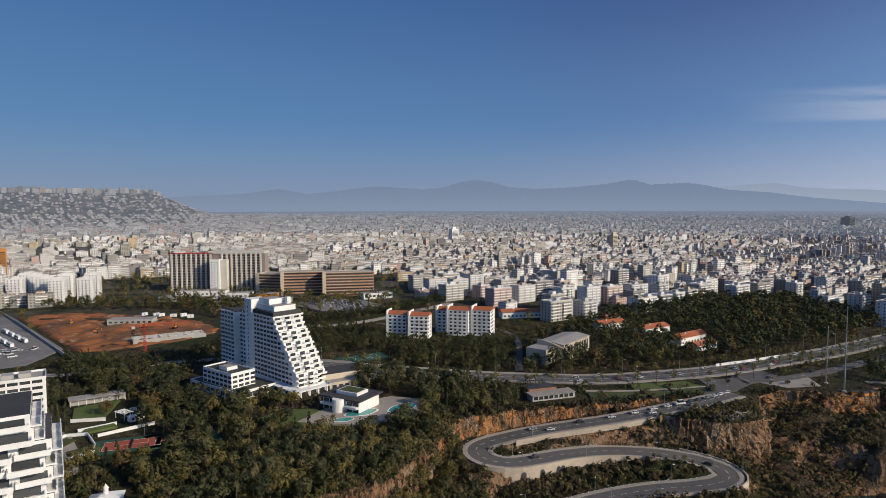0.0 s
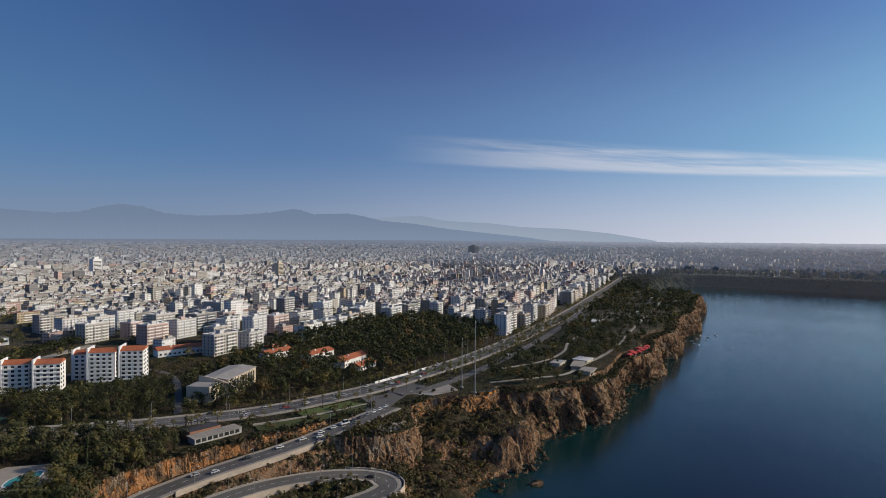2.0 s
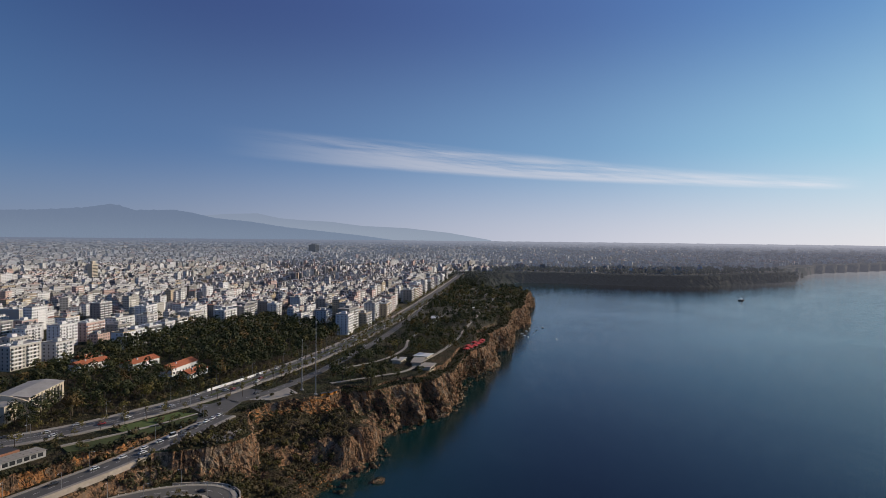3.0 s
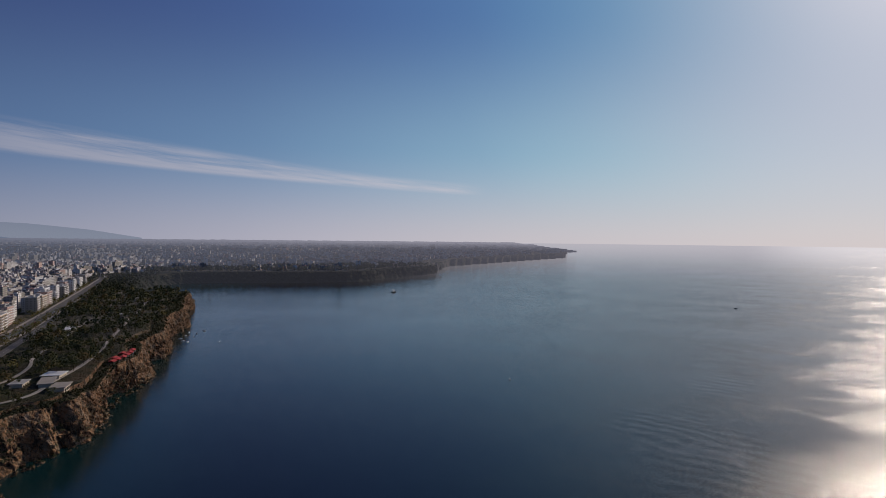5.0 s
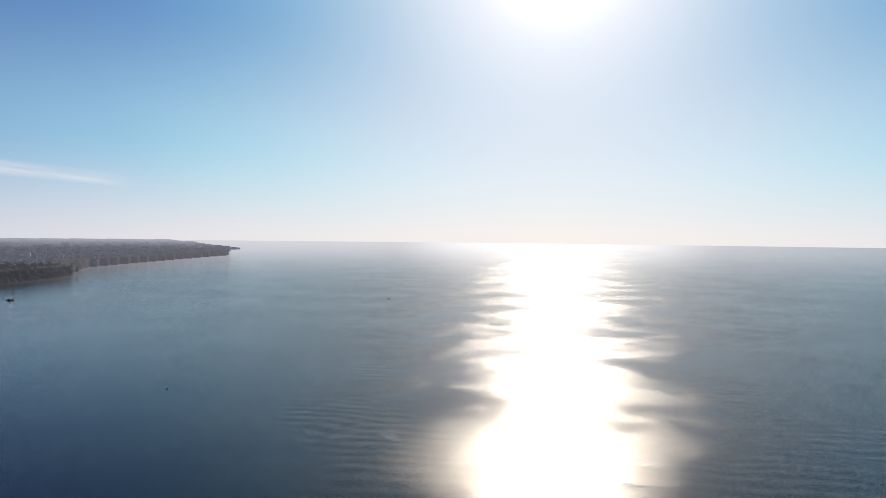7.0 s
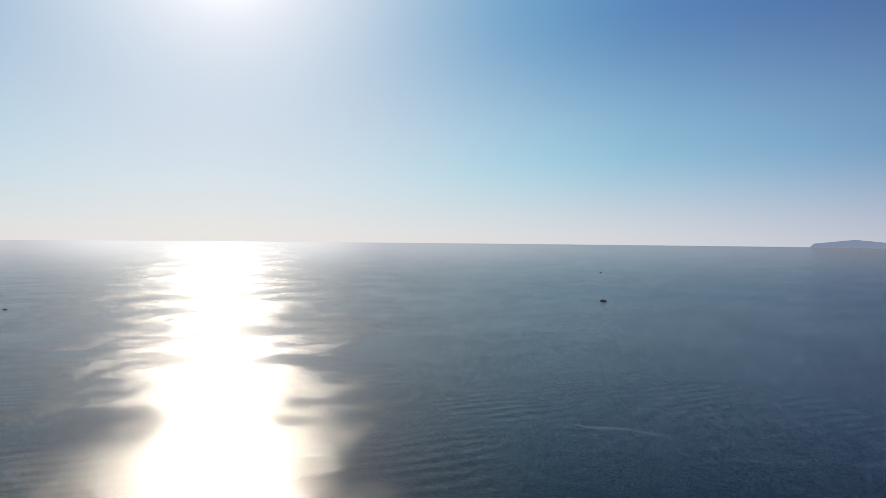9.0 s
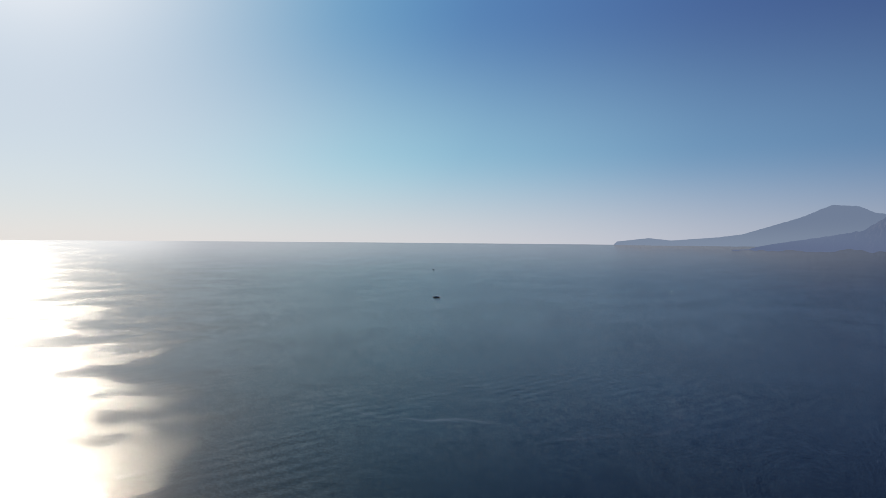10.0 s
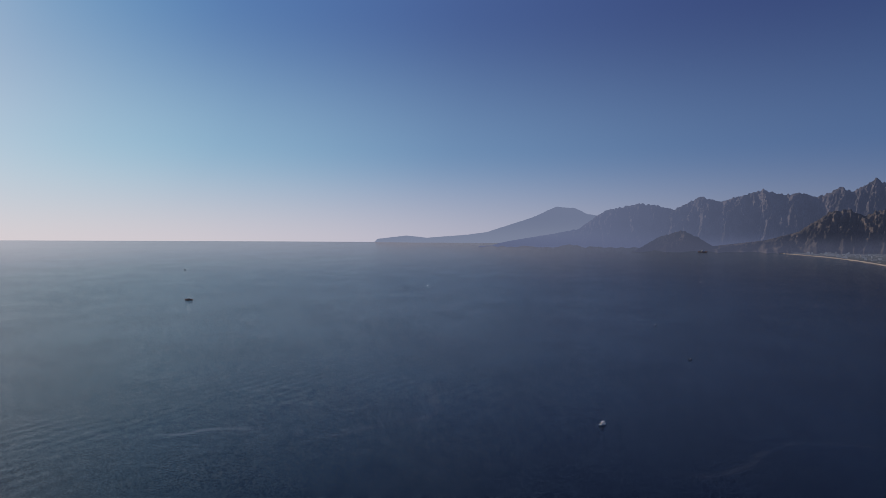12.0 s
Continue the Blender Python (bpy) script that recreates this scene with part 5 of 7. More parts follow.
woods("park_trees", rest + middle[160:], "dense dark green pines and broadleaf trees in the parks")
bay = [p for p in scatter([(-60, 215), (0, 255), (20, 262), (60, 250), (120, 245), (200, 285), (250, 320), (262, 350), (180, 346), (170, 335), (100, 332), (0, 300)], 2.5, rng, [BU] * 7 + [B], (1.3, 3.4), 8.0, False)
       if not (inside(PLATEAU, p[1], p[2]) and p[1] > 5)]
bay = [(k, x, y, z, h * (1.6 if k == B else 1)) for k, x, y, z, h in bay if rng.random() < (0.8 if x < 165 else 0.36)]
bay.sort(key=lambda p: math.hypot(p[1], p[2]))
for p in bay[:200]:
    plant(*p, rng)
woods("scrub", bay[200:], "evergreen scrub on the rocky slopes")
rim = []
for x, y, z in resample(EDGE, 2.2):
    for k in range(2):
        rim.append((BU, x + rng.uniform(-9, 2), y + rng.uniform(-2, 9), z - 0.3, rng.uniform(1.2, 3.0)))
for q, f in zip(resample(EDGE, 5.0), resample(EDGE, 5.0)):
    if rng.random() < 0.6:
        rim.append((BU, float(q[0]) + rng.uniform(0, 3), float(q[1]) - rng.uniform(0, 4), rng.uniform(6, 24), rng.uniform(1.2, 2.4)))
for x, y in resample(PLATEAU[4:16], 2.5):
    for k in range(2):
        rim.append((BU, x + rng.uniform(-3, 3), y + rng.uniform(-2.5, 4), at(x, y + 3) - 0.3, rng.uniform(1.2, 3.0)))
rim = [p for p in rim if float(near_line(ROAD_DOWN, p[1], p[2])[0]) > 8]
woods("rim_scrub", rim, "scrub growing along the broken cliff edge")
# trees that spill over the brink beside the hairpin
spill = []
for x, y in resample([(-52, 214), (-27, 238), (-11, 266), (-4, 287), (3, 303)], 2.6):
    for off in (-2, 1.5, 5, 9, 13):
        px, py = x + off * 0.88 + rng.uniform(-1.5, 1.5), y - off * 0.42 + rng.uniform(-1.5, 1.5)
        if float(near_line(ROAD_DOWN, px, py)[0]) > 8.5:
            spill.append((rng.choice([B, B, PI, BU]), px, py, max(at(px, py), 31 - max(0.0, off) * 1.9) - 1.0, rng.uniform(4.0, 7.5)))
spill = [(k, x, y, z, h if k != BU else h * 0.5) for k, x, y, z, h in spill]
fill = scatter([(-290, 330), (-150, 200), (-50, 222), (-5, 290), (30, 322), (90, 336), (170, 356), (240, 360), (262, 440), (130, 470), (80, 560), (-140, 560), (-185, 470), (-275, 425)], 6.5, rng, [BU] * 4 + [B, PI], (1.6, 3.4), 10.0)
fill = [(k, x, y, z, h if k == BU else h * 2.0) for k, x, y, z, h in fill if not (84 < x < 250 and 338 < y < 400 and rng.random() < 0.6)]
for _ in range(150):           # palms of the club garden and round the hotel lawn
    x, y = rng.uniform(-60, 70), rng.uniform(342, 392)
    if rng.random() < 0.35:
        x, y = rng.uniform(-105, -62), rng.uniform(322, 346)
    if not any(bool(inside(c, x, y)) for c in CLEAR) and float(near_line(AVENUE, x, y)[0]) > 12:
        fill.append((PA, x, y, TOP, rng.uniform(7, 11)))
for x, y in ((188, 312), (192, 306), (196, 314), (190, 320), (199, 308), (184, 318), (36, 362), (33, 366), (78, 402), (84, 406)):
    fill.append((AU, x, y, at(x, y) - 0.5, rng.uniform(5, 8)))
woods("undergrowth", spill + fill, "dark shrubs and small trees filling the gardens")
# trees along the avenue and between the houses
street = []
for line, k in ((AVENUE, 12.0), (AVENUE, -11.6), (AVENUE_SOUTH, 6.5), (AVENUE[4:11], 0.0)):
    for x, y in offset(line, k)[::2]:
        street.append((rng.choice([B, PA, B]), x + rng.uniform(-1, 1), y + rng.uniform(-1, 1), at(x, y), rng.uniform(4.5, 8.0)))
for _ in range(2600):
    a, d = radians(rng.uniform(-55, 40)), 560 + 1700 * rng.random() ** 0.8
    x, y = -math.sin(a) * d, math.cos(a) * d
    if bool(inside(PLATEAU, x, y)) and float(near_line(AVENUE, x, y)[0]) > 10 and not any(bool(inside(c, x, y)) for c in CLEAR):
        street.append((rng.choice([B, B, PI, CY]), x, y, TOP, rng.uniform(6, 11)))
for _ in range(500):
    a, d = radians(rng.uniform(4, 36)), rng.uniform(600, 1050)
    x, y = -math.sin(a) * d, math.cos(a) * d
    if not any(bool(inside(c, x, y)) for c in CLEAR) and not (-480 < x < -190 and y < 640):
        street.append((rng.choice([B, PI]), x, y, TOP, rng.uniform(7, 12)))
woods("street_trees", street, "street and garden trees between the apartment blocks")
far_trees = []
for k, x, y, z, h in scatter([(1012, 905), (1150, 1035), (1390, 1200), (1300, 1330), (1100, 1160), (975, 965)], 12.0, rng, [B, PI], (7, 13)):
    far_trees.append((k, x, y, TOP - 0.5, h))
HEAD = [(1450, 1200), (1575, 1185), (1640, 1085), (1740, 870), (1845, 730), (2350, 615), (2400, 800), (1900, 1150), (1600, 1400)]
for k, x, y, z, h in scatter(HEAD, 17.0, rng, [B, PI], (9, 16)):
    q = pull(x, y, TOP - 0.5)
    far_trees.append((k, float(q[0]), float(q[1]), float(q[2]), h))
for line in ([(1018, 872), (1150, 1000), (1400, 1172), (1560, 1178), (1625, 1078), (1725, 858), (1830, 710), (2020, 698), (2365, 588)],):
    for x, y in resample(line, 8.0):
        for k in range(2):
            q = pull(x + rng.uniform(-9, 4), y - rng.uniform(-4, 10), rng.uniform(6, 28))
            far_trees.append((rng.choice([B, PI]), float(q[0]), float(q[1]), float(q[2]), rng.uniform(7, 13)))
for x, y in resample([(1008, 878), (1080, 945), (1150, 1008), (1280, 1095), (1402, 1178), (1500, 1182)], 7.0):
    for k in range(5):
        f = rng.random()
        q = pull(x + 34 * (f - 0.7) + rng.uniform(-4, 4), y - 30 * (f - 0.7) + rng.uniform(-4, 4), 31 - 27 * max(0.0, f - 0.6) / 0.4)
        far_trees.append((rng.choice([B, PI]), float(q[0]), float(q[1]), float(q[2]) - 1.0, rng.uniform(7, 12)))
woods("headland_woods", far_trees, "dark woods on the headland across the bay", "distant leaves")
hedge = []
for x, y in resample([(-127, 569), (-82, 604), (-39, 645), (11, 725)], 4.5):
    for k in (-5, 0, 5):
        hedge.append((rng.choice([PI, B]), x + k + rng.uniform(-2, 2), y - k * 0.7 + rng.uniform(-2, 2), TOP, rng.uniform(7, 10)))
woods("tree_belt", hedge, "dark belt of trees along the hospital road")


# ---- buildings that stand out ----
def frame_at(x, y, ax, ay, z=TOP):
    """A plan frame at (x, y) whose local x runs along (ax, ay)."""
    return pose(x, y, z, 0, 0, math.degrees(math.atan2(ay, ax)))


def block(name, parent, x0, x1, y0, y1, z0, z1, mat, top=None, label=""):
    g = Geo().box(x0, x1, y0, y1, z0, z1, 0, None if top is None else 1)
    return part(name, g, (mat,) if top is None else (mat, top), parent, label)


def shared(name, me, parent, m):
    ob = new(name, me)
    ob.parent = parent
    ob.matrix_basis = m
    return ob


def pane_mesh(w, h, d=0.12, mat="window glass"):
    """A dark window set in a thin frame, in the plane y = 0, facing -y."""
    return Geo().box(-w / 2, w / 2, -d, 0.05, 0, h).mesh("window", mat)


def windows(parent, me, xs, zs, y=0.0, rz=0.0, off=(0, 0)):
    for x in xs:
        for z in zs:
            shared("window", me, parent, pose(*(x, y, z) if rz == 0 else (off[0], off[1] + x, z), 0, 0, rz))


def parapet(g, x0, x1, y0, y1, z, h=0.9, t=0.3):
    g.box(x0, x1, y0, y0 + t, z, z + h).box(x0, x1, y1 - t, y1, z, z + h).box(x0, x0 + t, y0 + t, y1 - t, z, z + h).box(x1 - t, x1, y0 + t, y1 - t, z, z + h)
    return g


# the stepped hotel: a long slab whose end climbs in terraces
def stepped_hotel():
    ob = thing("stepped_hotel", frame_at(-120, 381, 41, -39), "white stepped high-rise hotel with terraced balconies among trees", "hotel")
    FH, N_ = 2.75, 14
    base = 3.6
    length = [48.0, 48.0, 48.0, 44.5, 43.5, 40.5, 39.5, 36.0, 35.0, 31.5, 30.5, 26.5, 25.0, 23.5]
    win = pane_mesh(3.0, 1.45)
    big = pane_mesh(3.4, 2.0)
    block("podium", ob, -4, 54, -3.0, 24, -2, base, "white render", "roof screed", "white podium with dark arcade")
    bay_pane = pane_mesh(4.4, 2.6)
    for x in range(0, 53, 6):
        shared("window", bay_pane, ob, pose(x, -3.0, 0.3))
    for k in range(4):
        shared("window", bay_pane, ob, pose(54, 1.5 + k * 5.8, 0.3, 0, 0, 90))
    block("terrace_slab", ob, -6, 57, -6.5, 27, base - 0.1, base + 0.5, "white render", None, "white projecting terrace roof")
    for x in range(-4, 57, 6):
        block("column", ob, x, x + 0.9, -6.2, -5.4, -2, base - 0.1, "white render")
    for k in range(5):
        block("column", ob, 55.8, 56.6, -3 + k * 6, -2.2 + k * 6, -2, base - 0.1, "white render")
    for i in range(N_):
        z, L = base + i * FH, length[i]
        s = block("storey", ob, 0, L, 0, 20, z, z + FH - 0.02, "white render", "roof screed")
        for x in np.arange(2.2, L - 2.5, 4.0):
            shared("window", win, s, pose(float(x), 0, z + 0.85))
        # terrace at the stepped end: floor slab, zigzag parapet, recessed glazing
        for k, (y0, y1, out) in enumerate(((0.0, 6.6, 2.4), (6.6, 13.2, 4.2), (13.2, 20.0, 2.4))):
            g = Geo().box(L, L + out, y0, y1, z, z + 0.25)
            g.box(L + out - 0.25, L + out, y0, y1, z + 0.25, z + 1.15).box(L, L + out - 0.25, y0, y0 + 0.22, z + 0.25, z + 1.15).box(L, L + out - 0.25, y1 - 0.22, y1, z + 0.25, z + 1.15)
            part("balcony", g, "white render", s)
            shared("window", big, s, pose(L, (y0 + y1) / 2, z + 0.25, 0, 0, 90))
    zt = base + N_ * FH
    block("stair_shaft", ob, -7, 1.5, -1.8, 9, 0, zt + 9.0, "white render")
    slit = pane_mesh(0.8, 1.1)
    for i in range(N_ + 2):
        shared("window", slit, ob, pose(-3.0, -1.8, 4.2 + i * FH))
    block("restaurant_storey", ob, 1.5, 25, -0.8, 19, zt, zt + 3.0, "dark roofing", None, "dark glazed restaurant storey")
    g = parapet(Geo(), 1.5, 26, -1.4, 20, zt - 0.2, 1.0)
    part("parapet", g, "white render", ob)
    block("penthouse", ob, 1.5, 22, 2, 17, zt + 3.0, zt + 6.2, "white render", "roof screed")
    block("plant_room", ob, 1.5, 13, 4, 15, zt + 6.2, zt + 9.6, "white render", "roof screed")
    block("chimney", ob, 15, 17.5, 14, 16.5, zt + 6.2, zt + 10.4, "white render")
    # the rear wing with two bays and a dark slot between them
    for k, (x0, x1, y0) in enumerate(((-22, -7.5, 2.5), (-43, -25, 0.5))):
        w = block("rear_wing", ob, x0, x1, y0, y0 + 17, 0, zt - 2.5, "white render", "dark roofing")
        for i in range(N_):
            z = base + i * FH
            for x in np.arange(x0 + 2.2, x1 - 1, 4.2):
                shared("window", win, w, pose(float(x), y0, z + 0.85))
            part("balcony", Geo().box(x0 + 0.3, x1 - 0.3, y0 - 1.3, y0, z - 0.1, z + 0.75), "white render", w)
    block("wing_link", ob, -25, -22, 6.0, 18, 0, zt - 3.2, "grey concrete")
    # low front wing
    lw = thing("hotel_wing", frame_at(-146, 361, 21, -16), "low white hotel wing with dark flat roofs", "hotel wing")
    block("wing_base", lw, -8, 40, -2, 26, -2, 4.2, "white render", "dark roofing")
    for x in range(-4, 40, 5):
        shared("window", pane_mesh(3.6, 2.2), lw, pose(x, -2, 1.0))
    body = block("wing_body", lw, 1, 30, 1, 17, 4.2, 12.6, "white render", "dark roofing")
    for i in range(3):
        z = 4.8 + i * 2.7
        for x in np.arange(3.5, 29, 4.2):
            shared("window", win, body, pose(float(x), 1, z))
        for y in np.arange(3.5, 16, 4.0):
            shared("window", win, body, pose(1, float(y), z, 0, 0, -90))
        for y in np.arange(3.5, 16, 4.0):
            shared("window", win, body, pose(30, float(y), z, 0, 0, 90))
    for k in range(6):
        shared("window", bay_pane, lw, pose(40, 1 + k * 4.6, 0.8, 0, 0, 90))
    part("parapet", parapet(Geo(), 1, 30, 1, 17, 12.6, 0.8), "white render", lw)
    part("terrace_parapet", parapet(Geo(), -8, 40, -2, 26, 4.2, 0.7), "white render", lw)
    block("plant_room", lw, 12, 20, 5, 12, 12.6, 14.6, "white render", "roof screed")
    # hall behind the stepped end
    hall = thing("hotel_hall", frame_at(-72, 366, 30, 18), "low pale hotel hall with a dark roof", "hall")
    block("hall_body", hall, -4, 26, -6, 12, -2, 8.2, "cream stone", "dark roofing")
    block("hall_front", hall, -2, 30, -13, -6, -2, 5.0, "cream stone", "roof screed")
    for x in range(1, 30, 4):
        shared("window", pane_mesh(2.6, 2.6), hall, pose(x, -13, 0.8))


stepped_hotel()


# club house by the pools
def club_house():
    ob = thing("pool_house", frame_at(-66, 322, 16, -9), "white two-storey pool house with a round stair tower", "building")
    block("body", ob, 0, 24, 2, 20, -1, 7.0, "white render", "dark roofing")
    block("roof_slab", ob, -1.5, 25.5, 0.5, 21.5, 7.0, 7.7, "dark roofing")
    block("roof_lantern", ob, 5, 19, 7, 17, 7.7, 9.4, "white render")
    block("roof_garden", ob, 6, 18, 8, 16, 9.4, 9.6, "lawn")
    part("stair_tower", Geo().tube(12, 0.5, -1, 7.6, 3.6, 3.6, 20), "white render", ob)
    for x in (2.5, 6.5, 18, 22):
        shared("window", pane_mesh(3.4, 2.6), ob, pose(x, 2, 0.3))
        shared("window", pane_mesh(3.4, 2.2), ob, pose(x, 2, 4.0))
    for x0 in (0.0, 15.8):
        part("balcony", Geo().box(x0, x0 + 8.2, -0.6, 2, 3.2, 4.3), "white render", ob)


club_house()


def flat_patch(name, pts, z, mat, label, cat, h=0.5, kind="structure", rim=None):
    """A level plan with its own thickness, lying on the land."""
    area = sum(a[0] * b[1] - b[0] * a[1] for a, b in zip(pts, pts[1:] + pts[:1]))
    pts = pts if area > 0 else pts[::-1]
    ob = new(name, Geo().prism(pts, z - h, z).mesh(name, mat))
    tagged(ob, label, cat, kind=kind)
    if rim:
        cx, cy = sum(p[0] for p in pts) / len(pts), sum(p[1] for p in pts) / len(pts)
        out = [(cx + (x - cx) * 1.12, cy + (y - cy) * 1.12) for x, y in pts]
        part("rim", Geo().prism(out, z - h, z - 0.06), rim, ob)
    return ob


def oval(cx, cy, a, b, turn, n=22, dent=0.0):
    t = radians(turn)
    r = [(a * math.cos(2 * math.pi * i / n) * (1 + dent * math.sin(4 * math.pi * i / n)), b * math.sin(2 * math.pi * i / n)) for i in range(n)]
    return [(cx + x * math.cos(t) - y * math.sin(t), cy + x * math.sin(t) + y * math.cos(t)) for x, y in r]


flat_patch("pavement", [(-74, 300), (-40, 296), (-8, 316), (-8, 336), (-30, 342), (-62, 324)], TOP + 0.75, "pale paving", "pale stone terrace round the pools", "terrace", 1.5)
flat_patch("swimming_pool", oval(-43, 314, 8, 4.5, 20, dent=0.25), TOP + 0.95, "pool water", "turquoise swimming pool on a stone terrace", "pool", 1.0, "", "white render")
flat_patch("swimming_pool", oval(-22, 322, 8.5, 4.5, 35, dent=0.2), TOP + 0.95, "pool water", "turquoise swimming pool beside the hotel garden", "pool", 1.0, "", "white render")
flat_patch("swimming_pool", oval(-51, 303, 5, 2.6, 10, dent=0.2), TOP + 0.95, "pool water", "small turquoise pool below the pool house", "pool", 1.0, "", "white render")
flat_patch("lawn", [(-96, 304), (-86, 320), (-68, 321), (-60, 308), (-70, 296), (-84, 296)], TOP + 0.7, "mown grass", "mown green hotel lawn", "lawn", 1.4)


# second hotel: balconied terraces close by, and a long slab behind
def near_hotel():
    ob = thing("balcony_hotel", frame_at(-144, 128, 0.839, 0.545), "white hotel with stacked deep balconies", "hotel")
    FH, W = 3.65, 50.0
    for i in range(15):
        z = 0.9 - 4.0 * (i == 0) + i * FH
        end = W - 2.2 * max(0, i - 12) - (1.6 if i % 2 else 0.0)
        s = block("storey", ob, 0, end, 0, 24, z, z + FH - 0.02, "white render", "dark roofing")
        for k in range(6):
            x1 = end - 0.3 - k * 8.2
            if x1 < 8 or i < 4:
                break
            o = 3.6 if (k + i) % 2 else 2.2
            g = Geo().box(x1 - 7.8, x1, -o, 0, z, z + 0.35).box(x1 - 7.8, x1, -o, -o + 0.25, z + 0.35, z + 1.45)
            g.box(x1 - 7.8, x1 - 7.55, -o + 0.25, 0, z + 0.35, z + 1.45).box(x1 - 0.25, x1, -o + 0.25, 0, z + 0.35, z + 1.45)
            part("balcony", g, "white render", s)
            shared("window", pane_mesh(6.0, 2.3), s, pose(x1 - 3.9, 0, z + 0.4))
        if i >= 4:
            for k in range(3):
                g = Geo().box(end, end + 2.4, 0.5 + k * 8, 7.8 + k * 8, z, z + 0.35).box(end + 2.15, end + 2.4, 0.5 + k * 8, 7.8 + k * 8, z + 0.35, z + 1.45)
                part("balcony", g, "white render", s)
                shared("window", pane_mesh(5.4, 2.3), s, pose(end, 4.1 + k * 8, z + 0.4, 0, 0, 90))
    slab = thing("slab_hotel", frame_at(-243, 258, 0.839, 0.545), "long white hotel slab with ribbon windows", "hotel")
    for i in range(9):
        z = -1.6 + i * 3.1
        s = block("storey", slab, 0, 60, 0, 16, z, z + 3.08, "white render", "roof screed")
        if i > 0:
            for k in range(12):
                shared("window", pane_mesh(4.2, 1.45), s, pose(2.6 + k * 4.9, 0.0, z + 1.1))
            for k in range(3):
                shared("window", pane_mesh(3.8, 1.45), s, pose(60, 3 + k * 5, z + 1.1, 0, 0, 90))
    part("parapet", parapet(Geo(), -0.2, 60.2, -0.2, 16.2, 26.3, 1.0), "white render", slab)
    for k in range(6):
        block("roof_unit", slab, 14 + k * 7, 19 + k * 7, 5, 11, 26.3, 28.4, "grey concrete")


near_hotel()


# garden, courts and walls of the second hotel
flat_patch("lawn", [(-188, 302), (-175, 310), (-182, 337), (-199, 322)], TOP + 0.7, "mown grass", "green garden lawn beside a long low pavilion", "lawn", 1.4)
flat_patch("lawn", [(-171, 284), (-160, 293), (-164, 297), (-175, 291)], TOP + 1.5, "mown grass", "raised strip of green garden lawn", "lawn", 2.2)
flat_patch("lawn", [(-182, 270), (-176, 278), (-170, 276), (-172, 266)], TOP + 1.2, "lawn", "small planted bed on the hotel terrace", "lawn", 1.9)
flat_patch("lawn", [(-166, 262), (-160, 268), (-155, 262), (-161, 256)], TOP + 1.2, "lawn", "small planted bed on the hotel terrace", "lawn", 1.9)
flat_patch("pavement", [(-206, 300), (-178, 284), (-160, 262), (-148, 240), (-178, 236), (-205, 270)], TOP + 0.68, "pale paving", "pale paved hotel garden", "terrace", 1.4)


def tennis_court(x, y, turn, mat, label):
    ob = thing("tennis_court", pose(x, y, TOP + 0.75, 0, 0, turn), label, "tennis court")
    block("surround", ob, -18, 18, -9, 9, -1.4, 0.0, "tennis green")
    block("playing_surface", ob, -12, 12, -5.5, 5.5, 0.0, 0.03, mat)
    g = Geo()
    for x0, x1, y0, y1 in ((-12, 12, -5.5, -5.38), (-12, 12, 5.38, 5.5), (-12, -11.88, -5.4, 5.4), (11.88, 12, -5.4, 5.4), (-6.4, 6.4, -0.06, 0.06), (-6.4, -6.28, -4.1, 4.1), (6.28, 6.4, -4.1, 4.1)):
        g.box(x0, x1, y0, y1, 0.03, 0.05)
    part("court_lines", g, "road paint", ob)
    part("net", Geo().box(-0.04, 0.04, -6, 6, 0.03, 1.0), "dark roofing", ob)
    for sx in (-17.5, 17.5):
        for sy in (-8.5, 8.5):
            part("fence_post", Geo().tube(sx, sy, 0, 4.0, 0.06, 0.06, 5), "galvanised steel", ob)


tennis_court(-142, 272, 20, "tennis red", "red clay tennis court with a green surround")
tennis_court(-122, 280, 20, "tennis red", "shaded red tennis court with a green surround")
tennis_court(-58, 432, 30, "tennis green", "green hard tennis court behind the hotel")


# hospital slab with vertical ribs
def hospital():
    ob = thing("hospital", frame_at(-354, 785, 122, 6), "tall grey hospital slab with vertical ribs", "hospital")
    block("body", ob, 0, 122, 0.6, 22, -2, 49.5, "mauve cladding", "roof screed")
    for x0 in (2, 66):
        for k in range(9):
            x = x0 + k * 6.2
            block("rib", ob, x, x + 2.2, -0.6, 0.6, 0, 49.5, "grey rib")
            if k < 8:
                for i in range(14):
                    shared("window", pane_mesh(3.6, 1.9), ob, pose(x + 4.2, 0.6, 2.0 + i * 3.4))
    block("roof_band", ob, 1, 56, -0.8, 4, 49.5, 50.8, "red cloth", None, "red roof sign band")
    block("cornice", ob, 50, 122, -0.8, 22.5, 49.5, 52.4, "grey rib")
    t = block("stair_tower", ob, 56, 68, -14, 0, -2, 43, "white render", "roof screed")
    for i in range(12):
        for x in (58.5, 62, 65.5):
            shared("window", pane_mesh(1.1, 1.2), t, pose(x, -14, 2.5 + i * 3.3))
    block("lift_tower", ob, 68.2, 76, -10, 0, -2, 42, "grey rib")


hospital()


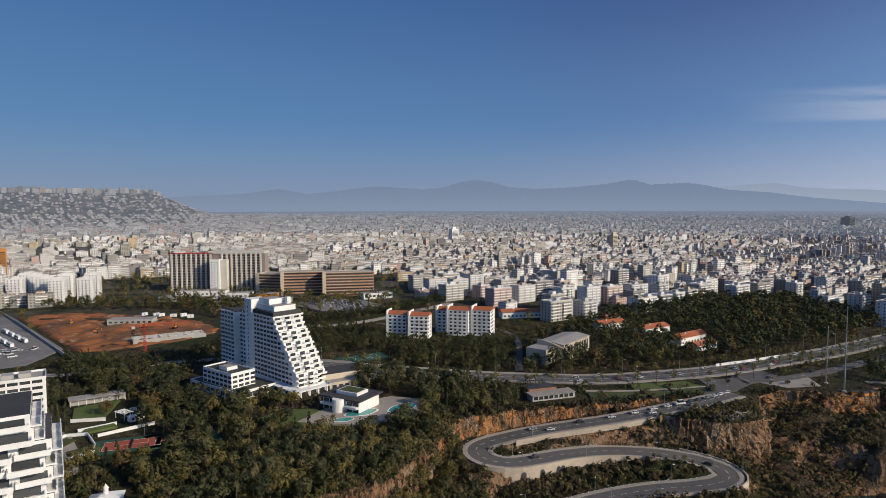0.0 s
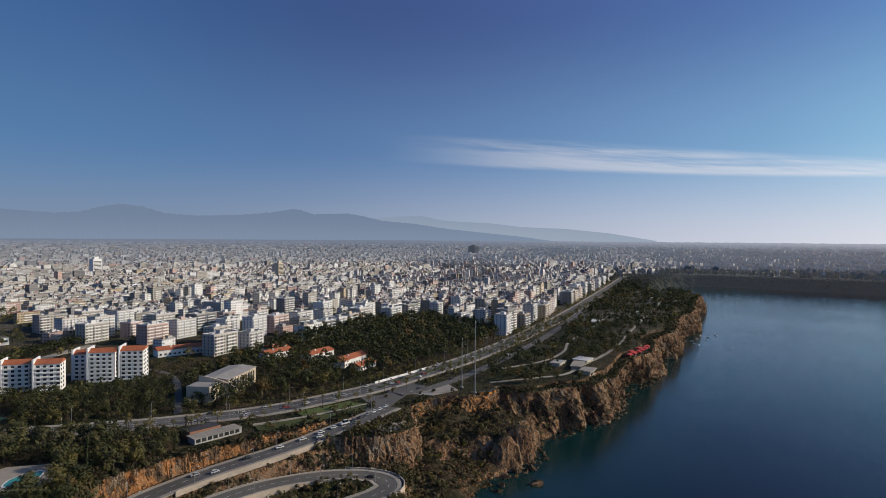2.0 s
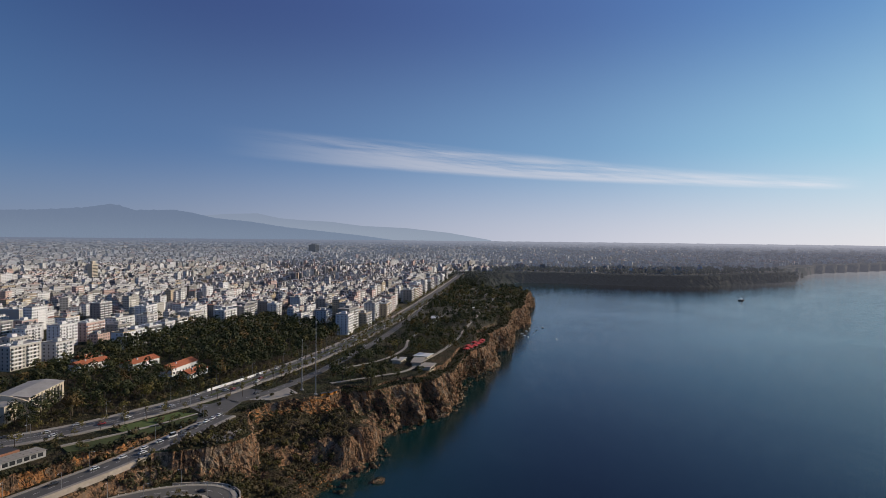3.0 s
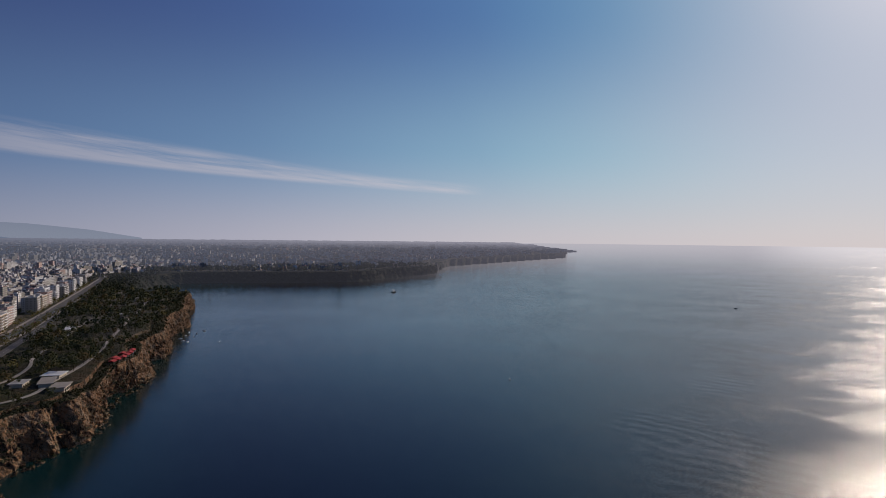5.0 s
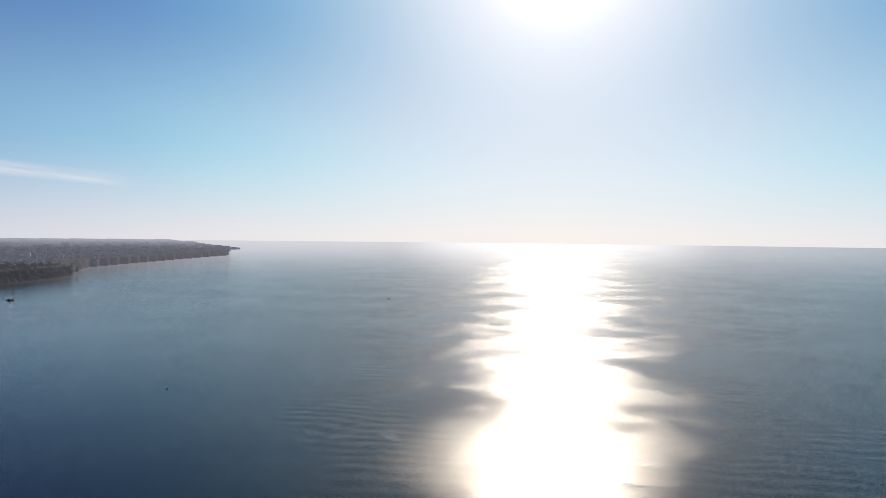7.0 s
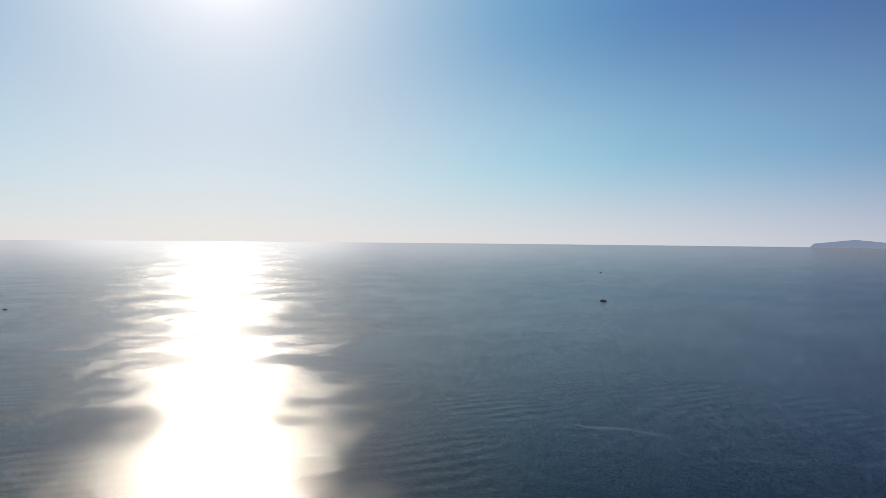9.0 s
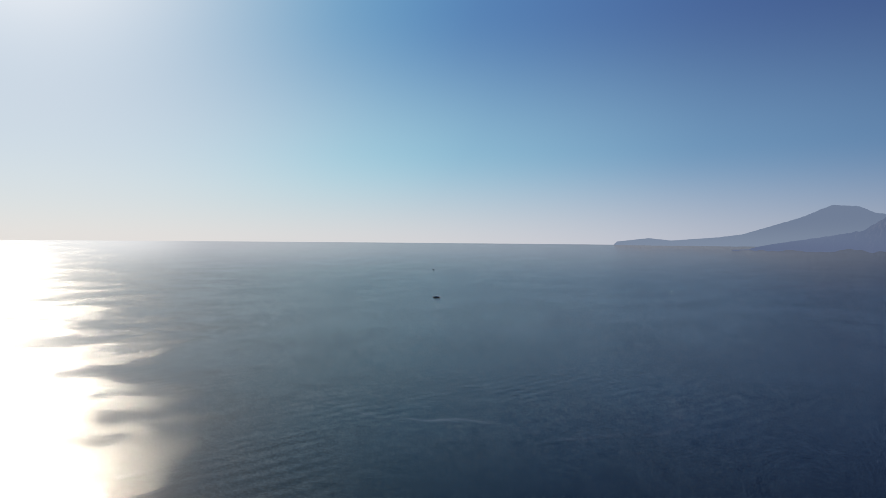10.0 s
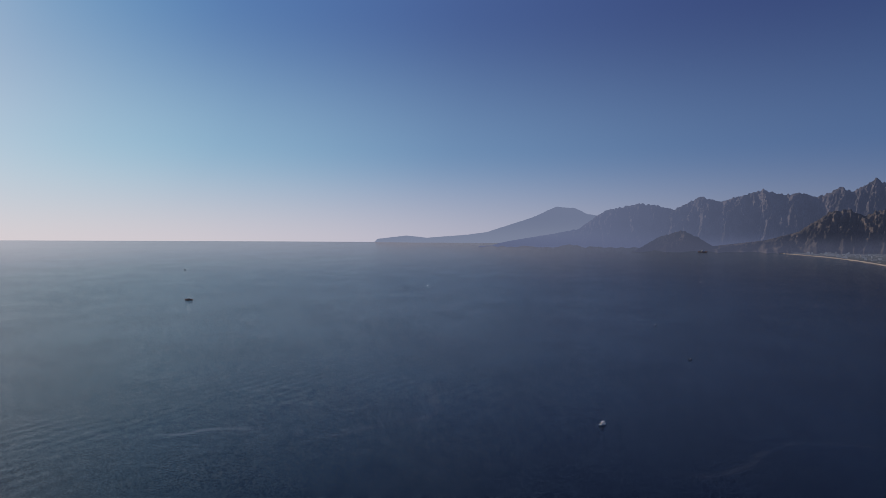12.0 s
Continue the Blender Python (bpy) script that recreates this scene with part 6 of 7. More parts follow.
def ribbon_block(x, y, ax, ay, L, D, floors, label):
    ob = thing("office_block", frame_at(x, y, ax, ay), label, "office building", "hospital annexes")
    for i in range(floors):
        z = i * 3.7 - 1.0
        block("storey", ob, 0, L, 0, D, z, z + 3.68, "brown cladding", "roof screed")
        block("window_band", ob, 1.5, L - 1.5, -0.12, 0.1, z + 1.6, z + 3.0, "window glass")
        block("window_band", ob, L - 0.1, L + 0.12, 1.5, D - 1.5, z + 1.3, z + 3.0, "window glass")
        block("spandrel", ob, -0.25, L + 0.25, -0.3, 0.0, z + 0.1, z + 0.75, "cream stone")
    block("end_pier", ob, -0.6, 3.5, -0.8, D * 0.5, -1, floors * 3.7, "cream stone")
    part("parapet", parapet(Geo(), 0, L, 0, D, floors * 3.7 - 1, 0.9), "cream stone", ob)
    return ob


ribbon_block(-236, 768, 38, -8, 36, 26, 7, "brown office block with ribbon windows in shade")
ribbon_block(-200, 748, 52, 10, 52, 26, 8, "brown office block with cream bands")
ribbon_block(-147, 742, 68, 14, 62, 24, 8, "long brown and cream office block with ribbon windows")
low = thing("low_pavilion", frame_at(-94, 716, 32, 14), "low white pavilion beside the car park", "building")
block("body", low, 0, 36, 0, 16, -1, 7, "white render", "roof screed")
for k in range(7):
    shared("window", pane_mesh(3.4, 2), low, pose(3 + k * 5, 0, 2.5))
for x, y, L, D, h, m in ((-330, 745, 60, 18, 6, "white render"), (-262, 730, 30, 14, 6, "white render"), (-222, 715, 26, 12, 7, "orange paint"), (-268, 700, 20, 12, 5, "white render"),
                         (-330, 700, 24, 14, 6, "grey concrete"), (-312, 560, 40, 14, 5, "grey concrete"), (-190, 690, 16, 14, 5, "grey concrete")):
    ob = thing("low_building", frame_at(x, y, 1, 0.1), "low flat-roofed service building", "building", "service buildings")
    block("body", ob, 0, L, 0, D, -1, h, m, "roof screed")
    for k in range(int(L / 5)):
        shared("window", pane_mesh(2.4, 1.6), ob, pose(3 + k * 5, 0, 1.6))


# clinic with clay roofs
def clinic(x, y, turn, wings, label):
    ob = thing("clinic", pose(x, y, TOP, 0, 0, turn), label, "building", "clinic blocks")
    for x0, x1, y0, y1, floors in wings:
        h = floors * 3.0 + 1
        w = block("wing", ob, x0, x1, y0, y1, -1, h, "white render")
        part("roof", Geo().gable(x0, x1, y0, y1, h, 2.6), "clay tiles", ob)
        block("gable_wall", ob, x0 - 0.8, x0 + 0.2, y0 - 1.0, y1 + 1, -1, h + 3.4, "white render")
        for i in range(floors):
            for k in range(int((x1 - x0) / 4.0)):
                xx = x0 + 2.6 + k * 4.0
                shared("window", pane_mesh(2.0, 1.5), w, pose(xx, y0, 1.6 + i * 3.0))
                part("balcony", Geo().box(xx - 1.5, xx + 1.5, y0 - 1.1, y0, 0.6 + i * 3.0, 1.5 + i * 3.0), "white render", w)
            for k in range(int((y1 - y0) / 5.0)):
                shared("window", pane_mesh(1.8, 1.5), w, pose(x1, y0 + 3 + k * 5.0, 1.6 + i * 3.0, 0, 0, 90))
    return ob


clinic(-47, 508, -12, [(0, 16, 0, 12, 6), (20, 36, -4, 10, 6)], "white clinic with orange clay roofs")
clinic(4, 512, -18, [(0, 18, 0, 13, 7), (20, 36, 4, 20, 7), (-14, -2, 12, 26, 6)], "taller white clinic with clay roofs and balconies")


def school_hall():
    ob = thing("assembly_hall", frame_at(84, 424, 33, 42), "cream assembly hall with a scrolled front wall", "hall")
    block("hall", ob, 0, 42, -1, 20, -1, 11.5, "cream stone", "roof screed")
    part("roof", Geo().gable(0, 42, -1, 20, 11.5, 1.4, 1, 0.6), ("roof screed", "roof screed"), ob)
    for k in range(8):
        shared("window", pane_mesh(2.4, 7.5), ob, pose(8 + k * 4.3, -1, 2.2))
        block("pier", ob, 5.2 + k * 4.3, 6.0 + k * 4.3, -1.6, -1, -1, 11, "cream stone")
    block("annexe", ob, -16, -0.5, 4, 20, -1, 10.2, "cream stone", "roof screed")
    arc = [(-6.6 + 25.6 * k / 16, 13.8 - 6.5 * (1 - k / 16) ** 2) for k in range(17)]
    side = [(-6.6, -1.0), (19.0, -1.0)] + arc[::-1]
    g = Geo()
    g.poly([(-1.2, y, z) for y, z in side])
    g.poly([(-2.4, y, z) for y, z in side[::-1]])
    for (ya, za), (yb, zb) in zip(side, side[1:] + side[:1]):
        g.poly([(-1.2, yb, zb), (-1.2, ya, za), (-2.4, ya, za), (-2.4, yb, zb)])
    part("scroll_wall", g, "cream stone", ob)


school_hall()

for x, y, L, D, h, t in ((172, 512, 30, 13, 5, 30), (186, 470, 34, 12, 6, 35), (192, 452, 24, 10, 4, 35), (140, 534, 28, 12, 5, 25), (58, 590, 40, 14, 6, 10), (150, 560, 22, 12, 5, 35)):
    ob = thing("school_house", pose(x, y, TOP, 0, 0, t), "white school house with a red clay roof among pines", "house", "school houses")
    w = block("wall", ob, 0, L, 0, D, -1, h, "white render")
    part("roof", Geo().gable(0, L, 0, D, h, 2.6, over=0.8), "clay tiles", ob)
    for k in range(int(L / 4)):
        shared("window", pane_mesh(1.8, 1.6), w, pose(2.4 + k * 4, 0, 1.4))
    block("chimney", ob, L * 0.3, L * 0.3 + 0.8, D * 0.3, D * 0.3 + 0.8, h, h + 3, "white render")

kio = thing("garden_cafe", frame_at(50, 334, 26, 9), "long low garden cafe with pale roof panels", "cafe")
block("wall", kio, 0, 27, 0, 7, -0.5, 3.0, "grey concrete")
for k in range(9):
    block("roof_panel", kio, -0.6 + k * 3.1, 2.3 + k * 3.1, -0.8, 7.8, 3.0, 3.25, "pale paving")
for k in range(8):
    shared("window", pane_mesh(2.4, 1.8), kio, pose(2 + k * 3.2, 0, 0.6))
block("rear_hall", kio, 2, 20, 9, 18, -0.5, 4.0, "brown cladding", "dark roofing")
for x, y, L, D, h, t, m in ((345, 352, 16, 9, 4, 30, "pale paving"), (352, 370, 22, 8, 4, 40, "pale paving"), (372, 384, 14, 12, 4.5, 25, "white metal"), (345, 388, 14, 8, 4, 30, "grey concrete"),
                            (560, 560, 24, 10, 4, 35, "white metal"), (620, 545, 14, 9, 4, 35, "pale paving"), (690, 600, 20, 10, 4, 35, "white metal"), (860, 720, 24, 12, 5, 35, "pale paving")):
    ob = thing("cliff_cafe", pose(x, y, TOP - 1.5, 0, 0, t), "low cliff-top cafe with a pale flat roof", "cafe", "cliff-top cafes")
    block("wall", ob, 0, L, 0, D, 0, h, "cream stone")
    block("roof", ob, -1, L + 1, -1, D + 1, h, h + 0.4, m)
    for k in range(int(L / 4)):
        shared("window", pane_mesh(2.6, 1.8), ob, pose(2.4 + k * 4, 0, 1.0))
for k, (x, y) in enumerate(((437, 396), (446, 399), (456, 402), (466, 407), (476, 412), (486, 418), (450, 406), (470, 415))):
    ob = thing("red_canopy", pose(x, y, TOP - 2.5, 0, 0, 28 + 5 * (k % 3)), "red cloth canopy on the cliff terrace", "canopy", "red canopies")
    part("cloth", Geo().gable(-4, 4, -2.5, 2.5, 3.0, 1.0), "red cloth", ob)
    for sx in (-3.8, 3.8):
        for sy in (-2.3, 2.3):
            part("post", Geo().tube(sx, sy, -1, 3.05, 0.07, 0.07, 5), "white metal", ob)


# apartment houses: a few models, then copies
def apartment_model(w, d, floors, style, mat):
    ob = thing("apartment_block", pose(0, 0, -500), "", "apartment building", "apartment blocks by the parks")
    FH = 3.0
    h = floors * FH + 0.8
    wall = block("wall", ob, -w / 2, w / 2, -d / 2, d / 2, -2, h, mat, "roof screed")
    part("parapet", parapet(Geo(), -w / 2 - 0.15, w / 2 + 0.15, -d / 2 - 0.15, d / 2 + 0.15, h, 0.8), mat, ob)
    for i in range(floors):
        z = 0.9 + i * FH
        g, b = Geo(), Geo()
        for k in range(int(w / 3.6)):
            x = -w / 2 + 2.0 + k * 3.6
            if style == 0 or k % 2:
                g.box(x - 0.65, x + 0.65, -d / 2 - 0.06, -d / 2 + 0.1, z + 0.3, z + 1.55)
            else:
                g.box(x - 1.2, x + 1.2, -d / 2 - 0.06, -d / 2 + 0.1, z - 0.3, z + 1.7)
        for k in range(int(d / 4.4)):
            y = -d / 2 + 2.4 + k * 4.4
            g.box(w / 2 - 0.1, w / 2 + 0.06, y - 0.55, y + 0.55, z + 0.2, z + 1.6)
            g.box(-w / 2 - 0.06, -w / 2 + 0.1, y - 0.55, y + 0.55, z + 0.2, z + 1.6)
        tagged(part("facade_glazing", g, "window glass", ob), kind="stuff")
        if i > 0:
            for k in range(2 if style else 3):
                x0 = -w / 2 + (0.6 + k * (w / 2) if style else 0.4 + k * w / 3)
                x1 = x0 + (w * 0.32 if style else w * 0.26)
                b.box(x0, x1, -d / 2 - 1.5, -d / 2, z - 0.75, z - 0.55).box(x0, x1, -d / 2 - 1.5, -d / 2 - 1.35, z - 0.55, z + 0.3)
                b.box(x0, x0 + 0.15, -d / 2 - 1.35, -d / 2, z - 0.55, z + 0.3).box(x1 - 0.15, x1, -d / 2 - 1.35, -d / 2, z - 0.55, z + 0.3)
            b.box(w / 2, w / 2 + 1.4, -d * 0.25, d * 0.2, z - 0.75, z - 0.55).box(w / 2 + 1.25, w / 2 + 1.4, -d * 0.25, d * 0.2, z - 0.55, z + 0.3)
            tagged(part("balcony_front", b, "white render", ob), kind="stuff")
    block("stair_house", ob, -2.5, 2.5, -2, 3, h, h + 2.8, mat, "roof screed")
    r = random.Random(int(w * 10 + floors))
    for k in range(3):
        x, y = r.uniform(-w / 2 + 1.5, w / 2 - 1.5), r.uniform(-d / 2 + 1.5, d / 2 - 2.5)
        g = Geo().tube(x, y, h, h + 1.9, 0.45, 0.45, 7).box(x - 1.1, x + 1.1, y - 1.6, y - 1.4, h + 0.2, h + 1.2)
        part("water_heater", g, "white metal", ob)
    return ob


APT = [apartment_model(w, d, f, s, "white render" if f > 8 else "apartment plaster") for w, d, f, s in ((26, 15, 6, 0), (20, 14, 5, 1), (30, 14, 6, 1), (22, 14, 7, 0), (17, 13, 5, 1), (32, 14, 8, 1), (16, 14, 9, 0))]
SAY = ["pale plastered apartment block with stacked balconies", "cream apartment block with balconies facing the park", "long pale apartment block with rows of balconies",
       "tall white apartment block by the avenue", "small grey apartment house near the pines", "broad white seafront apartment block along the avenue", "slim white apartment tower in a cluster"]


def flat_house(k, x, y, turn):
    ob = copy_thing(APT[k], pose(x, y, TOP, 0, 0, turn))
    return tagged(ob, SAY[k])


for p in placed:
    flat_house(*p)
for m in APT:
    for o in (*m.children_recursive, m):
        bpy.data.objects.remove(o)
# lone towers in the town
for x, y, w, h, mat, lab in ((30, 1690, 22, 50, "white render", "white twin tower rising over the town"), (2127, 3205, 66, 56, "distant dark glass", "dark office tower far out in the town"),
                             (420, 1500, 18, 42, "cream stone", "cream tower block in the town"), (-655, 890, 26, 50, "orange paint", "ochre apartment tower at the edge of town")):
    q = pull(x, y, TOP)
    k = math.hypot(q[0], q[1]) / math.hypot(x, y)
    ob = thing("tower_block", pose(float(q[0]), float(q[1]), float(q[2]), 0, 0, 35), lab, "tower")
    block("tower", ob, -w * k / 2, w * k / 2, -w * k / 3, w * k / 3, -5, h * k, mat, "roof screed")
    block("plant_room", ob, -w * k / 4, w * k / 4, -w * k / 6, w * k / 6, h * k, (h + 6) * k, mat)
    for i in range(int(h / 3.2) - 1):
        block("facade_glazing", ob, -w * k * 0.45, w * k * 0.45, -w * k / 3 - 0.1, -w * k / 3 + 0.1, (2 + i * 3.2) * k, (3.5 + i * 3.2) * k, "window glass")


# ---- road furniture, traffic, small things ----
def markings(line, off, gap, ln, name="lane_markings"):
    p = resample(line, 1.0)
    zz = p[:, 2] if p.shape[1] > 2 else height(p[:, 0], p[:, 1])
    t = np.gradient(p[:, :2], axis=0)
    t /= np.linalg.norm(t, axis=1)[:, None] + 1e-9
    g = Geo()
    lift = 0.19 if p.shape[1] > 2 else 0.61
    for i in range(0, len(p) - ln - 1, gap):
        a, b = p[i, :2] + np.array([-t[i, 1], t[i, 0]]) * off, p[i + ln, :2] + np.array([-t[i + ln, 1], t[i + ln, 0]]) * off
        s = np.array([-t[i, 1], t[i, 0]]) * 0.10
        za, zb = zz[i] + lift, zz[i + ln] + lift
        g.poly([(*(a - s), za), (*(b - s), zb), (*(b + s), zb), (*(a + s), za)])
    return tagged(new(name, g.mesh(name, "road paint")), "white painted lane lines on asphalt", "road markings", kind="structure")


markings(ROAD_DOWN, 0.0, 6, 3)
near_av = [p for p in AVENUE if p[0] < 740]
for o in (-4.2, 4.2):
    markings(near_av, o, 9, 3)
markings(near_av, 0.0, 4, 4)
markings(AVENUE_SOUTH, 0.0, 9, 3)


def wall_along(name, line, off, t, low, high, mat, label, z=None):
    """A wall beside a line: low and high are heights over it."""
    p = resample(line, 3.0)
    zz = p[:, 2] if p.shape[1] > 2 else height(p[:, 0], p[:, 1])
    q = np.gradient(p[:, :2], axis=0)
    q /= np.linalg.norm(q, axis=1)[:, None] + 1e-9
    nrm = np.stack([-q[:, 1], q[:, 0]], 1)
    V = np.stack([np.column_stack([p[:, :2] + nrm * (off + k), zz + d]) for k, d in ((0, low), (0, high), (t, high), (t, low))], 1)
    ob = new(name, grid_mesh(name, V, 4, len(p), mat))
    for pl in ob.data.polygons:
        pl.use_smooth = False
    return tagged(ob, label, "wall", kind="structure")


LOWER = ROAD_DOWN[9:16]
HAIRPIN = ROAD_DOWN[15:21]
wall_a = wall_along("wall_terrace", LOWER, -8.0, 0.6, -12.0, 0.9, "limestone wall", "pale limestone retaining wall with arches")
wall_along("wall_hairpin", HAIRPIN, 7.6, 0.6, -11.0, 1.0, "limestone wall", "curved pale limestone retaining wall of the hairpin")
wall_along("wall_upper", ROAD_DOWN[1:8], -7.8, 0.5, -3.0, 0.5, "orange rock", "low limestone parapet along the upper road")
wall_along("wall_rock", ROAD_DOWN[2:7], 7.8, 0.5, -2.0, 0.7, "limestone wall", "low stone kerb wall under the orange rock face")
wall_along("wall_avenue", [(185, 402), (214, 415), (246, 431)], 3.0, 0.4, -1.0, 2.2, "white render", "long white garden wall beside the avenue")
wall_along("wall_quarry", [(-458, 625), (-340, 505), (-229, 389)], 0.0, 0.5, -1.0, 2.6, "grey concrete", "grey hoarding round the excavation")
pa = resample(LOWER, 3.0)
for i in (5, 8, 11, 12):
    x, y, z = pa[min(i, len(pa) - 2)]
    dx, dy = pa[min(i + 1, len(pa) - 1), :2] - pa[min(i, len(pa) - 2), :2]
    L = math.hypot(dx, dy)
    # flat dark sheet on the wall face, drawn for the shade inside an arch
    g = Geo()
    pts = [(-1.3, -9), (1.3, -9)] + [(1.3 * math.cos(math.pi * k / 8), -2.6 + 1.3 * math.sin(math.pi * k / 8)) for k in range(9)]
    g.poly([(a, 0.0, b) for a, b in pts])
    ob = part("arch", g, "dark roofing", wall_a, "flat dark arch shape painted as a recess's shade")
    ob.matrix_basis = pose(x + dy / L * 8.06, y - dx / L * 8.06, z, 0, 0, math.degrees(math.atan2(dy, dx)))


def car_model(mat, kind="car"):
    ob = thing(kind, pose(0, 0, -600), "", "car" if kind == "car" else "van")
    L, W, hh = (4.3, 1.75, 1.45) if kind == "car" else (6.0, 2.1, 2.5)
    g = Geo()
    g.prism([(-L / 2, -W / 2), (L / 2, -W / 2), (L / 2, W / 2), (-L / 2, W / 2)], 0.35, 0.85 if kind == "car" else 1.2, shrink=0.97)
    part("body", g, mat, ob)
    c = Geo().prism([(-L * 0.36, -W * 0.45), (L * 0.22, -W * 0.45), (L * 0.22, W * 0.45), (-L * 0.36, W * 0.45)], 0.85 if kind == "car" else 1.2, hh - 0.08, shrink=0.8)
    part("glasshouse", c, "window glass", ob)
    part("roof", Geo().box(-L * 0.31, L * 0.17, -W * 0.36, W * 0.36, hh - 0.08, hh), mat, ob)
    for sx in (-0.3, 0.3):
        for sy in (-1, 1):
            w = Geo()
            k = 10
            r = [(L * sx + 0.33 * math.cos(2 * math.pi * i / k), 0.33 + 0.33 * math.sin(2 * math.pi * i / k)) for i in range(k)]
            y0, y1 = sy * W * 0.5 - 0.1 * sy, sy * W * 0.5 + 0.02 * sy
            w.poly([(a, y1, b) for a, b in r])
            for (a, b), (c2, d2) in zip(r, r[1:] + r[:1]):
                w.poly([(a, y0, b), (c2, y0, d2), (c2, y1, d2), (a, y1, b)])
            part("wheel", w, "black rubber", ob)
    return ob


for nm, c in (("white car paint", (0.72, 0.72, 0.71)), ("grey car paint", (0.20, 0.21, 0.22)), ("dark car paint", (0.03, 0.032, 0.04)), ("red car paint", (0.34, 0.03, 0.03)), ("silver car paint", (0.48, 0.49, 0.50))):
    simple(nm, c, 0.3, 0.1, vary=0.06, spec=0.6, bump=0.0)
CARS = [(car_model("white car paint"), "white hatchback on the asphalt road"), (car_model("grey car paint"), "grey saloon on the asphalt road"), (car_model("dark car paint"), "dark saloon on the asphalt road"),
        (car_model("red car paint"), "red hatchback on the asphalt road"), (car_model("silver car paint"), "silver saloon on the asphalt road"), (car_model("white car paint", "van"), "white minibus on the asphalt road")]


def car(k, x, y, z, turn):
    ob, say = CARS[k]
    return tagged(copy_thing(ob, pose(x, y, z, 0, 0, turn)), say, group="traffic")


def car_on(line, s, off, k, back=False):
    p = resample(line, 1.0)
    i = min(len(p) - 2, int(s))
    t = p[i + 1, :2] - p[i, :2]
    t = t / np.linalg.norm(t)
    x, y = p[i, 0] - t[1] * off, p[i, 1] + t[0] * off
    z = p[i, 2] + 0.2 if p.shape[1] > 2 else at(x, y) + 0.62
    car(k, float(x), float(y), float(z), math.degrees(math.atan2(t[1], t[0])) + (180 if back else 0))


rc = random.Random(4)
for s in (3, 9, 15, 21, 28, 34, 41, 49, 58, 70, 84, 102, 128):
    car_on(ROAD_DOWN, s, -2.2, rc.choice([0, 0, 0, 2, 4, 1]) if s != 41 else 5)
for s, o in ((36, 2.2), (62, 2.2), (120, 2.2), (203, 2.2), (292, -2.2)):
    car_on(ROAD_DOWN, s, o, rc.choice([0, 1, 2]), True)
for s in range(205, 1000, 23):
    car_on(AVENUE, s + rc.uniform(-8, 8), rc.choice([-6.2, -2.3]), rc.choice([0, 0, 1, 2, 4, 3]))
    if rc.random() < 0.7:
        car_on(AVENUE, s + rc.uniform(-8, 8), rc.choice([6.2, 2.3]), rc.choice([0, 1, 2, 4, 5]), True)
for s in (20, 60, 130, 170, 215, 260):
    car_on(AVENUE_SOUTH, s, 2.5, rc.choice([0, 1, 2, 4]))
car(3, 200, 400, TOP + 0.62, 30)
# car parks
flat_patch("pavement", [(-172, 676), (-110, 618), (-54, 655), (-96, 712), (-140, 722)], TOP + 0.7, "worn asphalt", "asphalt car park in front of the hospital", "car park", 1.4)
flat_patch("pavement", [(-470, 640), (-420, 592), (-292, 462), (-286, 412), (-330, 380), (-460, 480)], TOP + 0.7, "worn asphalt", "large asphalt bus yard", "car park", 1.4)
for i in range(6):
    for j in range(11):
        if rc.random() < 0.85:
            car(rc.choice([0, 0, 1, 2, 4]), -150 + j * 3.1 + i * 9.0, 672 + j * 2.4 - i * 7.5 + 10, TOP + 0.72, 128)
for i in range(26):
    car(rc.choice([0, 1, 2, 4, 5, 5]), -305 - rc.uniform(0, 100), 430 + rc.uniform(0, 30) + 0.0, TOP + 0.72, rc.choice([0, 45, 90]))
for ob, _ in CARS:
    for o in (*ob.children_recursive, ob):
        bpy.data.objects.remove(o)


def bus(x, y, turn):
    ob = thing("bus", pose(x, y, TOP + 0.72, 0, 0, turn), "long white coach parked on the worn asphalt yard", "bus", "parked coaches")
    part("body", Geo().prism([(-6, -1.25), (6, -1.25), (6, 1.25), (-6, 1.25)], 0.4, 3.1, shrink=0.97), "white metal", ob)
    for sy in (-1, 1):
        part("window", Geo().box(-5.5, 5.5, sy * 1.22 - 0.05, sy * 1.22 + 0.05, 1.5, 2.5), "window glass", ob, "dark side glazing")
        for sx in (-3.8, 3.6):
            part("wheel", Geo().box(sx - 0.5, sx + 0.5, sy * 1.15 - 0.15, sy * 1.15 + 0.15, 0.0, 0.95), "black rubber", ob)
    part("windscreen", Geo().box(5.84, 5.96, -1.1, 1.1, 1.4, 2.7), "window glass", ob)


for k in range(9):
    bus(-338 - 13.5 * (k % 5), 470 + 12 * (k % 5) + 16 * (k // 5), 138)
for k in range(4):
    bus(-316 - 11 * k, 418 + 10 * k, 138)


def lamp_post(x, y, z, h, turn):
    ob = thing("street_lamp", pose(x, y, z, 0, 0, turn), "grey steel street lamp on a tall pole", "street lamp", "street lamps")
    part("pole", Geo().tube(0, 0, -0.5, h, 0.14, 0.08, 6), "galvanised steel", ob)
    part("arm", Geo().box(0, 1.8, -0.05, 0.05, h - 0.1, h), "galvanised steel", ob)
    part("lamp_head", Geo().box(1.5, 2.3, -0.15, 0.15, h - 0.22, h - 0.08), "white metal", ob)


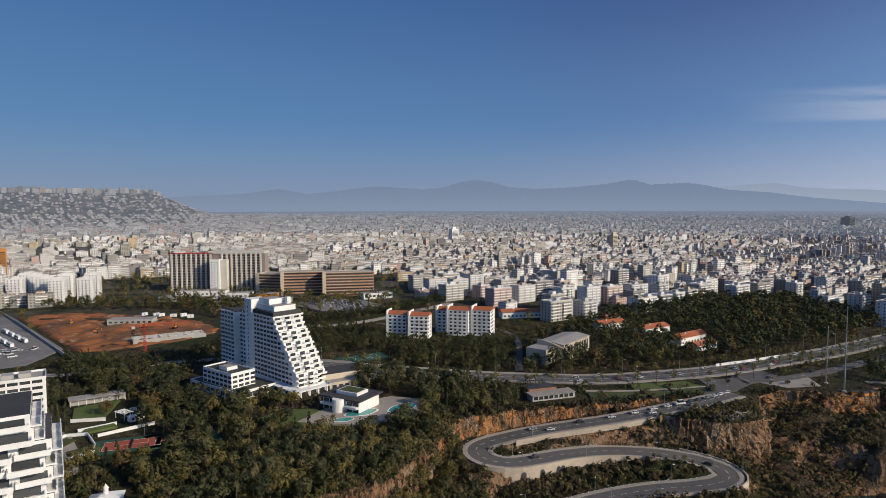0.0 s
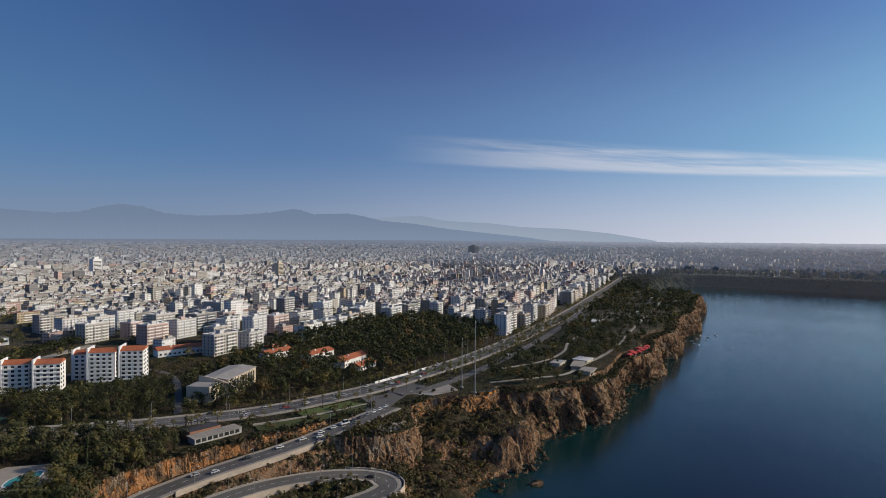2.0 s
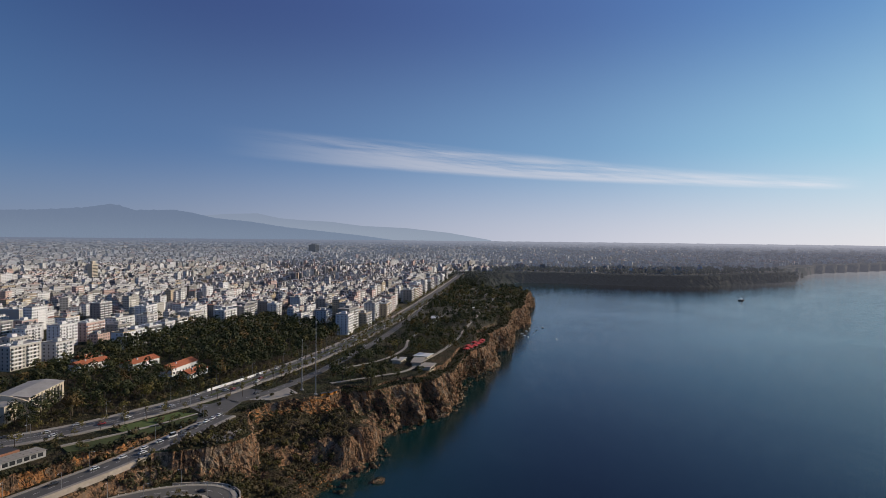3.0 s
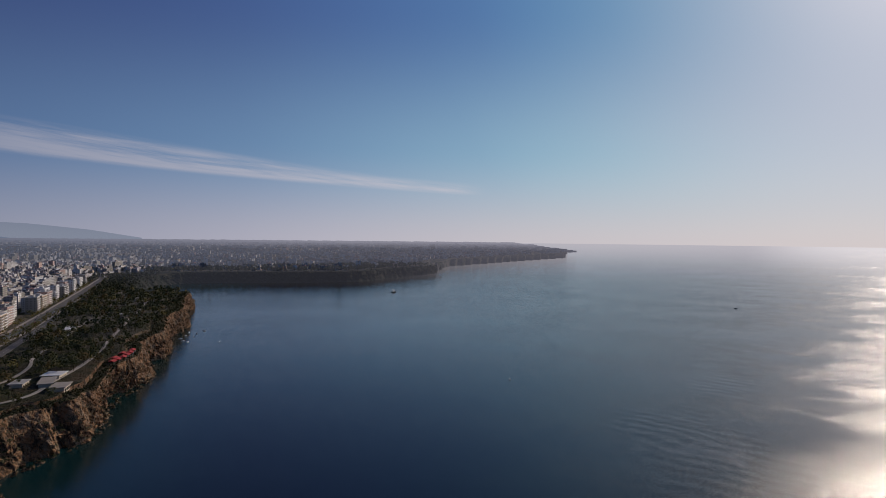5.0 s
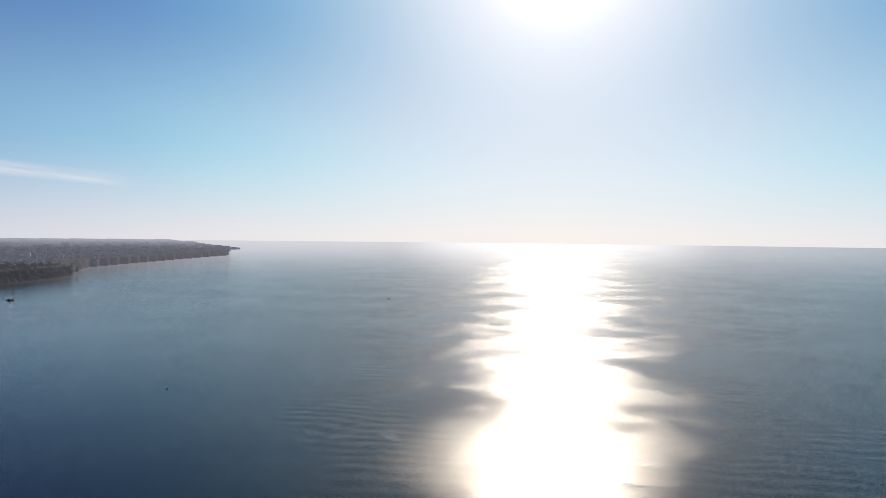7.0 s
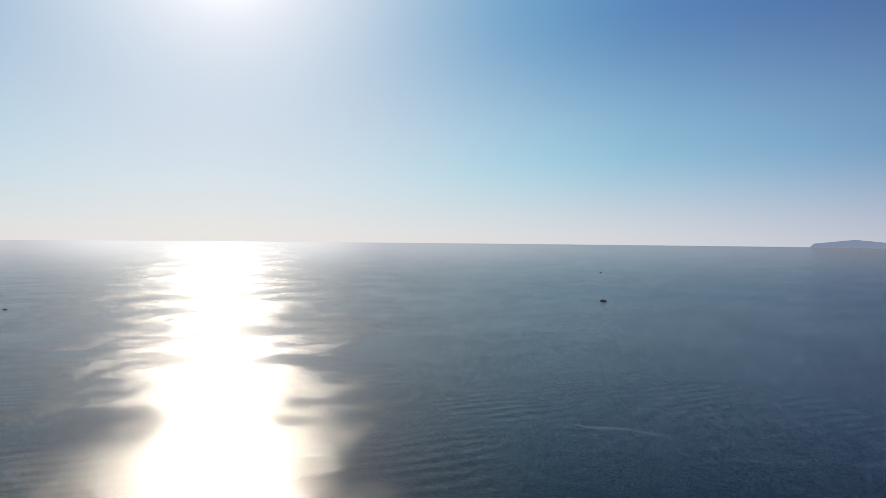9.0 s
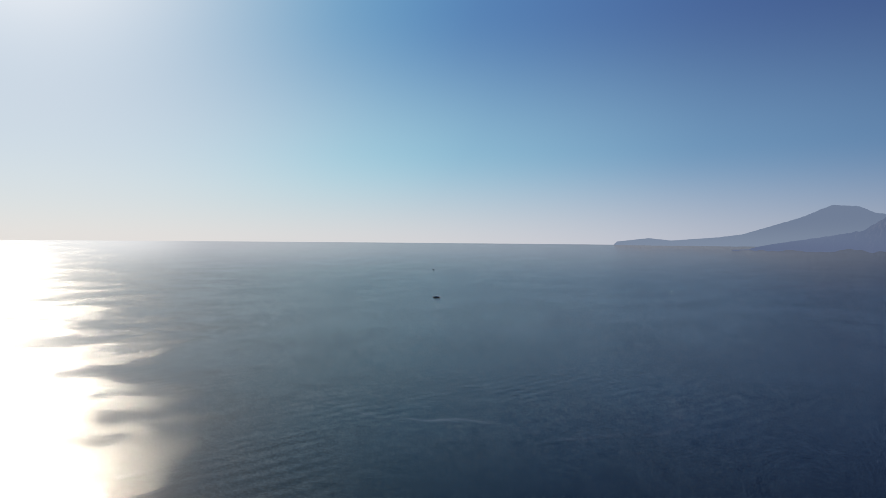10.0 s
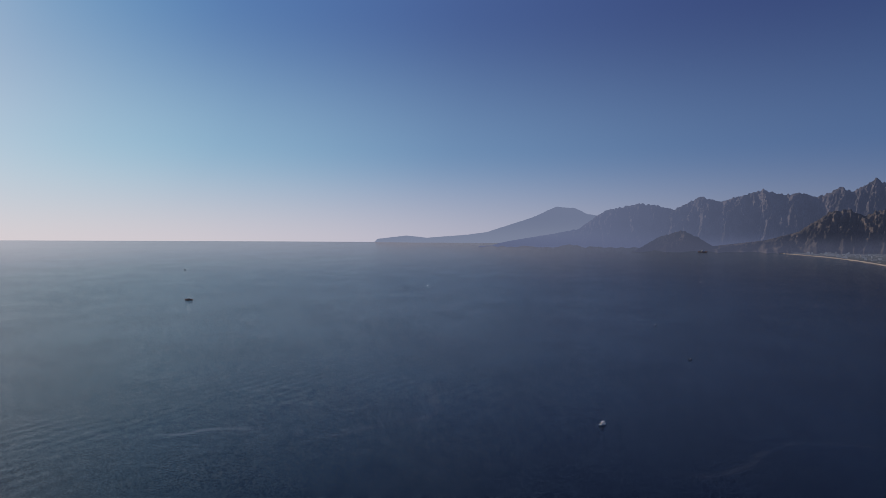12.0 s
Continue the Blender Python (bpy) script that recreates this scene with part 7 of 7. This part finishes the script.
for line, off, step, h in ((ROAD_DOWN, 6.2, 5, 8.0), (ROAD_DOWN, -6.4, 6, 8.0), (AVENUE, 10.0, 7, 10.0), (AVENUE, -9.8, 7, 10.0)):
    for i, q in enumerate(offset(line, off)):
        if i % step == 2 and math.hypot(q[0], q[1]) < 640:
            lamp_post(q[0], q[1], q[2] if len(q) > 2 else at(q[0], q[1]), h, rc.uniform(0, 360))


def bollards(line, off, step):
    out = []
    for i, q in enumerate(offset(line, off)):
        out.append(q)
    g = Geo()
    for x, y, z in [tuple(r) for r in resample(out, step)]:
        g.box(x - 0.16, x + 0.16, y - 0.16, y + 0.16, z, z + 0.5)
    return tagged(new("kerb_stones", g.mesh("kerb_stones", "white render")), "row of small white kerb stones along the hairpin road", "kerb stones", kind="stuff")


bollards(ROAD_DOWN[7:], 7.2, 3.0)
bollards(ROAD_DOWN[7:], -7.2, 3.0)

for x, y, top in ((235, 351, 49.7), (235, 368, 35.5)):
    ob = thing("flag_mast", pose(x, y, TOP), "very tall thin steel flag mast", "mast", "flag masts")
    part("pole", Geo().tube(0, 0, -1, top * 0.55, 0.42, 0.30, 10).tube(0, 0, top * 0.55, top, 0.30, 0.16, 10), "galvanised steel", ob)
    part("finial", Geo().tube(0, 0, top, top + 0.4, 0.25, 0.1, 8), "white metal", ob)
    part("plinth", Geo().tube(0, 0, -1, 0.8, 1.4, 1.2, 8), "grey concrete", ob)
for k, (x, y) in enumerate(((238, 347), (243, 345), (248, 347))):
    ob = thing("excavator_shed", pose(x, y, TOP - 0.2, 0, 0, 20 * k), "small orange site shed by the cliff edge", "shed", "site sheds")
    part("body", Geo().box(-1.8, 1.8, -1.1, 1.1, 0, 1.6), "orange paint", ob)
    part("roof", Geo().gable(-1.9, 1.9, -1.2, 1.2, 1.6, 0.5), "dark roofing", ob)

# lawns and paths beside the avenue and on the promontory
flat_patch("lawn", [(112, 366), (140, 370), (158, 374), (157, 362), (135, 357), (114, 354)], TOP + 0.45, "mown grass", "green grass strip beside the avenue", "lawn", 1.2)
flat_patch("lawn", [(84, 350), (100, 350), (132, 353), (156, 358), (156, 350), (142, 347), (120, 343), (95, 338), (84, 340)], TOP + 0.45, "lawn", "dry grass between avenue and cliff road", "lawn", 1.2)
flat_patch("path", [(84, 352), (113, 352.2), (136, 355.2), (158, 360), (158, 362), (135, 357), (112, 354), (84, 354)], TOP + 0.5, "pale paving", "narrow pale footpath across the grass", "path", 1.2)
flat_patch("pavement", [(138, 311), (150, 322), (165, 322), (162, 310), (148, 306)], 31.55, "pale paving", "paved lookout on the promontory", "terrace", 1.0)
flat_patch("pavement", [(190, 372), (214, 382), (232, 386), (228, 362), (205, 358)], TOP + 0.55, "pale paving", "paved square at the road junction", "terrace", 1.2)
flat_patch("road", [(150, 345), (172, 352), (196, 372), (214, 384), (205, 408), (178, 396), (160, 384), (160, 362)], TOP + 0.58, "asphalt", "wide asphalt junction of avenue and cliff road", "road", 1.2)

# excavation with bare red earth, concrete foundations and a crane
QX, QY = np.meshgrid(np.linspace(-430, -190, 90), np.linspace(440, 630, 80))
qin = inside([(-425, 602), (-275, 451), (-252, 460), (-213, 490), (-196, 523), (-206, 561), (-268, 596), (-386, 625)], QX, QY)
QZ = np.zeros(QX.shape)
for iy in range(QX.shape[0]):
    for ix in range(QX.shape[1]):
        QZ[iy, ix] = TOP + 0.9 + 2.3 * noise.fractal(Vector((QX[iy, ix] * 0.05, QY[iy, ix] * 0.05, 0)), 0.8, 2.0, 4)
QZ = np.where(qin, QZ, TOP - 4)
pit = new("excavation", grid_mesh("excavation", np.stack([QX, QY, QZ], -1), 90, 80, "earth"))
tagged(pit, "bare red earth of a large building excavation", "ground", kind="structure")
fnd = thing("foundations", pose(-245, 478, TOP, 0, 0, 32), "grey concrete foundations in the red earth", "foundations")
for k in range(9):
    part("cross_wall", Geo().box(k * 6.5, k * 6.5 + 0.5, 0, 16, -1, 3.2), "grey concrete", fnd)
for y in (0, 8, 16):
    part("long_wall", Geo().box(-1, 54, y, y + 0.5, -1, 3.6), "grey concrete", fnd)
cr = thing("tower_crane", pose(-226, 456, TOP), "red lattice tower crane at the excavation", "crane")
g = Geo()
for sx in (-0.7, 0.7):
    for sy in (-0.7, 0.7):
        g.box(sx - 0.12, sx + 0.12, sy - 0.12, sy + 0.12, -1, 20)
for k in range(14):
    g.box(-0.8, 0.8, -0.8, -0.6, k * 1.4, k * 1.4 + 0.15).box(-0.8, 0.8, 0.6, 0.8, k * 1.4, k * 1.4 + 0.15)
part("mast", g, "red paint", cr)
part("jib", Geo().box(-8, 34, -0.15, 0.15, 20, 20.3).box(-8, 30, -0.5, -0.4, 19, 19.15).box(-8, 30, 0.4, 0.5, 19, 19.15), "red paint", cr).matrix_basis = pose(0, 0, 0, 0, 0, 40)
part("counterweight", Geo().box(-9, -6.5, -0.8, 0.8, 18, 20), "grey concrete", cr).matrix_basis = pose(0, 0, 0, 0, 0, 40)


# boats
def boat(az, d, L, mat, label, canopy, turn, kind="motor_boat"):
    a = radians(az)
    q = pull(-math.sin(a) * d, math.cos(a) * d, 0.0)
    k = math.hypot(q[0], q[1]) / d
    ob = thing(kind, Matrix.LocRotScale(Vector([float(v) for v in q]), Euler((0, 0, radians(turn))), (k, k, k)), label, "boat", "boats at sea")
    W = L * 0.3
    n = 9
    deck = [(-L / 2, -W / 2)] + [(L * (-0.1 + 0.6 * i / n), -W / 2 * (1 - (i / n) ** 2.2)) for i in range(n + 1)]
    deck += [(x, -y) for x, y in deck[::-1] if abs(y) > 1e-6]
    part("hull", Geo().prism(deck, -0.3, L * 0.12, shrink=1.06), mat, ob)
    part("cabin", Geo().prism([(-L * 0.2, -W * 0.3), (L * 0.15, -W * 0.3), (L * 0.15, W * 0.3), (-L * 0.2, W * 0.3)], L * 0.12, L * 0.24, shrink=0.85), "white render", ob)
    part("windscreen", Geo().box(L * 0.10, L * 0.16, -W * 0.28, W * 0.28, L * 0.16, L * 0.21), "window glass", ob)
    if canopy:
        part("canopy", Geo().box(-L * 0.4, L * 0.05, -W * 0.42, W * 0.42, L * 0.34, L * 0.37), "white metal", ob)
        for sx in (-0.38, 0.02):
            for sy in (-0.38, 0.38):
                part("canopy_post", Geo().tube(L * sx, W * sy, L * 0.1, L * 0.35, 0.04, 0.04, 5), "galvanised steel", ob)


boat(-189.9, 474, 7.0, "white render", "small white motor boat with a canopy at sea", True, 40)
boat(-152.5, 1465, 16, "brown cladding", "dark fishing boat far out at sea", False, 10)
boat(-71.7, 1580, 17, "dark roofing", "dark excursion boat in the bay", True, -20)
boat(-102.0, 1412, 7, "dark roofing", "small dark boat on the open sea", False, 70)
boat(-82.7, 610, 4.2, "dark roofing", "small dark rowing boat on the sea", False, 10)
boat(-152.2, 2807, 12, "dark roofing", "tiny dark boat near the horizon", False, 20)
boat(-173.7, 1803, 7, "dark roofing", "tiny dark boat on the open sea", False, 0)
boat(-194.4, 1056, 6, "dark roofing", "tiny dark boat off the far beach", False, 60)
boat(-197.3, 767, 4.5, "dark roofing", "tiny dark boat on dark water", False, 30)
boat(-56.2, 859, 4, "dark roofing", "small dark boat near the cliffs", False, 15)
for a, d, turn in ((-53.7, 955, 20), (-53.4, 925, 75), (-53.0, 900, 130), (-54.1, 915, 40), (-53.6, 870, 5), (-54.9, 965, 100), (-54.3, 940, 60), (-53.2, 880, 160)):
    boat(a, d, 5, "white render", "small white boat moored below the cliffs", False, turn)
boat(-88.3, 3128, 14, "dark roofing", "tiny dark boat off the headland", False, 0)
boat(-198.2, 7570, 95, "brown cladding", "cargo ship anchored off the far port", False, 5, "cargo_ship")

# boulders at the foot of the cliffs and in the bay
def boulder_mesh(seed):
    bm = bmesh.new()
    bmesh.ops.create_icosphere(bm, subdivisions=2, radius=1.0)
    for v in bm.verts:
        v.co *= 1 + 0.45 * noise.fractal(v.co * 1.1 + Vector((seed * 7.0, 0, 0)), 0.9, 2.0, 3)
        v.co.z *= 0.7
    me = bpy.data.meshes.new("boulder")
    bm.to_mesh(me)
    bm.free()
    me.materials.append(MATS["cliff rock"])
    return me


BOULDERS = [boulder_mesh(s) for s in range(5)]
foot_line = resample([(186, 262), (196, 270), (207, 285), (221, 287), (236, 291), (254, 304), (268, 322), (290, 327), (314, 330), (338, 331), (372, 345), (428, 391), (497, 410), (580, 477)], 2.6)
for i, (x, y) in enumerate(foot_line):
    if rc.random() < 0.75:
        r = rc.uniform(0.7, 2.3) * (1.3 if i < 30 else 1)
        ob = new("boulder", BOULDERS[rc.randrange(5)])
        ox, oy = rc.uniform(-3, 4), rc.uniform(-5, 1)
        ob.matrix_basis = Matrix.LocRotScale((x + ox, y + oy, rc.uniform(-0.2, 0.4)), Euler((rc.uniform(0, 1), rc.uniform(0, 1), rc.uniform(0, 6))), (r, r * rc.uniform(0.7, 1.2), r * 0.8))
        tagged(ob, "weathered brown limestone boulder at the waterline", "boulder", "shore boulders")
# scree of orange rubble below the promontory
g_v, g_f, base = [], [], [(v.co.x, v.co.y, v.co.z) for v in BOULDERS[3].vertices]
for _ in range(260):
    x, y = rc.uniform(176, 212), rc.uniform(262, 304)
    z = at(x, y)
    if z < 12 and float(near_line(ROAD_DOWN, x, y)[0]) > 10:
        r, k = rc.uniform(0.35, 1.3), len(g_v)
        c, s = math.cos(rc.uniform(0, 6)), math.sin(rc.uniform(0, 6))
        g_v += [(x + r * (a * c - b * s), y + r * (a * s + b * c), z + r * d + 0.1) for a, b, d in base]
        g_f += [tuple(i + k for i in p.vertices) for p in BOULDERS[3].polygons]
me = bpy.data.meshes.new("scree")
me.from_pydata(g_v, [], g_f)
me.materials.append(MATS["orange rock"])
tagged(new("scree", me), "orange limestone rubble above the small beach", "rubble", kind="stuff")
ob = new("boulder", BOULDERS[2])
ob.matrix_basis = pose(222, 268, 0.2) @ Matrix.Diagonal((4.0, 3.2, 3.4, 1))
tagged(ob, "large brown limestone rock standing in the sea", "boulder", "shore boulders")


# garden of the second hotel: low walls, pavilion, pergolas, bungalow
def garden_wall(a, b, h=1.3, t=0.35):
    dx, dy = b[0] - a[0], b[1] - a[1]
    L = math.hypot(dx, dy)
    ob = new("garden_wall", Geo().box(0, L, -t / 2, t / 2, -1.5, h).box(-0.1, L + 0.1, -t / 2 - 0.08, t / 2 + 0.08, h, h + 0.1).mesh("garden_wall", "white render"))
    ob.matrix_basis = pose(a[0], a[1], TOP + 0.6, 0, 0, math.degrees(math.atan2(dy, dx)))
    tagged(ob, "low white garden wall with a coping", "garden wall", "garden walls")


for a, b in (((-176, 287), (-163, 298)), ((-163, 281), (-144, 299)), ((-188, 301), (-172, 304)), ((-184, 268), (-178, 281)), ((-178, 281), (-169, 283)), ((-169, 283), (-158, 270)), ((-176, 262), (-166, 254)),
             ((-158, 270), (-154, 262)), ((-154, 262), (-162, 252))):
    garden_wall(a, b)
hall = thing("garden_pavilion", pose(-203, 325, TOP, 0, 0, 34), "long low garden pavilion with a pale flat roof", "pavilion")
part("body", Geo().box(0, 27, 2.5, 8.5, -1, 3.2), "grey concrete", hall)
part("roof", Geo().box(-0.6, 27.6, 0, 9, 3.2, 3.6), "roof screed", hall)
for k in range(8):
    part("post", Geo().box(0.2 + k * 3.8, 0.45 + k * 3.8, 0.3, 0.55, -1, 3.2), "white metal", hall)
for x, y in ((-169, 308), (-164, 313)):
    pg = thing("pergola", pose(x, y, TOP + 0.6, 0, 0, -32), "white timber pergola in the garden", "pergola", "garden pergolas")
    for sx in (0, 8):
        for sy in (0, 4.5):
            part("post", Geo().box(sx - 0.12, sx + 0.12, sy - 0.12, sy + 0.12, -1, 2.8), "white render", pg)
    for sy in (0, 4.5):
        part("beam", Geo().box(-0.5, 8.5, sy - 0.1, sy + 0.1, 2.8, 3.05), "white render", pg)
    for k in range(9):
        part("slat", Geo().box(k - 0.07, k + 0.07, -0.5, 5.0, 3.05, 3.22), "white render", pg)
bg = thing("garden_bungalow", pose(-158, 301, TOP + 0.4, 0, 0, 48), "small white bungalow beside the tennis courts", "bungalow")
part("wall", Geo().box(0, 7, 0, 3.6, -1, 2.4), "white render", bg)
part("roof", Geo().gable(0, 7, 0, 3.6, 2.4, 0.7), "white metal", bg)
part("door", Geo().box(3, 3.9, -0.04, 0.02, -0.2, 1.9), "brown cladding", bg)
for x in (1, 5):
    part("window", Geo().box(x, x + 1.1, -0.04, 0.02, 0.7, 1.7), "window glass", bg)
for x, y, h in ((-181, 280, 15), (-178.5, 282, 16), (-183.5, 284, 13), (-176, 312, 9), (-158, 322, 12), (-180, 352, 11)):
    plant(AU if y > 300 else CY, x, y, TOP, h, rc)


# plant and huts in the excavation
def digger(x, y, turn):
    ob = thing("excavator", pose(x, y, TOP + 1.2, 0, 0, turn), "orange tracked excavator on the red earth", "excavator", "diggers")
    for s in (-1.1, 1.1):
        part("track", Geo().box(-1.9, 1.9, s - 0.35, s + 0.35, -0.8, 0.8), "black rubber", ob)
    part("body", Geo().box(-1.8, 1.0, -1.2, 1.2, 0.9, 2.1), "orange paint", ob)
    part("cab", Geo().prism([(0.0, 0.2), (1.3, 0.2), (1.3, 1.2), (0.0, 1.2)], 1.0, 3.0, shrink=0.9), "window glass", ob)
    part("boom", Geo().box(1.0, 4.2, -0.25, 0.15, 2.2, 2.7), "orange paint", ob).matrix_basis = pose(0, 0, 0.4, 0, -22, 0)
    part("stick", Geo().box(4.4, 4.8, -0.2, 0.1, 0.9, 4.0), "orange paint", ob)
    part("bucket", Geo().prism([(4.1, -0.6), (5.1, -0.6), (5.1, 0.5), (4.1, 0.5)], -0.1, 0.9, shrink=0.8), "dark roofing", ob)


for x, y, turn in ((-300, 520, 20), (-345, 560, 130), (-270, 545, 250), (-240, 540, 80)):
    digger(x, y, turn)
for k in range(10):
    x, y = -300 + k * 9.5 + rc.uniform(-3, 3), 605 - k * 1.2 + rc.uniform(-3, 3) if k < 6 else 470 + k * 3.5
    ob = thing("site_hut", pose(x, y, TOP + 0.6, 0, 0, rc.uniform(0, 60)), "white site container on the building ground", "site hut", "site huts")
    part("body", Geo().box(0, 6, 0, 2.5, -1.5, 2.6), "white metal", ob)
    part("door", Geo().box(2.5, 3.4, -0.05, 0.0, 0.1, 2.1), "grey concrete", ob)
spoil = BOULDERS[1].copy()
spoil.materials.clear()
spoil.materials.append(MATS["earth"])
for k in range(18):
    x, y = rc.uniform(-330, -220), rc.uniform(485, 590)
    if bool(inside([(-400, 598), (-275, 460), (-252, 468), (-218, 495), (-204, 523), (-214, 555), (-268, 586)], x, y)):
        ob = new("spoil_heap", spoil)
        r = rc.uniform(2.5, 6.0)
        ob.matrix_basis = Matrix.LocRotScale((x, y, TOP + 0.7), Euler((0, 0, rc.uniform(0, 6))), (r * 1.6, r, r * 0.55))
        tagged(ob, "heap of loose red earth and rubble", "earth heap", "earth heaps")


# white kiosk with a lantern roof beside the garden drive
ks = thing("garden_kiosk", pose(-122, 214, TOP + 0.4, 0, 0, 20), "small white kiosk with a lantern on its hipped roof", "kiosk")
part("wall", Geo().box(-5, 5, -4, 4, -1.5, 3.2), "white render", ks)
part("roof", Geo().prism([(-5.8, -4.8), (5.8, -4.8), (5.8, 4.8), (-5.8, 4.8)], 3.2, 5.0, shrink=0.25), "white metal", ks, "white hipped sheet roof")
part("lantern", Geo().tube(0, 0, 5.0, 7.0, 0.9, 0.8, 8).tube(0, 0, 7.0, 8.6, 1.0, 0.05, 8), "white render", ks)
for x in (-3, 0, 3):
    part("window", Geo().box(x - 0.8, x + 0.8, -4.06, -3.98, 0.4, 2.2), "window glass", ks)
